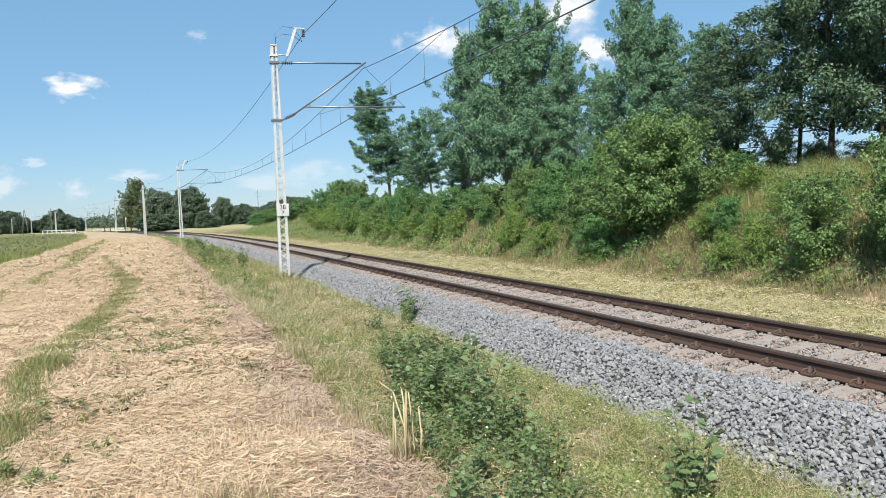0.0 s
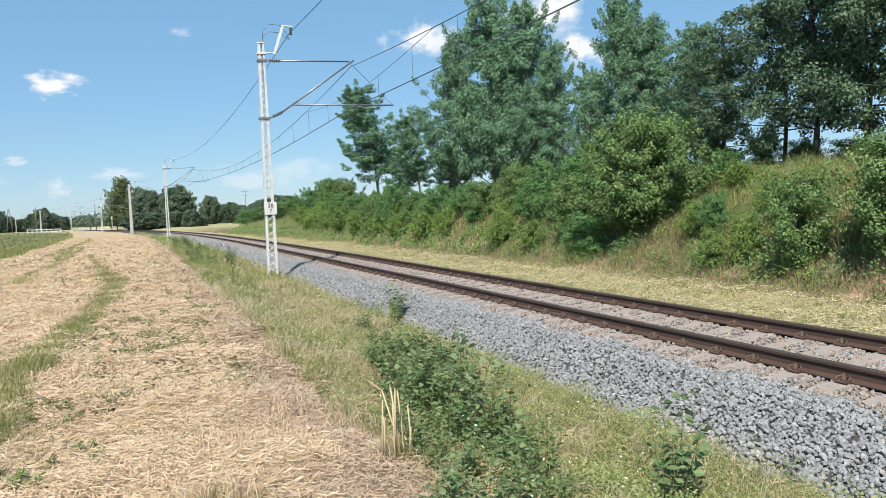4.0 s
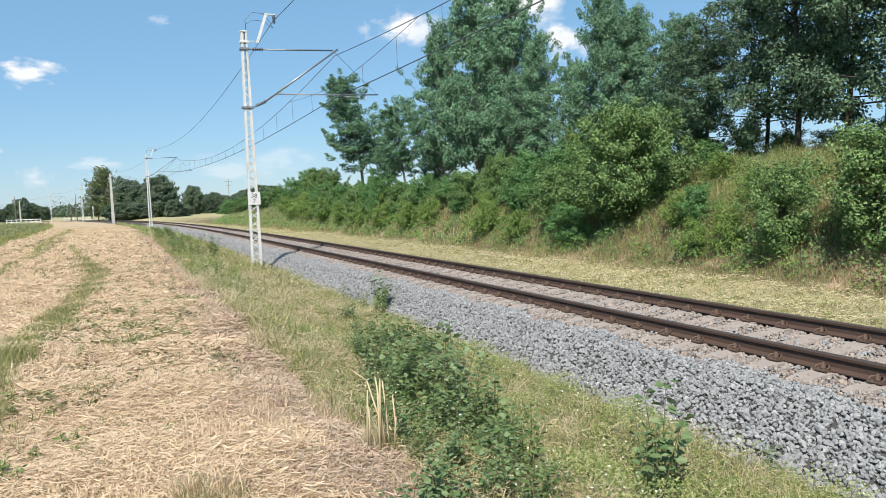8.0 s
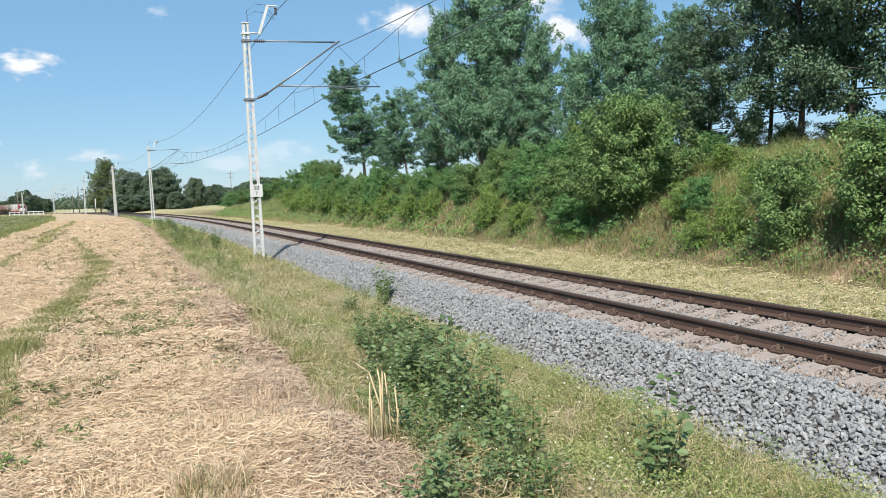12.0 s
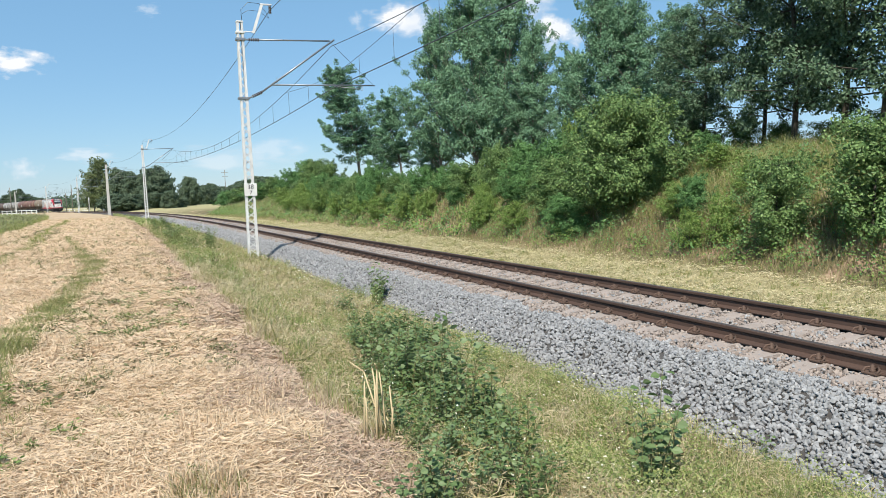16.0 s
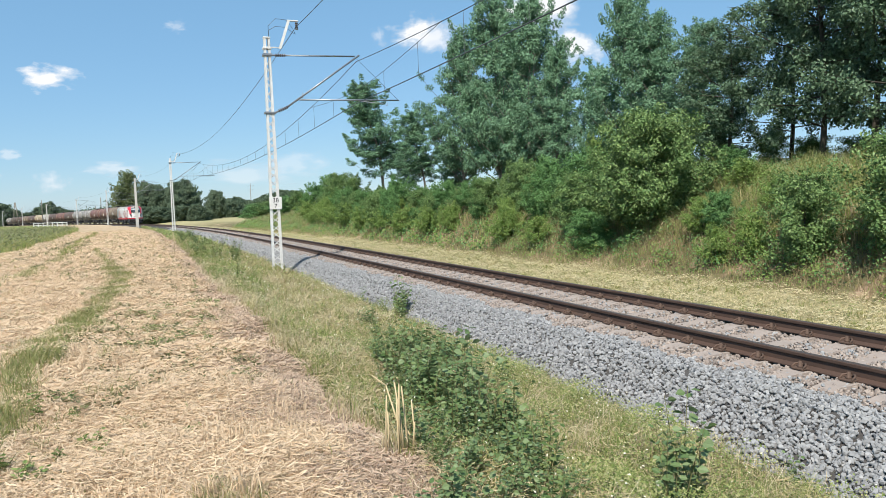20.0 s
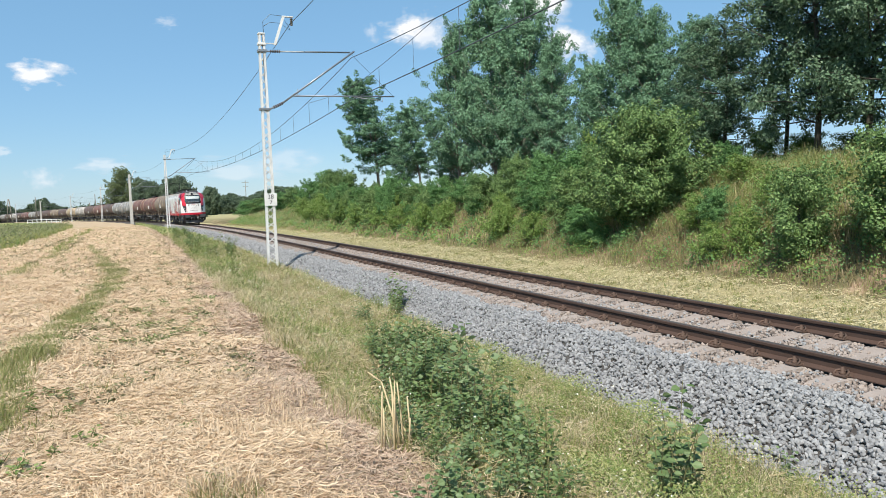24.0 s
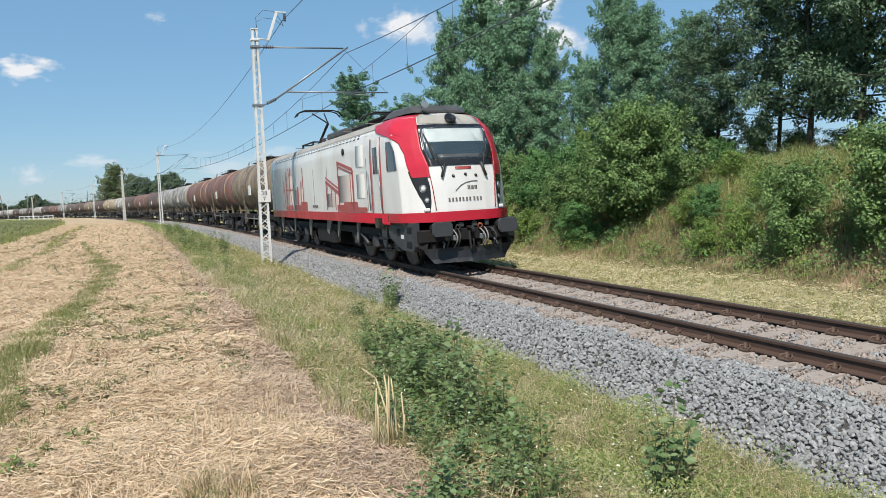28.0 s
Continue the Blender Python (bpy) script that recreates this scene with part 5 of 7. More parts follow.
    for yc in (2.9, 13.0):
        bog = part("bogie", Build().box((0, yc, 0.72), (1.6, 0.4, 0.26), 0.03), M_LDARK, root, "dark two-axle bogie")
        for sx in (-1, 1):
            b = Build().plate([(sx * 1.02, yc - 1.3, 0.66), (sx * 1.02, yc - 1.3, 0.46), (sx * 1.02, yc - 0.6, 0.46), (sx * 1.02, yc - 0.35, 0.3), (sx * 1.02, yc + 0.35, 0.3), (sx * 1.02, yc + 0.6, 0.46), (sx * 1.02, yc + 1.3, 0.46), (sx * 1.02, yc + 1.3, 0.66), (sx * 1.02, yc + 0.4, 0.82), (sx * 1.02, yc - 0.4, 0.82)], 0.1)
            part("side_frame", b, M_LDARK, bog)
            for dy in (-0.9, 0.9):
                part("axle_box", Build().box((sx * 1.1, yc + dy, 0.5), (0.2, 0.3, 0.3), 0.04), M_LGREY, bog)
    return root


LOCO, LOCO_AXLES = loco()
TRAIN = [(LOCO, 0.0, 19.4)]
WAGON_AXLES = []
BANDS = {0: "dark", 1: "cream", 2: "cream", 3: "white", 4: "white", 5: "dark", 6: "cream", 8: "tan", 9: "white", 11: "white", 12: "rust", 14: "dark", 15: "white", 17: "dark"}


def make_wagons():
    first = wagon()
    for k, tone in enumerate(ORDER):
        w = first if k == 0 else copy_thing(first, Matrix())
        w["label"] = LOOK[tone]
        for o in w.children_recursive:
            nm = o.name.split(".")[0]
            if nm in ("tank", "band"):
                o.material_slots[0].link = "OBJECT"
                o.material_slots[0].material = PAINT[tone]
                if nm == "band" and k in BANDS and abs(o["place"]) == 1:
                    o.material_slots[0].material = PAINT[BANDS[k]]
        TRAIN.append((w, 19.5 + WAGON * k, WAGON))
    for w, off, ln in TRAIN[1:]:
        for y in (2.0, 3.8, 12.1, 13.9):
            ax = part("wheelset", WHEELSET, None, w, m=pose(0, y, 0.46))
            if off < 40:
                WAGON_AXLES.append((ax, 0.46))


def wheelset_mesh():
    b = Build().tube([(-0.82, 0, 0), (0.82, 0, 0)], 0.08, 8)
    for sx in (-1, 1):
        b.lathe([(0.1, -0.08), (0.2, -0.04), (0.37, -0.04), (0.46, -0.06), (0.46, 0.06), (0.37, 0.03), (0.2, 0.03), (0.12, 0.08)], pose(sx * 0.74, 0, 0, 0, 90, 0), 22)
        b.box((sx * 0.785, 0, 0.28), (0.02, 0.1, 0.05))
    return b.mesh("wheelset", M_STEEL)


WHEELSET = wheelset_mesh()
make_wagons()


def motions():
    """The train runs along the line; its leading wheels turn."""
    for ob, off, ln in TRAIN:
        rows = []
        for t in np.arange(0, 28.01, 0.5):
            s = float(np.interp(28 - t, *TRAIN_S)) + off
            p, q = line(s + 0.18 * ln, 0, 0), line(s + 0.82 * ln, 0, 0)
            d = (q - p) / (0.64 * ln)
            o = p - d * 0.18 * ln
            turn = -math.degrees(math.atan2(d[0], d[1]))
            rows.append((float(t), Matrix.Translation([float(x) for x in o]) @ pose(0, 0, 0, 0, -math.degrees(CANT), turn)))
        walk(ob, rows)
    for c, o in DRIFT:
        side = Vector((-o.y, o.x, 0)).normalized()
        turn = look(o, EYE).to_3x3().to_4x4()
        walk(c, [(t, Matrix.Translation(o + side * 62.0 * t / 28) @ turn) for t in (0, 14, 28)])
    for ax, r in LOCO_AXLES + WAGON_AXLES:
        base = ax.matrix_basis.translation.copy()
        walk(ax, [(k / FPS, Matrix.Translation(base) @ pose(0, 0, 0, math.degrees(TRAIN_V * k / FPS / r) % 360, 0, 0)) for k in range(28 * FPS + 1)])

# ---- trees and shrubs ----


FORM = {  # how far limbs reach from foot to top of the crown, how steeply they rise, how flat the leafy tufts are
    "poplar": ((0.95, 1.0, 0.87, 0.6, 0.26), (0.45, 1.35), 0.72),
    "oak": ((1.0, 1.0, 0.95, 0.82, 0.5), (-0.05, 0.55), 0.72),
    "dome": ((0.95, 1.0, 0.97, 0.86, 0.55), (0.1, 0.6), 0.78),
    "upright": ((0.9, 1.0, 0.86, 0.66, 0.3), (0.5, 1.4), 0.75),
}


def tree_meshes(height, low, radius, limbs, step, tuft, per, leaf, leaf_mat, bark, seed, form="poplar", trunk_r=0.13, lean=0.0, shoots=0):
    """Trunk, limbs and crown: leafy tufts strung along rising limbs, with gaps between them."""
    r = np.random.default_rng(seed)
    reach_at, (r0, r1), flat = FORM[form]
    top = height * 0.93
    zz = np.linspace(-0.5, top, 9)
    pts = np.array([(lean * z + 0.1 * math.sin(z * 0.8 + seed), 0.1 * math.sin(z * 0.6 + 2 * seed), z) for z in zz])
    trunk = Build()
    trunk.tube([tuple(p) for p in pts], [trunk_r * (1.25 if i == 0 else 1) * (1 - 0.1 * i) for i in range(9)], 9)
    on = lambda z: np.array([np.interp(z, zz, pts[:, k]) for k in range(3)])
    wood = Build()
    C, S = [], []
    for i in range(limbs):
        u = (i + r.uniform(0, 1)) / limbs
        a = i * 2.4 + r.uniform(-0.45, 0.45)
        reach = radius * float(np.interp(u, (0, 0.25, 0.5, 0.75, 1), reach_at)) * r.uniform(0.55, 1.15)
        rise = min(reach * r.uniform(r0, r1), 0.4 * height)
        h0 = low + (height * 0.97 - low) * u - rise * 0.6 * (u > 0.25)
        st = on(max(h0, low * 0.5))
        d = np.array([math.cos(a), math.sin(a), 0])
        end = st + d * reach + np.array([0, 0, rise])
        mid = st + d * reach * 0.55 + np.array([0, 0, rise * 0.42])
        wood.tube([tuple(st), tuple(mid), tuple(end)], [trunk_r * 0.26, trunk_r * 0.15, trunk_r * 0.05], 5, False)
        n = max(2, int(round(reach / step)))
        for q in range(n):
            t = 0.2 + 0.8 * (q + r.uniform(0.2, 0.9)) / n
            p = (1 - t) ** 2 * st + 2 * t * (1 - t) * mid + t * t * end
            side = np.array([-d[1], d[0], 0]) * r.normal(0, 0.3) * step + np.array([0, 0, r.normal(0, 0.22) * step])
            C.append(p + side), S.append(tuft * (1.18 - 0.5 * t) * r.uniform(0.72, 1.25))
        if form in ("poplar", "upright") and r.uniform() < 0.6:  # a sprig that sticks out
            for q in (0.55, 1.1, 1.6):
                C.append(end + unit(end - mid + np.array([0, 0, 0.3])) * tuft * q), S.append(tuft * (0.5 - 0.13 * q))
    for k in range(shoots + 1):  # upright leaders
        a, q = r.uniform(0, 6.28), (0 if k == 0 else radius * r.uniform(0.15, 0.5))
        z1 = height * (1.0 if k == 0 else r.uniform(0.86, 1.0))
        for z in np.arange(height * 0.66, z1, step * 0.62):
            C.append(on(z) + np.array([math.cos(a) * q, math.sin(a) * q, 0])), S.append(tuft * (1.0 - 0.62 * (z - height * 0.66) / (height * 0.34)))
    C, S = np.array(C), np.array(S)
    C[:, 2] = np.maximum(C[:, 2], 0.6 * tuft)
    m = np.maximum(6, (per * (S / tuft) ** 2).astype(int))
    k = np.repeat(np.arange(len(C)), m)
    d = unit(r.normal(size=(len(k), 3)))
    off = d * (S[k] * 1.55 * r.uniform(0.05, 1, len(k)) ** 0.45)[:, None] * np.array([1, 1, flat])
    P = C[k] + off
    P[:, 2] = np.maximum(P[:, 2], 0.03)
    out = unit((P - np.stack([lean * P[:, 2], 0 * P[:, 2], P[:, 2]], 1)) * np.array([1, 1, 0]))
    v, f = leaf_cards(P, unit(d * 1.0 + out * 0.25 + np.array([0, 0, 0.4])), leaf, r)
    return (trunk.mesh("trunk", bark), wood.mesh("branching", bark), raw_mesh("crown", v, f, leaf_mat))


def plant_tree(name, meshes, m, label, category, group=""):
    root = thing(name, m, label, category, group)
    for nm, me in zip(("trunk", "branching", "crown"), meshes):
        ob = part(nm, me, None, root)
        if nm == "branching":
            tagged(ob, kind="stuff")
    return root


def stand(s, lat, turn=0.0, size=1.0, wide=None):
    w = wide or size
    m = at_line(s, lat, float(ground_z(s, lat)), turn)
    return m @ Matrix.Diagonal((w, w, size, 1))


POPLAR = [tree_meshes(10.0, 1.7, 2.3, 64, 0.56, 0.28, 150, 0.118, M_LEAF_TREE, M_BARK, 11 + i, "poplar", 0.1, -0.12, 2) for i in range(2)]
BROAD = [tree_meshes(10.0, 0.45, 3.1, 66, 0.8, 0.37, 235, 0.115, M_LEAF_TREE, M_BARK, 31 + i, "poplar", 0.13, 0.0, 4) for i in range(3)]
OAK = [tree_meshes(9.0, 1.45, 3.0, 40, 0.84, 0.37, 215, 0.106, M_LEAF_OAK, M_BARK_DARK, 51 + i, "oak", 0.12, 0.0, 2) for i in range(3)]
HAZEL = [tree_meshes(3.5, 0.1, 2.1, 96, 0.52, 0.25, 190, 0.078, M_LEAF_DARK, M_BARK_DARK, 61, "dome", 0.05, 0.0, 4)]
BUSH = [tree_meshes(3.0, 0.1, 1.5, 36, 0.54, 0.27, 165, 0.094, M_LEAF_BUSH, M_BARK_DARK, 71 + i, "upright" if i else "dome", 0.05, 0.0, 4) for i in range(3)]
DARKBUSH = [tree_meshes(3.0, 0.08, 1.5, 40, 0.54, 0.26, 165, 0.086, M_LEAF_DARK, M_BARK_DARK, 171 + i, "dome", 0.05, 0.0, 3) for i in range(2)]
SHRUB = [tree_meshes(2.0, 0.06, 1.1, 26, 0.36, 0.19, 60, 0.085, M_LEAF_LIGHT, M_BARK_DARK, 91 + i, "upright", 0.03, 0.0, 5) for i in range(2)]

TREES = [  # s, lat, kind, height, width (both of the kind's own), turn
    (68.7, 12.3, "poplar", 1.03, 1.5, 5), (59.8, 12.5, "poplar", 0.68, 0.98, -20), (64.5, 12.9, "poplar", 0.4, 0.6, 25),
    (52.6, 12.3, "broad", 1.1, 0.95, 50), (47.2, 12.3, "broad", 1.2, 1.0, 170), (43.4, 12.2, "broad", 1.06, 0.9, 260), (40.8, 12.3, "broad", 0.76, 0.62, 80), (49.5, 14.5, "broad", 0.9, 0.9, 33),
    (37.6, 12.6, "broad", 0.58, 0.42, 10),
    (34.6, 12.0, "broad", 0.85, 0.75, 10), (32.6, 12.1, "broad", 0.7, 0.62, 100), (30.3, 12.2, "broad", 0.6, 0.6, 200),
    (28.66, 12.0, "oak", 0.62, 0.74, 40), (26.6, 12.6, "oak", 0.84, 0.7, 75), (24.9, 12.0, "oak", 1.0, 0.9, 120), (23.1, 12.1, "oak", 1.0, 0.9, 60), (21.9, 12.0, "oak", 1.05, 1.0, 110), (19.4, 12.4, "oak", 1.05, 0.95, 300), (16.6, 13.0, "oak", 1.0, 0.95, 20),
    (56.5, 13.5, "broad", 0.36, 0.5, 30),
]
LABEL = {"poplar": ("slender poplar with silvery-green leaves on the bank", "tree"), "broad": ("tall leafy poplar tree growing on the bank", "tree"), "oak": ("dark green spreading tree with bare lower trunk", "tree"),
         "bush": ("dense green bush on the bank slope", "bush"), "darkbush": ("dense dark green bush on the bank slope", "bush"), "hazel": ("large rounded dark green bush on the bank", "bush"), "shrub": ("light green leafy shrub on the bank slope", "bush")}
KIND = {"poplar": POPLAR, "broad": BROAD, "oak": OAK, "hazel": HAZEL, "bush": BUSH, "darkbush": DARKBUSH, "shrub": SHRUB}
for i, (s, lat, kind, size, wide, turn) in enumerate(TREES):
    plant_tree("tree", KIND[kind][i % len(KIND[kind])], stand(s, lat, turn, size, wide), *LABEL[kind], "trees on the bank")
BUSHES = [
    (26.9, 7.0, "hazel", 1.02, 1.0, 0), (29.8, 6.5, "darkbush", 0.72, 0.8, 200), (31.0, 7.4, "bush", 0.75, 0.8, 60), (28.6, 5.9, "bush", 0.45, 0.55, 300), (20.4, 6.1, "darkbush", 0.66, 0.62, 150), (18.2, 6.3, "darkbush", 0.82, 0.82, 210), (15.6, 6.4, "darkbush", 0.8, 0.8, 20),
    (33.6, 7.0, "bush", 0.62, 0.62, 120), (36.4, 7.6, "darkbush", 0.72, 0.7, 10), (39.0, 7.4, "darkbush", 0.6, 0.85, 310), (42.0, 7.9, "bush", 0.36, 0.8, 60), (45.5, 7.6, "bush", 0.38, 0.85, 190),
    (49.0, 8.0, "darkbush", 0.38, 0.9, 280), (53.0, 7.8, "bush", 0.72, 0.8, 20), (57.0, 8.2, "darkbush", 0.44, 1.0, 130), (61.5, 8.2, "bush", 0.44, 1.1, 220), (66.5, 8.8, "bush", 0.42, 1.1, 330),
    (72.0, 9.0, "darkbush", 0.95, 1.1, 70), (75.5, 9.2, "bush", 1.0, 1.1, 100), (79.5, 8.8, "bush", 0.85, 1.25, 160), (85.5, 8.8, "darkbush", 0.75, 1.3, 250), (92.0, 9.0, "bush", 0.7, 1.3, 340), (99.0, 9.4, "bush", 0.7, 1.3, 50), (107.0, 9.2, "darkbush", 0.75, 1.4, 140), (116.0, 9.4, "bush", 0.8, 1.4, 240),
    (22.8, 5.8, "shrub", 0.5, 0.5, 0), (32.0, 5.9, "shrub", 0.5, 0.7, 90), (35.0, 5.9, "shrub", 0.6, 0.8, 180), (43.5, 6.1, "shrub", 0.7, 0.9, 30), (47.5, 6.0, "shrub", 0.7, 1.0, 120),
    (51.5, 6.1, "shrub", 0.75, 1.0, 210), (56.0, 6.2, "shrub", 0.75, 1.1, 300), (60.5, 6.3, "shrub", 0.8, 1.1, 60), (65.0, 6.5, "shrub", 0.8, 1.2, 150), (70.0, 6.6, "shrub", 0.8, 1.2, 240), (75.0, 6.8, "shrub", 0.9, 1.2, 330),
    (19.4, 13.0, "darkbush", 0.4, 0.7, 33), (24.2, 13.0, "darkbush", 0.36, 0.7, 233), (22.6, 13.2, "darkbush", 0.42, 0.7, 133), (26.0, 12.8, "darkbush", 0.4, 0.6, 80), (27.6, 12.8, "darkbush", 0.48, 0.6, 190), (29.4, 12.4, "darkbush", 0.42, 0.6, 290), (31.4, 11.6, "darkbush", 0.5, 0.7, 30), (21.0, 13.0, "darkbush", 0.4, 0.7, 330),
    (23.7, 6.7, "bush", 0.36, 0.42, 100), (22.5, 7.6, "shrub", 0.46, 0.6, 40), (21.4, 7.4, "bush", 0.3, 0.4, 160), (19.5, 8.6, "bush", 0.28, 0.4, 260), (24.7, 8.8, "shrub", 0.42, 0.7, 350), (17.6, 7.9, "shrub", 0.5, 0.7, 30), (26.2, 9.6, "bush", 0.34, 0.5, 10),
    (33.0, 9.2, "shrub", 1.05, 0.55, 0), (24.2, 6.6, "shrub", 0.5, 0.6, 15), (21.9, 6.0, "shrub", 0.62, 0.5, 250),
]
for i, (s, lat, kind, size, wide, turn) in enumerate(BUSHES):
    plant_tree("shrub" if kind == "shrub" else "bush", KIND[kind][i % len(KIND[kind])], stand(s, lat, turn, size, wide), *LABEL[kind], "bushes on the bank")

# scrub filling the slope between the larger bushes
rs = random.Random(17)
SCRUB = [tree_meshes(2.0, 0.06, 1.05, 19, 0.47, 0.24, 125, 0.092, mt, M_BARK_DARK, 151 + i, "upright", 0.03, 0.0, 4) for i, mt in enumerate((M_LEAF_LIGHT, M_LEAF_BUSH, M_LEAF_DARK))]
for i in range(60):
    s = 30.0 + 0.5 * i * (1 + i / 120) + rs.uniform(-0.6, 0.6)
    lat = (6.4, 8.8, 7.5, 9.8)[i % 4] + rs.uniform(-0.5, 0.5)
    size = rs.uniform(0.45, 0.95) * (1.2 if s > 43 else 0.9) * (0.55 if lat > 8.2 and 40 < s < 70 else 1)
    plant_tree("scrub_bush", SCRUB[rs.choice((0, 1, 2) if lat < 7.2 else (1, 2, 2))], stand(s, lat, rs.uniform(0, 360), size, size * rs.uniform(0.7, 1.1)), "leafy scrub bush among grass on the bank slope", "bush", "bushes on the bank")

# ---- low growth, straw and stones ----


def stuff(name, v, f, mat, label, category, smooth=False):
    return tagged(new(name, raw_mesh(name, v, f, mat, smooth)), label, category, kind="stuff")


def spread(s0, s1, l0, l1, density, r):
    n = int((s1 - s0) * (l1 - l0) * density)
    return r.uniform(s0, s1, n), r.uniform(l0, l1, n)


def patchy(s, lat, scale, seed):
    """Smooth 0..1 field for clumps."""
    a = np.sin(s * scale + seed) * np.sin(lat * scale * 1.3 + 2 * seed) + 0.6 * np.sin(s * scale * 2.3 - lat * scale * 1.9 + seed * 3) + 0.4 * np.sin(s * scale * 4.1 + lat * scale * 3.3)
    return np.clip(0.5 + 0.3 * a, 0, 1)


def on_ground(s, lat, up=0.0):
    return line(s, lat, ground_z(s, lat) + up)


def in_view(p, r0, r1, margin=0.0):
    """Keeps points of the plan within a ring round the standing place and a wide wedge before it."""
    d = np.hypot(p[:, 0], p[:, 1])
    a = np.arctan2(p[:, 0], p[:, 1])
    return (d >= r0) & (d < r1) & (a > -0.66 - margin) & (a < 0.66 + margin)


def strands(p, length, width, r, lift=0.05):
    """Lying straws: bent ribbons, each loose."""
    n = len(p)
    a = r.uniform(0, 2 * np.pi, n)
    ln = np.asarray(length) * r.uniform(0.5, 1.3, n)
    d = np.stack([np.cos(a), np.sin(a), r.normal(0, 0.26, n)], 1) * (ln / 2)[:, None]
    b = a + r.normal(0, 0.6, n)
    e = np.stack([np.cos(b), np.sin(b), r.normal(0, 0.26, n)], 1) * (ln / 2)[:, None]
    w = np.stack([-np.sin(a), np.cos(a), r.normal(0, 0.5, n)], 1) * (np.asarray(width) / 2 * np.ones(n))[:, None]
    c = p + np.array([0, 0, 1.0]) * (r.uniform(0.1, 1.0, n) * lift)[:, None]
    v = np.stack([c - d - w, c - d + w, c + w, c - w, c + e + w, c + e - w], 1).reshape(-1, 3)
    i = np.arange(n)[:, None] * 6
    return v, np.concatenate([i + [0, 1, 2, 3], i + [3, 2, 4, 5]], 0)


def make_straw():
    r = np.random.default_rng(3)
    vs, fs, o, brown = [], [], 0, []
    for r0, r1, dens, ln, w, lift in ((2.5, 8, 3400, 0.115, 0.005, 0.05), (8, 16, 1450, 0.15, 0.0078, 0.06), (16, 35, 640, 0.16, 0.0085, 0.055), (35, 90, 150, 0.2, 0.013, 0.06)):
        s, lat = spread(8 if r0 < 30 else 35, 8.8 + r1, -6.1 - r1 * 0.62, -5.75, dens, r)
        ok = (lat < -5.95 + 0.3 * (patchy(s, lat, 1.7, 4) - 0.5)) & ((lat > -14.2) | (s < 44))
        s, lat = s[ok], lat[ok]
        p = on_ground(s, lat)
        k = in_view(p, r0, r1)
        p = p[k]
        heap = patchy(s[k], lat[k], 2.1, 1.0)
        p[:, 2] += 0.05 * heap ** 2
        rim = lat[k] > -6.15 - 1.25 * patchy(s[k], lat[k], 1.4, 8) * r.uniform(0.2, 1.2, k.sum())
        v, f = strands(p[rim], ln, w, r, lift)
        brown.append((v, f))
        v, f = strands(p[~rim], ln, w, r, lift)
        vs.append(v), fs.append(f + o)
        o += len(v)
    s, lat = spread(0, 26, -16, -6.3, 190, r)
    p = on_ground(s, lat)
    v, f = strands(p[~in_view(p, 2.5, 35) & (np.hypot(p[:, 0], p[:, 1]) < 14)], 0.15, 0.009, r, 0.06)
    vs.append(v), fs.append(f + o)
    n = np.cumsum([0] + [len(v) for v, f in brown])
    stuff("trodden_straw", np.concatenate([v for v, f in brown]), np.concatenate([f + n[i] for i, (v, f) in enumerate(brown)]), M_STRAW_BROWN, "brownish trodden straw along the field edge", "straw")
    stuff("straw", np.concatenate(vs), np.concatenate(fs), M_STRAW, "pale straw lying loose over the stubble field", "straw")
    s, lat = spread(9, 60, 2.0, 5.2, 420, r)
    p = on_ground(s, lat, 0.01)
    p[:, 2] += 0.12 * patchy(s, lat, 2.6, 5) ** 2 + 0.15 * np.exp(-((lat - 2.75) / 0.3) ** 2) * patchy(s, lat, 1.9, 14) + 0.13 * np.exp(-((lat - 4.4) / 0.35) ** 2) * patchy(s, lat, 1.6, 15)
    v, f = strands(p[in_view(p, 4, 70)], 0.085, 0.009, r, 0.09)
    stuff("mown_straw", v, f, M_MOWN, "pale cut grass lying on the mown strip", "straw")
    # stubble left standing in tufts
    s, lat = spread(9, 40, -20, -6.3, 60, r)
    ok = patchy(s, lat, 1.1, 7) > 0.62
    s, lat = s[ok], lat[ok]
    p = np.repeat(on_ground(s, lat), 7, 0)
    p[:, :2] += r.normal(0, 0.05, (len(p), 2))
    p = p[in_view(p, 2.5, 34)]
    v, f = blades(p, 0.15, 0.006, r, 0.3, 0.2)
    stuff("stubble", v, f, M_STRAW, "short standing stubble in the field", "stubble")


def blade_field(name, label, mat, areas, seed, keep=None, width=0.008, round_about=False):
    r = np.random.default_rng(seed)
    vs, fs, o = [], [], 0
    for s0, s1, l0, l1, dens, h, wk in areas:
        s, lat = spread(s0, s1, l0, l1, dens, r)
        if keep:
            k = keep(s, lat, r)
            s, lat = s[k], lat[k]
        p = on_ground(s, lat, -0.02)
        k = in_view(p, 1.5, 200, 0.08)
        s, lat, p = s[k], lat[k], p[k]
        hh = h * (0.55 + 0.9 * patchy(s, lat, 1.3, seed)) * np.where(lat > 4.6, np.clip((lat - 4.6) / 2.2, 0.3, 1.0), 1.0)
        v, f = blades(p, hh, width * wk, r)
        vs.append(v), fs.append(f + o)
        o += len(v)
    if round_about:
        s, lat = spread(-2, 16, -6.6, -2.75, 260, r)
        p = on_ground(s, lat, -0.02)
        v, f = blades(p[~in_view(p, 1.5, 200, 0.08)], 0.26, 0.012, r)
        vs.append(v), fs.append(f + o)
    return stuff(name, np.concatenate(vs), np.concatenate(fs), mat, label, "grass")


make_straw()


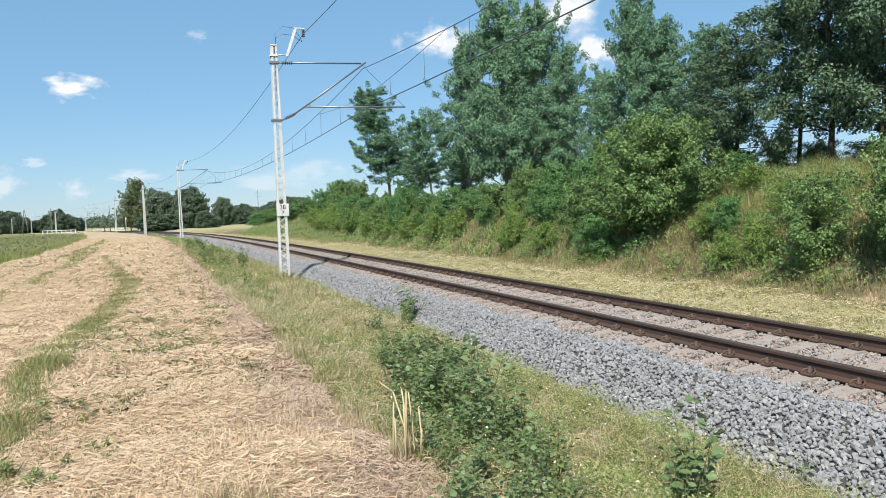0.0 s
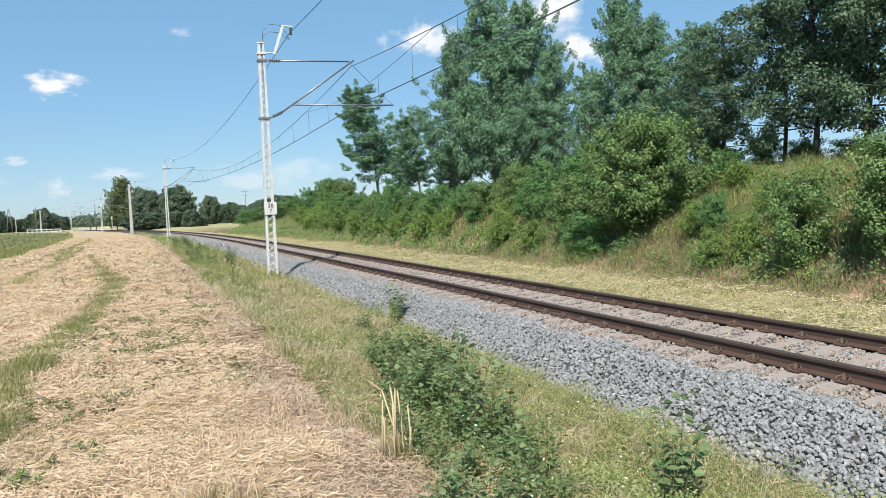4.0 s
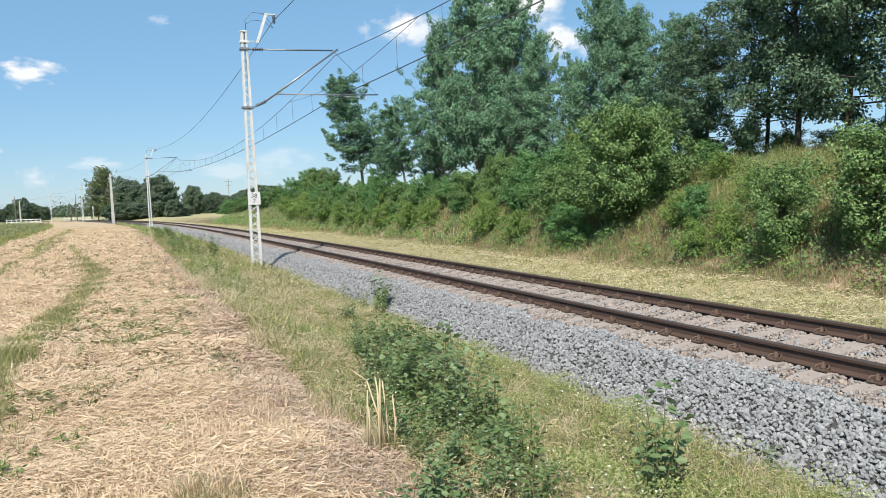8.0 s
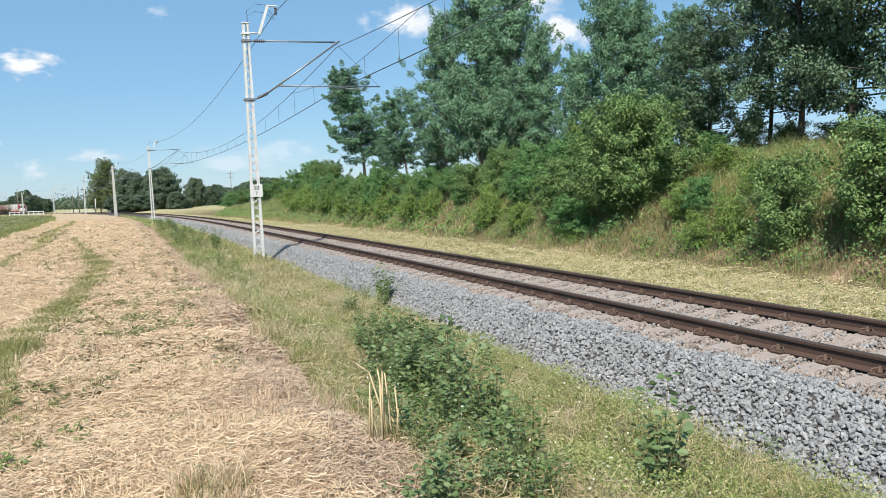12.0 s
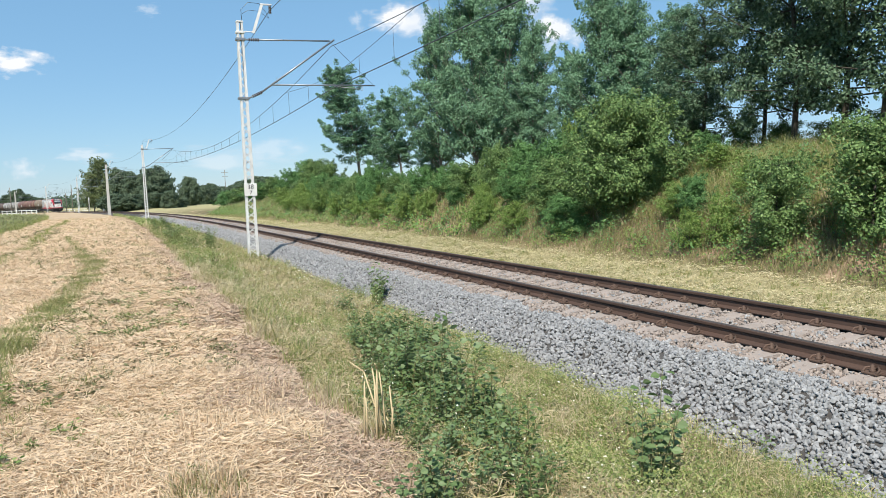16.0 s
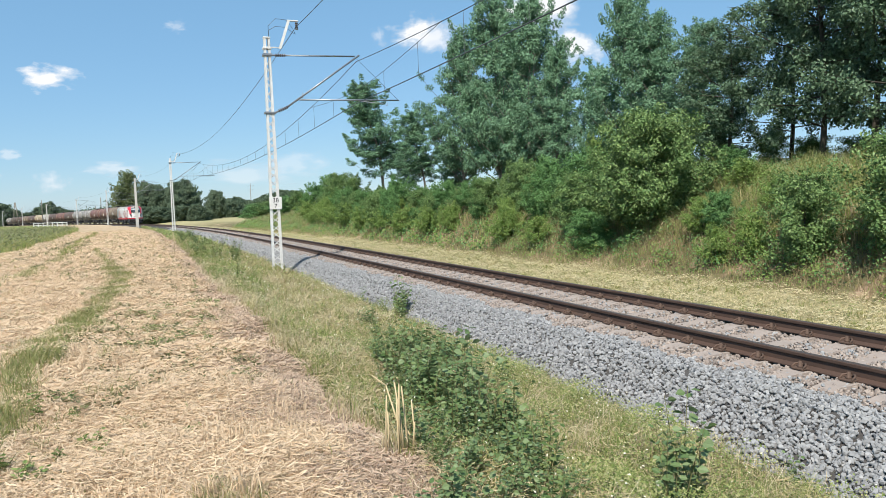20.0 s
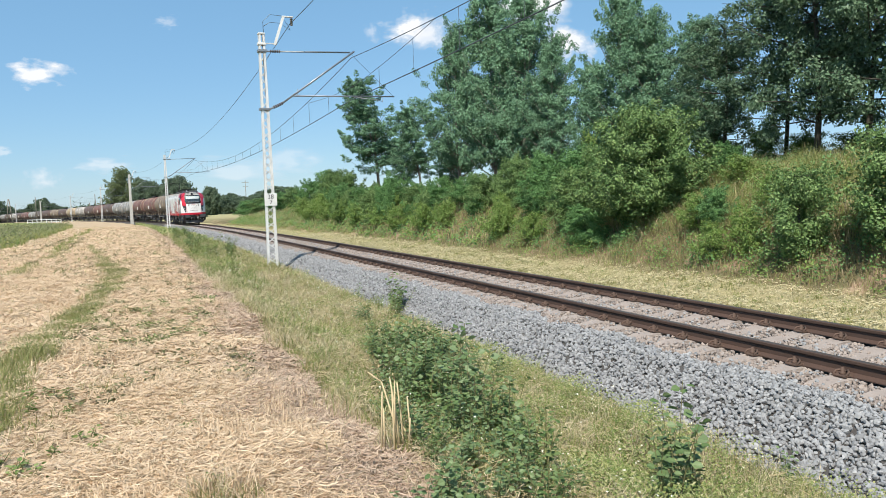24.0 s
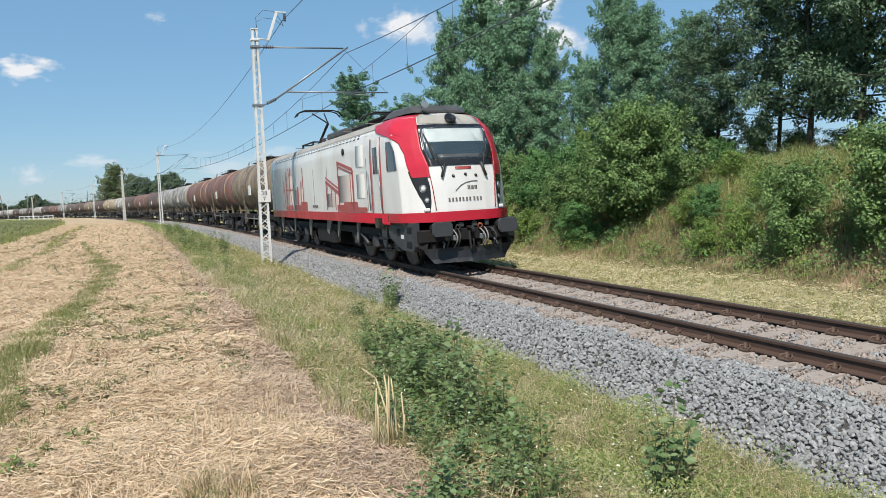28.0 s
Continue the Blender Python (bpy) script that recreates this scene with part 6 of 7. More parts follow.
def matted():
    """Flattened dry grass lying through the verge."""
    r = np.random.default_rng(33)
    vs, fs, o = [], [], 0
    for s0, s1, dens, ln, w in ((9, 18, 1300, 0.16, 0.005), (18, 32, 300, 0.2, 0.007), (32, 70, 160, 0.3, 0.014)):
        s, lat = spread(s0, s1, -5.95, -2.75, dens, r)
        p = on_ground(s, lat)
        k = in_view(p, 2, 90, 0.05) & ((lat < -4.7) | (s > 19) | (r.uniform(size=len(s)) < 0.3))
        v, f = strands(p[k], ln, w, r, 0.17)
        vs.append(v), fs.append(f + o)
        o += len(v)
    stuff("matted_grass", np.concatenate(vs), np.concatenate(fs), M_DRY, "dry matted grass lying in the verge", "grass")


matted()
edge = lambda s, lat, r: lat > -6.02 + 0.4 * (patchy(s, lat, 1.9, 2) - 0.5)
VERGE = [(9, 18, -6.6, -2.75, 1.0, 1.0, 0.8), (18, 30, -6.6, -2.6, 0.5, 1.0, 1.1), (30, 60, -6.6, -2.6, 0.32, 1.35, 1.6), (60, 115, -6.6, -2.6, 0.06, 1.1, 3.6)]
blade_field("verge_grass", "green and yellowing long grass of the verge", M_GRASS, [(a, b, c, d, e * 700, 0.24 * h, w) for a, b, c, d, e, h, w in VERGE], 21, lambda s, lat, r: edge(s, lat, r) & (patchy(s, lat, 0.9, 5) > r.uniform(0.1, 0.6, len(s)) + 0.3 * ((s > 17.5) & (s < 31) & (lat < -3.4))), round_about=True)
blade_field("dry_verge_grass", "dry straw-coloured long grass of the verge", M_DRY, [(a, b, c, d, e * 620, 0.26 * h, w) for a, b, c, d, e, h, w in VERGE], 22, lambda s, lat, r: edge(s, lat, r) & ((patchy(s, lat, 0.9, 5) < r.uniform(0.15, 0.75, len(s))) | (np.abs(s - 24) < 6.5) & (lat < -3.3)))
blade_field("mown_grass", "mown yellow-green grass strip beside the track", M_MOWN, [(9, 40, 1.9, 5.3, 380, 0.12, 1.0), (40, 120, 1.9, 5.5, 80, 0.14, 2.6)], 23, width=0.01)
blade_field("bank_grass", "tall dry and green grass on the bank", M_DRY, [(9, 36, 5.0, 12, 60, 0.6, 1.2), (36, 110, 5.0, 11, 34, 0.65, 2.4)], 24, lambda s, lat, r: patchy(s, lat, 0.7, 3) > r.uniform(0.1, 0.7, len(s)), 0.011)
blade_field("brown_bank_grass", "tall reddish-brown dry grass at the foot of the bank", M_BROWNGRASS, [(9, 36, 4.95, 7.8, 420, 0.5, 0.9), (36, 100, 4.95, 7.4, 60, 0.55, 2.0)], 29, lambda s, lat, r: patchy(s, lat, 0.8, 11) > r.uniform(-0.1, 0.6, len(s)), 0.011)
blade_field("bank_green_grass", "green grass and herbs on the bank", M_GRASS, [(9, 32, 6.6, 12, 260, 0.6, 1.2), (9, 36, 4.9, 12, 120, 0.45, 1.2), (36, 110, 4.9, 11, 40, 0.5, 2.4)], 25, None, 0.012)
blade_field("field_sprouts", "green weeds sprouting along an old wheel track", M_TRACKGREEN, [(11, 24, -9.7, -7.6, 3600, 0.16, 1.1), (24, 34, -9.7, -7.6, 2200, 0.15, 1.2), (34, 50, -10.6, -7.8, 260, 0.16, 2.2)], 26,
            lambda s, lat, r: np.abs(lat - np.interp(s, (12, 18, 20.4, 21.6, 23.5, 27, 30, 32.6, 38, 47), (-8.65, -8.82, -8.72, -8.6, -8.38, -8.3, -8.32, -8.55, -9.05, -9.9))) < np.interp(s, (12, 16.5, 18, 24, 28, 34, 42), (0.16, 0.2, 0.34, 0.3, 0.33, 0.34, 0.2)) * (0.5 + 0.8 * patchy(s, lat, 1.3, 9)) * r.uniform(0.1, 1.25, len(s)))
blade_field("swath_weeds", "brownish-green weeds along an old swath in the stubble", M_GRASS, [(26, 45, -11.9, -10.2, 420, 0.15, 2.0), (45, 90, -12.6, -10.6, 110, 0.22, 4.0)], 30,
            lambda s, lat, r: np.abs(lat - np.interp(s, (26, 32, 36, 40, 51, 66, 80), (-11.3, -11.1, -10.95, -10.9, -11.4, -11.8, -11.5))) < 0.45 * patchy(s, lat, 0.9, 12) * r.uniform(0.2, 1.2, len(s)))
blade_field("furrow_weeds", "brown weeds along furrows in the stubble", M_SPECK, [(32, 64, -13.4, -9.6, 260, 0.13, 2.6)], 65,
            lambda s, lat, r: np.minimum(np.abs(lat + 10.9 + 0.004 * (s - 45) ** 2 * 0.2), np.abs(lat + 12.3 - 0.02 * (s - 45))) < 0.32 * patchy(s, lat, 1.1, 13) * r.uniform(0.2, 1.3, len(s)))
blade_field("weed_crop", "tall dull green weeds at the far side of the field", M_GRASS, [(44, 120, -40, -13.6, 40, 0.5, 4.0)], 27, lambda s, lat, r: lat < -13.9 + 0.8 * (patchy(s, lat, 0.6, 6) - 0.5) - 0.4 * np.clip(50 - s, 0, 9))


def herbs(name, label, mat, areas, seed, keep=None):
    """Small leaves of low herbs at many heights over the ground."""
    r = np.random.default_rng(seed)
    vs, fs, o = [], [], 0
    for s0, s1, l0, l1, dens, h, leaf in areas:
        s, lat = spread(s0, s1, l0, l1, dens, r)
        k = patchy(s, lat, 1.6, seed) > r.uniform(0.15, 0.75, len(s))
        if keep:
            k &= keep(s, lat, r)
        s, lat = s[k], lat[k]
        p = on_ground(s, lat)
        q = in_view(p, 1.5, 200, 0.08)
        s, lat, p = s[q], lat[q], p[q]
        p[:, 2] += h * r.uniform(0.1, 1.0, len(p)) * (0.4 + patchy(s, lat, 2.3, seed + 1))
        v, f = leaf_cards(p, np.tile([0, -0.3, 1.0], (len(p), 1)), leaf, r)
        vs.append(v), fs.append(f + o)
        o += len(v)
    return stuff(name, np.concatenate(vs), np.concatenate(fs), mat, label, "herbs")



def tufts(name, label, mat, n, s0, s1, l0, l1, h, seed, width=0.008, count=34, across=0.11):
    """Grass standing in separate tufts."""
    r = np.random.default_rng(seed)
    s, lat = r.uniform(s0, s1, n), r.uniform(l0, l1, n)
    k = np.repeat(np.arange(n), count)
    a, d = r.uniform(0, 6.28, len(k)), across * r.uniform(0, 1, len(k)) ** 0.7
    p = on_ground(s, lat, -0.02)[k]
    p[:, 0] += np.cos(a) * d
    p[:, 1] += np.sin(a) * d
    q = in_view(p, 1.5, 90, 0.08)
    v, f = blades(p[q], (h * r.uniform(0.55, 1.25, n)[k])[q], width, r, 0.5, 0.7)
    stuff(name, v, f, mat, label, "grass")


tufts("dry_tufts", "pale dry grass tufts in the verge", M_PALEDRY, 560, 16.5, 33, -6.0, -2.8, 0.27, 51, 0.007)
tufts("near_dry_tufts", "thin dry grass tufts among the herbs", M_PALEDRY, 260, 11.3, 16.5, -4.9, -3.0, 0.26, 59, 0.005, 24, 0.1)
tufts("clump_dry_grass", "pale dry grass standing among the weeds", M_PALEDRY, 30, 15.2, 17.2, -4.7, -3.9, 0.45, 60, 0.005, 34, 0.1)
tufts("near_green_tufts", "fresh green grass tufts among the herbs", M_GREENBLADE, 260, 11.5, 18.5, -4.9, -2.8, 0.22, 61, 0.005, 26, 0.1)
tufts("edge_grass", "lush green grass along the field edge", M_GREENBLADE, 190, 12.5, 27, -5.85, -5.1, 0.27, 62, 0.006, 30, 0.13)
tufts("edge_dry_grass", "pale dry grass fringing the stubble", M_PALEDRY, 260, 12.5, 34, -6.2, -5.6, 0.2, 64, 0.006, 26, 0.13)
tufts("mid_edge_grass", "lush green grass along the field edge", M_GREENBLADE, 300, 27, 48, -6.0, -4.6, 0.34, 63, 0.012, 26, 0.18)
tufts("green_tufts", "dull green grass tufts in the verge", M_GRASS, 620, 15.5, 33, -6.0, -2.7, 0.24, 52, 0.009)
tufts("stubble_weeds", "small dark weeds scattered in the stubble", M_SPECK, 520, 15.5, 34, -8.3, -6.3, 0.11, 54, 0.014, 12, 0.05)
tufts("far_stubble_weeds", "small dark weeds scattered in the stubble", M_SPECK, 420, 30, 75, -13, -6.4, 0.14, 55, 0.03, 10, 0.09)
tufts("standing_stubble", "tuft of uncut yellow-green stubble", M_STRAW, 16, 12.75, 13.15, -7.45, -6.95, 0.24, 56, 0.007, 26, 0.09)
tufts("stubble_regrowth", "green regrowth in a tuft of uncut stubble", M_TRACKGREEN, 9, 12.8, 13.1, -7.4, -7.0, 0.2, 57, 0.007, 22, 0.09)
tufts("stubble_clumps", "uncut pale green stubble clumps in the field", M_TRACKGREEN, 26, 14.2, 18.5, -8.5, -7.6, 0.14, 58, 0.008, 20, 0.08)
tufts("strip_tufts", "green tufts left in the mown strip", M_GRASS, 520, 10, 50, 2.2, 5.2, 0.15, 53, 0.01)
herbs("low_herbs", "low yellow-green leafy herbs among the grass", M_HERB, [(9, 19, -5.0, -2.75, 4600, 0.3, 0.02), (9, 18, -5.9, -5.0, 1200, 0.2, 0.02), (18, 30, -5.6, -2.6, 420, 0.22, 0.034), (30, 60, -6.0, -2.6, 70, 0.35, 0.06), (60, 115, -6.2, -2.6, 40, 0.4, 0.14)], 41)
herbs("verge_flowers", "tiny white flower heads in the verge", M_FLOWER, [(12, 26, -5.6, -2.9, 46, 0.42, 0.02), (26, 45, -5.6, -2.8, 12, 0.42, 0.04)], 48)
herbs("bank_herbs", "leafy herbs and brambles on the bank", M_LEAF_BUSH, [(10, 36, 5.4, 11, 330, 0.5, 0.06), (36, 110, 5.3, 10, 60, 0.5, 0.12)], 43)
herbs("bank_foot_herbs", "yellow-green leafy herbs along the foot of the bank", M_LEAF_LIGHT, [(10, 36, 5.1, 9.5, 300, 0.5, 0.055), (36, 110, 5.1, 7.5, 80, 0.5, 0.11)], 47)
herbs("field_edge_herbs", "dull green bushy herbs beyond the stubble", M_CROP, [(44, 120, -40, -14.0, 34, 0.7, 0.14)], 44, lambda s, lat, r: lat < -14.0 - 0.4 * np.clip(50 - s, 0, 9))
herbs("strip_herbs", "small green herbs in the mown strip", M_HERB, [(9, 40, 2.2, 5.3, 55, 0.1, 0.05), (40, 110, 2.2, 5.3, 20, 0.1, 0.09)], 45)


blade_field("field_tufts", "scattered dull green and brown tufts in the stubble", M_GRASS, [(12, 30, -16, -6.4, 90, 0.12, 1.2), (30, 100, -14, -6.4, 26, 0.2, 3.2)], 28,
            lambda s, lat, r: patchy(s, lat * 2.2, 0.9, 2) > 0.74 + r.uniform(-0.1, 0.16, len(s)))


# sprouts standing singly in the stubble
def leafy(seed, height, n_stems, leaf, n_leaf, round_leaf=False, splay=0.35, bare=0.15, mat=M_LEAF_WEED):
    """Stems and leaves of one weed."""
    r = np.random.default_rng(seed)
    stems = Build()
    C, N, U = [], [], []
    for k in range(n_stems):
        a = r.uniform(0, 2 * np.pi)
        tilt = r.uniform(0.05, splay)
        h = height * r.uniform(0.65, 1.05)
        root_ = np.array([r.normal(0, 0.03), r.normal(0, 0.03), -0.03])
        tip = root_ + np.array([np.cos(a) * tilt * h, np.sin(a) * tilt * h, h])
        mid = (root_ + tip) / 2 + np.array([0, 0, 0.06 * h])
        stems.tube([root_, mid, tip], [0.006 * height ** 0.5 + 0.002, 0.004, 0.002], 5, False)
        for i in range(n_leaf):
            u = bare + (1 - bare) * (i + r.uniform(0, 1)) / n_leaf
            q = (1 - u) ** 2 * root_ + 2 * u * (1 - u) * mid + u * u * tip
            b = i * 2.4 + r.uniform(-0.4, 0.4)
            out = np.array([np.cos(b), np.sin(b), r.uniform(-0.1, 0.45)])
            ln = leaf * r.uniform(0.6, 1.15) * (1.05 - 0.45 * u)
            C.append(q + out * ln * 0.75), U.append(unit(out)), N.append(ln)
    C, U, ln = np.array(C), np.array(U), np.array(N)[:, None]
    up = unit(np.array([0, 0, 1.0]) + 0.5 * r.normal(size=C.shape))
    w = unit(np.cross(up, U))
    nn = np.cross(U, w)
    wd = 0.48 if round_leaf else 0.3
    v = np.stack([C - U * ln * 0.5, C - U * ln * 0.12 + w * ln * wd + nn * ln * 0.07, C + U * ln * 0.28 + w * ln * wd * 0.7 + nn * ln * 0.06, C + U * ln * 0.58 - nn * ln * 0.08, C + U * ln * 0.28 - w * ln * wd * 0.7 + nn * ln * 0.06, C - U * ln * 0.12 - w * ln * wd + nn * ln * 0.07], 1).reshape(-1, 3)
    i = np.arange(len(C))[:, None] * 6
    f = np.concatenate([i + [0, 1, 2, 3], i + [0, 3, 4, 5]], 0)
    return stems.mesh("stem", M_TWIG), raw_mesh("foliage", v, f, mat)


def weed(name, meshes, s, lat, turn, size, label, group):
    root = thing(name, at_line(s, lat, float(ground_z(s, lat)), turn) @ Matrix.Diagonal((size, size, size, 1)), label, "plant", group)
    tagged(part("stem", meshes[0], None, root), kind="stuff")
    part("foliage", meshes[1], None, root)
    return root


NETTLE = [leafy(100 + i, 0.74, 8, 0.092, 24, i % 2 == 0, 0.62, 0.02, M_LEAF_WEED if i % 2 else M_LEAF_SHOOT) for i in range(4)]
FRESH = [leafy(110 + i, 0.72, 9, 0.075, 26, False, 0.7, 0.02, M_LEAF_GREEN) for i in range(3)]
SAPLING = [leafy(120 + i, 1.0, 4, 0.115, 17, True, 0.28, 0.08, M_LEAF_SHOOT) for i in range(2)]
SPROUT = [leafy(140 + i, 0.2, 5, 0.075, 7, False, 0.6, 0.1, M_LEAF_GREEN) for i in range(3)]
SPECKS = [leafy(146 + i, 0.18, 4, 0.06, 6, False, 0.45, 0.1, M_SPECK) for i in range(3)]
rw = random.Random(5)
for i in range(84):
    s = 12.1 + 6.0 * i / 84
    lat = -5.5 + (s - 13.0) * 0.25 + (-0.5 + (i * 0.618) % 1.0) + rw.uniform(-0.1, 0.1)
    if 15.0 < s < 16.6 and -4.75 < lat < -4.3:
        continue
    weed("weed", NETTLE[i % 4], s, lat, rw.uniform(0, 360), rw.uniform(0.42, 1.0) * (0.98 if lat > -5.4 else 0.65), "dark green leafy weed growing in the verge", "weeds in the verge")
for i in range(16):
    weed("weed", (FRESH + NETTLE)[i % 7], 16.5 + 5.0 * rw.random(), -4.4 + 1.5 * rw.random(), rw.uniform(0, 360), rw.uniform(0.35, 0.7), "green leafy weed among long grass", "weeds in the verge")
for s, lat, size in ((12.75, -4.1, 0.95), (12.85, -3.9, 0.8), (12.65, -4.25, 0.75), (12.85, -2.85, 0.4), (14.6, -5.0, 0.9), (14.9, -4.7, 0.95), (15.6, -4.5, 0.9), (16.6, -4.4, 0.8), (13.6, -5.3, 0.6), (14.2, -5.1, 0.75), (14.0, -4.8, 0.7), (15.2, -4.9, 0.85), (15.0, -5.3, 0.7), (16.0, -4.9, 0.8), (16.4, -5.0, 0.65), (17.2, -4.6, 0.8), (17.8, -4.4, 0.7), (13.2, -5.1, 0.55), (12.9, -5.4, 0.5), (17.0, -4.1, 0.6)):
    weed("sapling", SAPLING[int(size * 10) % 2], s, lat, rw.uniform(0, 360), size, "young poplar shoot with round leaves", "poplar shoots in the verge")
for s, lat, size in ((23.5, -2.5, 0.95), (23.8, -2.3, 0.8), (23.2, -2.65, 0.75), (22.4, -2.9, 0.6), (25.5, -2.8, 0.5)):
    weed("sapling", SAPLING[int(size * 10) % 2], s, lat, rw.uniform(0, 360), size, "young poplar shoot at the edge of the ballast", "poplar shoots in the verge")
for s, lat, size in ((22.9, -2.75, 0.75), (23.3, -2.5, 0.9), (23.7, -2.55, 0.85), (24.0, -2.75, 0.6), (23.4, -2.9, 0.7), (22.4, -3.0, 0.6)):
    weed("weed", FRESH[int(size * 20) % 3], s, lat, rw.uniform(0, 360), size, "green leafy weed at the edge of the ballast", "weeds in the verge")
for i in range(90):
    s, lat = 28 + 55 * rw.random() ** 1.4, -5.9 + 2.3 * rw.random()
    if 29 < s < 37.5:
        continue
    weed("weed", (NETTLE + FRESH + FRESH)[i % 10], s, lat, rw.uniform(0, 360), rw.choice((0.55, 0.7, 0.9, 1.1, 1.5)) * rw.uniform(0.85, 1.15), "green bushy weed in the verge", "weeds in the verge")
for i in range(270):
    if i < 150:
        s, lat = 18.6 + 4.2 * rw.random(), -8.7 + 2.4 * rw.random()
    elif i < 160:
        s, lat = rw.choice(((14.4, -8.4), (14.0, -8.2), (16.5, -8.9), (15.8, -8.8), (17.3, -9.0)))
        s, lat = s + rw.gauss(0, 0.22), lat + rw.gauss(0, 0.16)
    else:
        s, lat = 13 + 32 * rw.random(), -12.5 + 6 * rw.random()
    weed("sprout", SPROUT[i % 3], s, lat, rw.uniform(0, 360), rw.uniform(0.4, 1.0) * (1.0 if 150 <= i < 160 else 0.85), "small green sprout in the stubble", "sprouts in the stubble")



def scattered(name, meshes, places, label, category):
    """Many small plants, too many to count, in one mesh."""
    vs, fs, o = [], [], 0
    for k, (s, lat, turn, size) in enumerate(places):
        me = meshes[k % len(meshes)]
        v = np.empty(len(me.vertices) * 3, np.float32)
        me.vertices.foreach_get("co", v)
        f = np.empty(len(me.loops), np.int32)
        me.loops.foreach_get("vertex_index", f)
        m = np.array(at_line(s, lat, float(ground_z(s, lat)), turn))
        vs.append((v.reshape(-1, 3) * size) @ m[:3, :3].T + m[:3, 3]), fs.append(f.reshape(-1, 4) + o)
        o += len(me.vertices)
    stuff(name, np.concatenate(vs), np.concatenate(fs), meshes[0].materials[0], label, category)


olive = []
for i in range(330):
    s = 15.5 + 28.0 * rw.random() ** 1.2
    olive.append((s, -6.5 - (2.1 + 0.16 * max(0, s - 24)) * rw.random(), rw.uniform(0, 360), rw.uniform(0.45, 1.15)))
scattered("olive_weeds", [q[1] for q in SPECKS], olive, "small dull olive weeds standing in the stubble", "weeds")
for s, lat, size in ((16.0, -8.55, 1.5), (16.1, -8.4, 1.3), (16.0, -8.25, 1.2), (15.55, -8.2, 1.0), (15.7, -8.5, 1.3), (14.45, -7.3, 0.9), (14.05, -8.25, 1.3), (14.1, -8.38, 1.2), (13.2, -7.2, 1.0), (13.22, -7.3, 0.8), (18.95, -7.95, 1.2), (18.6, -7.65, 1.1), (18.7, -7.55, 0.9)):
    weed("sprout", SPROUT[int(s * 20) % 3], s, lat, rw.uniform(0, 360), 0.55 * size, "leafy green weed in the stubble", "sprouts in the stubble")

# broken straw stalks and a reed stake at the field's edge
for k, (dx, dy, h, lx, ly) in enumerate(((0.0, 0.0, 0.56, -0.06, 0.0), (0.05, 0.03, 0.52, -0.03, 0.02), (-0.05, 0.02, 0.58, -0.1, 0.0), (0.1, -0.04, 0.42, 0.03, 0.0), (-0.14, 0.05, 0.36, 0.0, 0.05), (-0.08, -0.03, 0.48, -0.02, -0.03), (0.07, -0.02, 0.3, 0.1, 0.04), (-0.2, 0.0, 0.5, 0.08, -0.02), (0.03, 0.06, 0.5, -0.14, 0.03), (0.16, 0.02, 0.24, -0.1, 0.02))):
    z = float(ground_z(13.38, -5.95))
    m = at_line(13.38, -5.95, z) @ pose(dx * 0.7, dy, 0, 0, 0, 40 * k)
    b = Build().tube([(0, 0, -0.04), (lx * 0.4, ly * 0.4, h * 0.5), (lx, ly, h)], [0.008, 0.0068, 0.005], 6)
    if k in (2, 8):
        b.tube([(lx, ly, h), (lx - 0.12, ly + 0.03, h + 0.06)], [0.006, 0.004], 6)
    tagged(part("dry_stalk", b, M_STEM, None, m=m), "broken pale dry stalk at the field edge", "stalk", "stalks at the field edge")
tagged(part("reed_stake", Build().tube([(0, 0, -0.05), (0.01, 0, 0.5), (-0.01, 0.01, 0.95)], [0.014, 0.012, 0.01], 6), M_STEM, None, m=at_line(40, -6.6, float(ground_z(40, -6.6)))), "thin dry stake at the field edge", "stake")


# ---- crushed stone ----
BED_L = (-2.85, -1.72, -0.9, 0.0, 0.9, 1.42, 2.3)
BED_Z = (-0.72, -0.23, -0.215, -0.24, -0.215, -0.25, -0.68)


def ball():
    """Twelve corners and twenty faces of an icosahedron."""
    g = (1 + 5 ** 0.5) / 2
    v = np.array([(-1, g, 0), (1, g, 0), (-1, -g, 0), (1, -g, 0), (0, -1, g), (0, 1, g), (0, -1, -g), (0, 1, -g), (g, 0, -1), (g, 0, 1), (-g, 0, -1), (-g, 0, 1)]) / (1 + g * g) ** 0.5
    d = np.linalg.norm(v[:, None] - v[None], axis=2)
    f = []
    for q in itertools.combinations(range(12), 3):
        if max(d[q[0], q[1]], d[q[1], q[2]], d[q[0], q[2]]) < 1.1:
            n = np.cross(v[q[1]] - v[q[0]], v[q[2]] - v[q[0]])
            f.append(q if n @ v[q[0]] > 0 else q[::-1])
    return v, np.array(f)


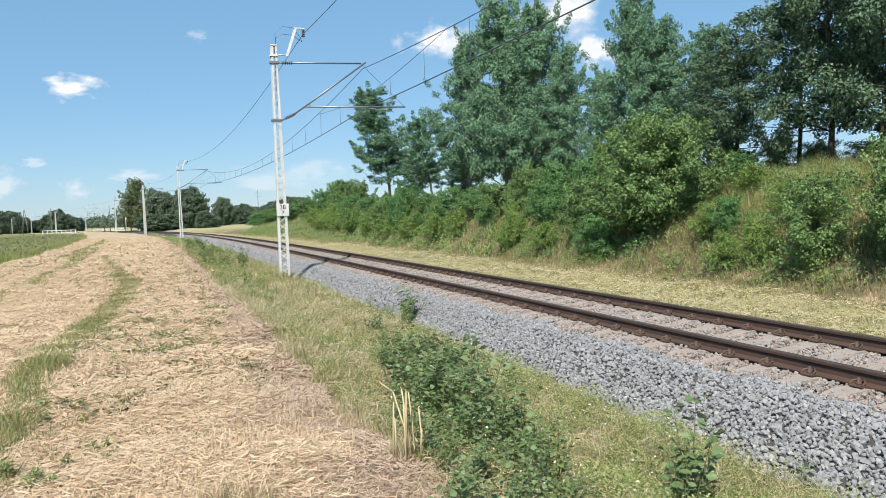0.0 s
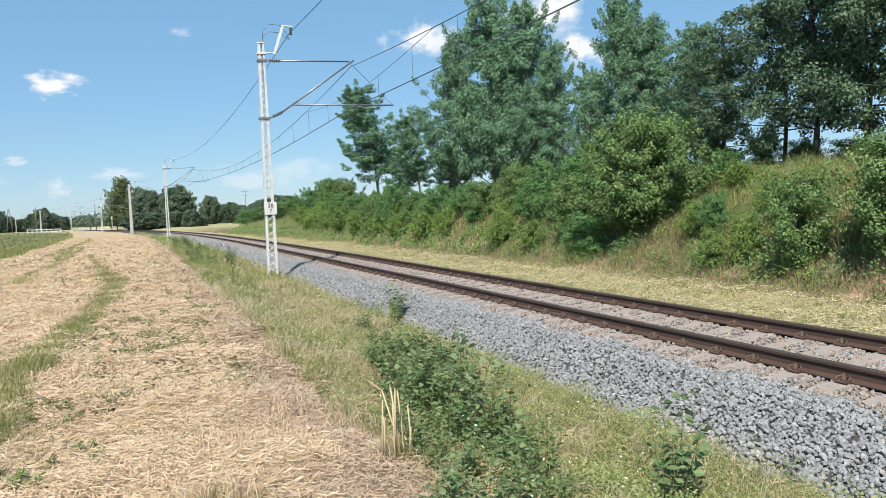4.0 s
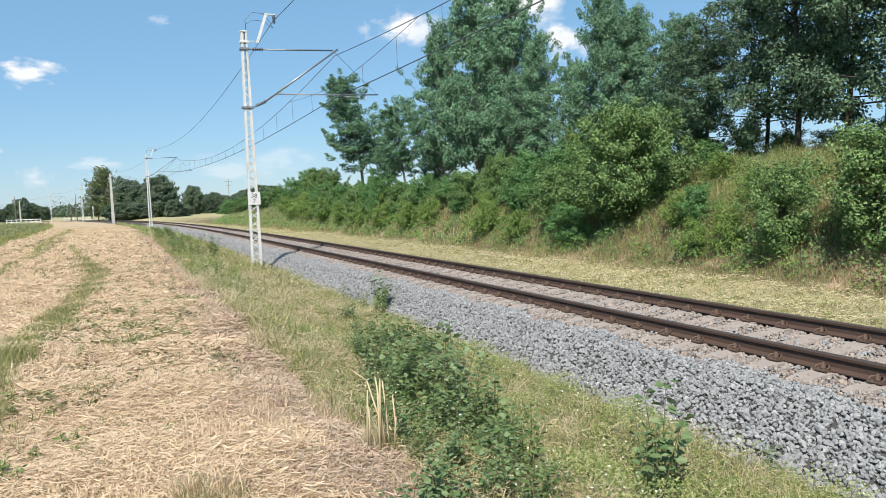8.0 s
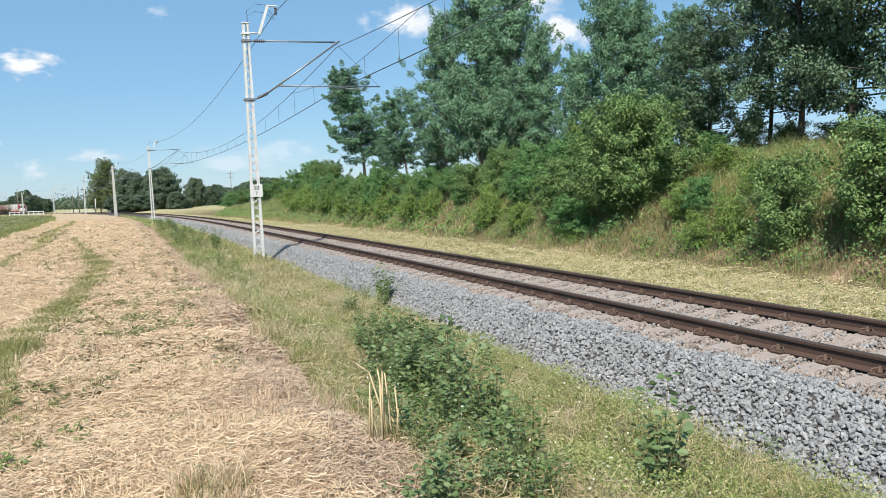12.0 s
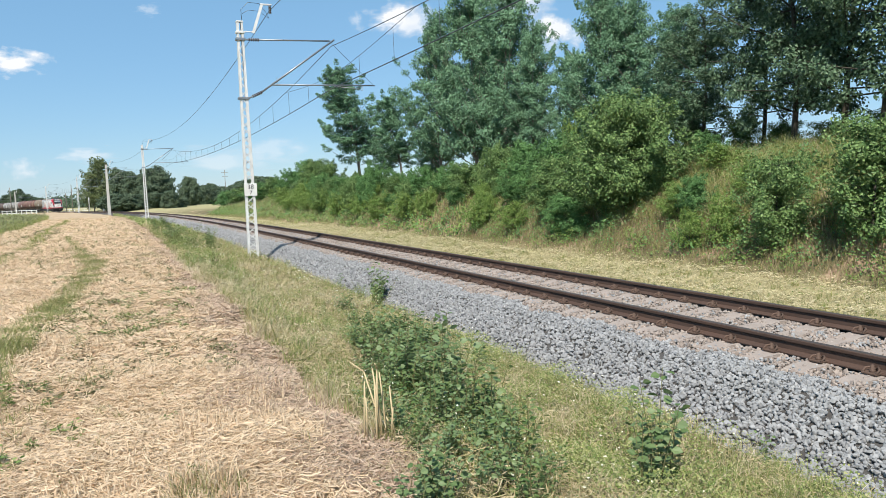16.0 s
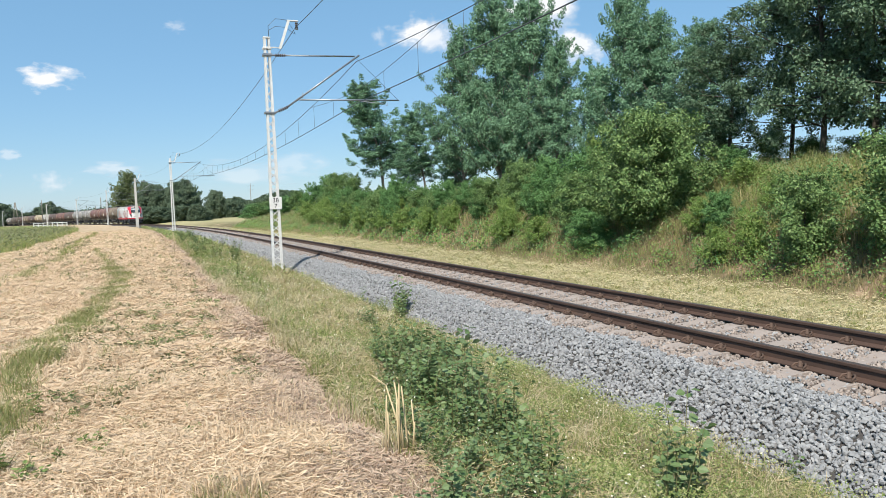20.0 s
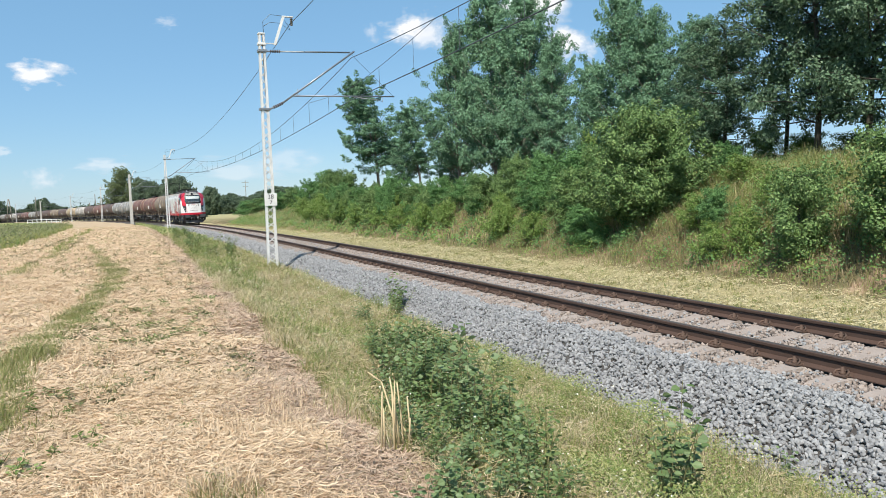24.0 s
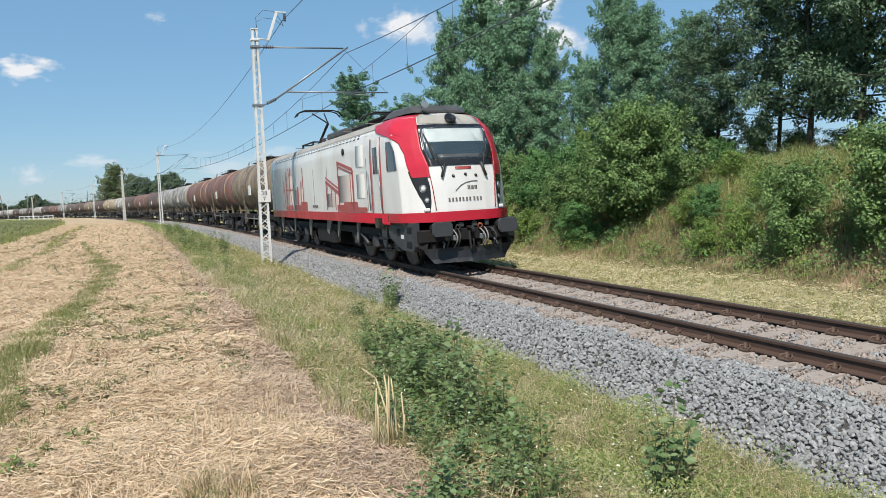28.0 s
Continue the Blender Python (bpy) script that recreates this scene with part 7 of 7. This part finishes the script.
def stones(p, size, r, fine=True):
    """Angular broken stones: uneven lumps, cut by a few flat faces."""
    n = len(p)
    if fine:
        c, f = ball()
    else:
        c = np.array([(1, 0, 0), (-1, 0, 0), (0, 1, 0), (0, -1, 0), (0, 0, 1), (0, 0, -1)], float)
        f = np.array([(0, 2, 4), (2, 1, 4), (1, 3, 4), (3, 0, 4), (2, 0, 5), (1, 2, 5), (3, 1, 5), (0, 3, 5)])
    v = np.repeat(c[None], n, 0) * (1 + r.uniform(-0.28, 0.28, (n, len(c), 1)))
    for _ in range(3 if fine else 0):
        cut = unit(r.normal(size=(n, 1, 3)))
        h = np.sum(v * cut, 2, keepdims=True)
        v = v - cut * np.maximum(h - r.uniform(0.3, 0.7, (n, 1, 1)), 0)
    v = v * r.uniform(0.55, 1.15, (n, 1, 3)) * (size * r.uniform(0.65, 1.25, n))[:, None, None] * 0.56
    q = unit(r.normal(size=(n, 4)))
    w, x, y, z = q.T
    R = np.stack([1 - 2 * (y * y + z * z), 2 * (x * y - z * w), 2 * (x * z + y * w), 2 * (x * y + z * w), 1 - 2 * (x * x + z * z), 2 * (y * z - x * w), 2 * (x * z - y * w), 2 * (y * z + x * w), 1 - 2 * (x * x + y * y)], 1).reshape(n, 3, 3)
    v = np.einsum("nij,nkj->nki", R, v) + p[:, None]
    return v.reshape(-1, 3), (np.arange(n)[:, None, None] * len(c) + f[None]).reshape(-1, 3)


def make_stones():
    r = np.random.default_rng(9)
    groups = {"grey": [], "rusty": []}
    for s0, s1, dens, size in ((-20, 9, 130, 0.11), (9, 15.5, 1250, 0.051), (15.5, 25, 950, 0.056), (25, 36, 520, 0.066), (36, 62, 210, 0.09), (62, 120, 50, 0.15)):
        s, lat = spread(s0, s1, -2.95, 2.1, dens, r)
        ph = (s - 8.54 + 0.3) % 0.6 - 0.3
        ok = ~((np.abs(ph) < 0.14) & (np.abs(lat) < 1.27) & (r.uniform(size=len(s)) < np.where(np.abs(lat) > 0.95, 0.7, 0.84))) & (np.abs(np.abs(lat) - 0.754) > 0.10)
        ok &= ~((lat < -2.62) & (r.uniform(size=len(s)) < 0.5)) & ((lat < 1.4) | (r.uniform(size=len(s)) < 0.6))
        s, lat = s[ok], lat[ok]
        z = np.interp(lat, BED_L, BED_Z) + r.uniform(-0.01, 0.04, len(s)) + np.where(np.abs(lat) < 1.6, 0.0, 0.0)
        p = line(s, lat, z + CANT * lat)
        k = in_view(p, 1, 300, 0.05) | (s < 9) | ((s < 17) & (r.uniform(size=len(s)) < 0.4))
        rust = (np.abs(lat) < 1.35 + 0.35 * (patchy(s, lat, 2.3, 3) - 0.5)) & (r.uniform(size=len(s)) < 0.85)
        groups["grey"].append((p[k & ~rust], size))
        groups["rusty"].append((p[k & rust], size))
    for tone, mat, label in (("grey", M_STONE, "angular light grey crushed stone of the ballast"), ("rusty", M_STONE_RUST, "rust-tinted crushed stone between the rails")):
        vs, fs, o = [], [], 0
        for p, size in groups[tone]:
            v, f = stones(p, size, r, size < 0.055)
            vs.append(v), fs.append(f + o)
            o += len(v)
        stuff("ballast_stones", np.concatenate(vs), np.concatenate(fs), mat, label, "ballast")
    # the nearest stones singly
    bed = bpy.data.objects["ballast_bed"]
    shapes = [raw_mesh("stone", *stones(np.zeros((1, 3)), 0.058, r), M_STONE_OBJ) for _ in range(8)]
    for k in range(280):
        s, lat = r.uniform(11.5, 16.5), r.uniform(-2.75, -1.8)
        p = line(s, lat, np.interp(lat, BED_L, BED_Z) + 0.035 + CANT * lat)
        o = new("stone", shapes[k % 8])
        o.parent = bed
        o.matrix_basis = Matrix.Translation([float(x) for x in p]) @ Euler([float(a) for a in r.uniform(0, 6.28, 3)]).to_matrix().to_4x4()


make_stones()

# ---- distance ----


def along(px_dir, dist, z):
    """Place at a bearing (x, y of a level unit direction) and distance."""
    k = math.hypot(*px_dir)
    return Matrix.Translation((px_dir[0] / k * dist, px_dir[1] / k * dist, z))


FAR_TREE = [tree_meshes(14, 1.2, 4.6, 80, 1.3, 0.9, 110, 0.5, M_LEAF_HAZE, M_BARK, 201, "oak", 0.25), tree_meshes(10, 0.1, 5.0, 84, 1.3, 0.9, 110, 0.5, M_LEAF_HAZE, M_BARK_DARK, 202, "dome", 0.25)]
FAR_BIRCH = tree_meshes(16, 1.0, 4.6, 60, 1.4, 0.85, 50, 0.42, M_LEAF_LIGHT2, M_BARK, 203, "poplar", 0.2, 0.0, 3)
FARS = [  # bearing x, y, distance, ground z, height scale, width scale, mesh
    (-0.4162, 0.9093, 232, -1.2, 0.96, 1.15, "birch"), (-0.4245, 0.9055, 236, -1.2, 0.72, 0.9, "birch"), (-0.3889, 0.9213, 215, -1.0, 1.05, 0.95, "low"), (-0.398, 0.917, 240, -1.0, 0.9, 0.5, "tall"),
    (-0.3566, 0.9342, 205, -0.9, 1.08, 0.95, "low"), (-0.370, 0.929, 212, -0.9, 0.95, 0.85, "low"), (-0.342, 0.940, 190, -0.8, 0.45, 0.5, "low"), (-0.333, 0.943, 195, -0.8, 0.26, 0.5, "low"), (-0.40, 0.916, 195, -0.8, 0.42, 0.9, "low"), (-0.385, 0.923, 190, -0.8, 0.4, 0.9, "low"),
    (-0.317, 0.9484, 260, -1.0, 0.95, 0.8, "low"), (-0.2932, 0.956, 330, -1.2, 0.85, 1.1, "low"), (-0.282, 0.959, 330, -1.2, 0.7, 1.2, "low"), (-0.302, 0.953, 320, -1.2, 0.75, 1.0, "low"), (-0.27, 0.963, 300, -1.0, 0.6, 1.2, "low"), (-0.262, 0.965, 240, -0.8, 0.6, 1.0, "low"), (-0.25, 0.968, 200, -0.6, 0.6, 1.0, "low"), (-0.24, 0.971, 170, -0.4, 0.55, 0.9, "low"), (-0.23, 0.973, 150, -0.2, 0.55, 0.8, "low"), (-0.222, 0.975, 132, 0.2, 0.45, 0.7, "low"),
    (-0.4977, 0.8674, 420, -3.0, 1.2, 1.0, "low"), (-0.505, 0.863, 440, -3.0, 1.0, 1.2, "low"), (-0.490, 0.872, 430, -3.0, 0.95, 1.0, "low"), (-0.482, 0.876, 430, -3.0, 0.8, 1.2, "low"), (-0.5384, 0.8427, 430, -3.0, 1.2, 1.1, "low"), (-0.550, 0.835, 430, -3.0, 1.25, 1.2, "low"), (-0.53, 0.848, 440, -3.0, 0.9, 1.2, "low"), (-0.565, 0.825, 430, -3.0, 1.15, 1.2, "low"), (-0.58, 0.815, 430, -3.0, 1.1, 1.2, "tall"), (-0.515, 0.857, 450, -3.0, 0.75, 1.2, "low"),
]
for i, (bx, by, d, z, h, w, kind) in enumerate(FARS):
    me = FAR_BIRCH if kind == "birch" else FAR_TREE[0 if kind == "tall" else 1]
    plant_tree("tree", me, along((bx, by), d, z) @ pose(0, 0, 0, 0, 0, 47 * i) @ Matrix.Diagonal((w, w, h, 1)), "airy pale green birch beyond the track" if kind == "birch" else "distant rounded green tree", "tree", "trees in the distance")


def far_wood():
    """Low line of woods on the horizon."""
    r = np.random.default_rng(17)
    n = 700
    a = r.uniform(-0.75, 0.1, n)
    d = r.uniform(620, 760, n)
    P, N = [], []
    for k in range(n):
        h = 7 + 5 * (math.sin(a[k] * 37) * 0.5 + math.sin(a[k] * 91 + 1) * 0.3 + r.uniform(-0.3, 0.5))
        m = 46
        u = r.normal(size=(m, 3)) * np.array([5, 5, h * 0.22]) + np.array([math.sin(a[k]) * d[k], math.cos(a[k]) * d[k], -5 + h * 0.55])
        P.append(u), N.append(unit(r.normal(size=(m, 3)) + np.array([0, -0.5, 0.6])))
    v, f = leaf_cards(np.concatenate(P), np.concatenate(N), 2.2, r)
    stuff("far_wood", v, f, M_LEAF_HAZE, "low dark line of distant woods", "woods")


far_wood()


def fence(p0, p1, n, h):
    a, b = Vector(p0), Vector(p1)
    root = thing("white_fence", Matrix.Translation(a), "white-painted rail fence at the level crossing", "fence", "fences at the crossing")
    d = b - a
    for i in range(n + 1):
        p = d * (i / n)
        part("post", Build().box(p + Vector((0, 0, h / 2)), (0.16, 0.16, h), 0.02), M_WHITE, root)
    for z in (h * 0.5, h * 0.93):
        part("bar", Build().tube([Vector((0, 0, z)), d + Vector((0, 0, z))], 0.08, 6), M_WHITE, root)


def place(bx, by, d, z):
    k = math.hypot(bx, by)
    return (bx / k * d, by / k * d, z)


fence(place(-0.512, 0.859, 196, -0.9), place(-0.481, 0.8767, 188, -0.9), 7, 1.35)
fence(place(-0.463, 0.886, 262, -1.7), place(-0.43, 0.903, 250, -1.6), 7, 1.35)


def cabinet():
    root = thing("relay_cabinet", at_line(208, 3.8, float(ground_z(208, 3.8)), 10), "small white relay hut beside the track", "hut")
    part("wall", Build().box((0, 0, 0.8), (1.6, 1.2, 1.6), 0.03), M_WHITE, root)
    part("roof", Build().box((0, 0, 1.66), (1.75, 1.45, 0.12), 0.03), M_CONCRETE, root)
    part("door", Build().box((0, -0.62, 0.72), (0.8, 0.03, 1.25), 0.01), M_GALV, root)


cabinet()


def pole(m, h, r, cross, label):
    root = thing("utility_pole", m, label, "pole", "poles in the distance")
    part("shaft", Build().tube([(0, 0, -0.3), (0, 0, h)], [r, r * 0.65], 8), M_BARK, root)
    for z, w in cross:
        part("crossarm", Build().box((0, 0, z), (w, 0.12, 0.12), 0.01), M_BARK, root)
    return root


for bx, by, d, z, h, cross in ((-0.446, 0.895, 250, -1.3, 8.6, []), (-0.452, 0.892, 252, -1.3, 6.0, []), (-0.5035, 0.864, 285, -1.8, 9.5, []), (-0.2745, 0.9616, 300, -1.0, 13.4, [(12.4, 3.0), (10.8, 2.2)]), (-0.43, 0.9028, 245, -1.3, 5.0, [])):
    pole(along((bx, by), d, z), h, 0.16, cross, "tall grey utility pole in the distance")
for dx in (-1.1, 1.1):
    m = along((-0.5275, 0.8495), 290, -1.8)
    b = Build().tube([(dx, 0, -0.3), (0.12 * dx, 0, 9.0)], 0.15, 7)
    tagged(part("brace_pole", b, M_BARK, None, m=m), "leaning wooden pole of an A-shaped pair", "pole", "poles in the distance")
tagged(part("signal_post", Build().tube([(0, 0, -0.2), (0, 0, 4.2)], 0.09, 8).box((0, -0.1, 3.7), (0.32, 0.25, 0.6), 0.04), M_WHITE, None, m=at_line(232, 3.6, float(ground_z(232, 3.6)))), "pale signal post beside the track", "signal")


# ---- clouds, drifting slowly ----
def cloud_material(name, seed, soft):
    m, nt, b = material(name)
    tc = nt.nodes.new("ShaderNodeTexCoord")
    mp = nt.nodes.new("ShaderNodeMapping")
    mp.inputs["Location"].default_value = (seed * 7.3, seed * 3.1, seed)
    nt.links.new(tc.outputs["Object"], mp.inputs[0])
    n = nt.nodes.new("ShaderNodeTexNoise")
    n.inputs["Scale"].default_value, n.inputs["Detail"].default_value, n.inputs["Roughness"].default_value = 1.9, 7, 0.55
    nt.links.new(mp.outputs[0], n.inputs["Vector"])
    ln = nt.nodes.new("ShaderNodeVectorMath")
    ln.operation = "LENGTH"
    nt.links.new(tc.outputs["Object"], ln.inputs[0])
    d = math_node(nt, "SUBTRACT", math_node(nt, "ADD", 0.62, math_node(nt, "MULTIPLY", math_node(nt, "SUBTRACT", n.outputs["Fac"], 0.5), 1.7)), ln.outputs["Value"])
    mr = nt.nodes.new("ShaderNodeMapRange")
    mr.inputs[1].default_value, mr.inputs[2].default_value, mr.inputs[4].default_value = -0.04, 0.42, soft
    nt.links.new(d, mr.inputs[0])
    em = nt.nodes.new("ShaderNodeEmission")
    sh = ramp(nt, d, [(0.0, (0.72, 0.80, 0.90)), (0.45, (0.93, 0.95, 0.98))])
    nt.links.new(sh, em.inputs[0])
    em.inputs[1].default_value = 0.75
    tr = nt.nodes.new("ShaderNodeBsdfTransparent")
    mx = nt.nodes.new("ShaderNodeMixShader")
    nt.links.new(mr.outputs[0], mx.inputs[0])
    nt.links.new(tr.outputs[0], mx.inputs[1])
    nt.links.new(em.outputs[0], mx.inputs[2])
    nt.links.new(mx.outputs[0], nt.nodes["Material Output"].inputs[0])
    return m


CLOUDS = [
    (-0.4666, 0.8683, 0.1683, 0.0491, 0.0236, 1),
    (-0.0245, 0.9725, 0.2315, 0.0565, 0.0333, 1),
    (0.0002, 0.9751, 0.2219, 0.0442, 0.0388, 0.75),
    (0.1355, 0.9590, 0.2489, 0.0958, 0.0610, 1),
    (0.1866, 0.9612, 0.2030, 0.0516, 0.0416, 0.95),
    (-0.4768, 0.8779, 0.0452, 0.0295, 0.0250, 0.5),
    (-0.5149, 0.8538, 0.0766, 0.0221, 0.0097, 0.4),
    (-0.5428, 0.8383, 0.0513, 0.0319, 0.0305, 0.5),
    (-0.4120, 0.9093, 0.0594, 0.0553, 0.0166, 0.45),
    (-0.2629, 0.9635, 0.0498, 0.0983, 0.0277, 0.35),
    (-0.3270, 0.9155, 0.2344, 0.0246, 0.0111, 0.3),
    (-0.0756, 0.9712, 0.2260, 0.0172, 0.0194, 0.35),
    (-0.1961, 0.9786, 0.0617, 0.0614, 0.0277, 0.3),
]
DRIFT = []
for k, (bx, by, bz, w, h, soft) in enumerate(CLOUDS):
    D = 2600.0
    o = Vector((bx, by, bz)).normalized() * D
    q = Build()
    n = 10
    q.add([(2 * i / n - 1, 2 * j / n - 1, 0.12 * math.cos(3 * i / n) * math.cos(2.6 * j / n)) for j in range(n + 1) for i in range(n + 1)], [(j * (n + 1) + i, j * (n + 1) + i + 1, (j + 1) * (n + 1) + i + 1, (j + 1) * (n + 1) + i) for j in range(n) for i in range(n)], True)
    m = look(o, EYE) @ Matrix.Diagonal((-w * D, h * D, w * D, 1))
    c = part("cloud", q, cloud_material("cloud_vapour", k + 1, soft))
    c.scale = (w * D, h * D, w * D)
    tagged(c, "small white fair-weather cloud" if soft > 0.7 else "faint thin cloud near the horizon", "cloud", "clouds in the sky", "structure")
    c.visible_shadow = False
    DRIFT.append((c, o))


motions()
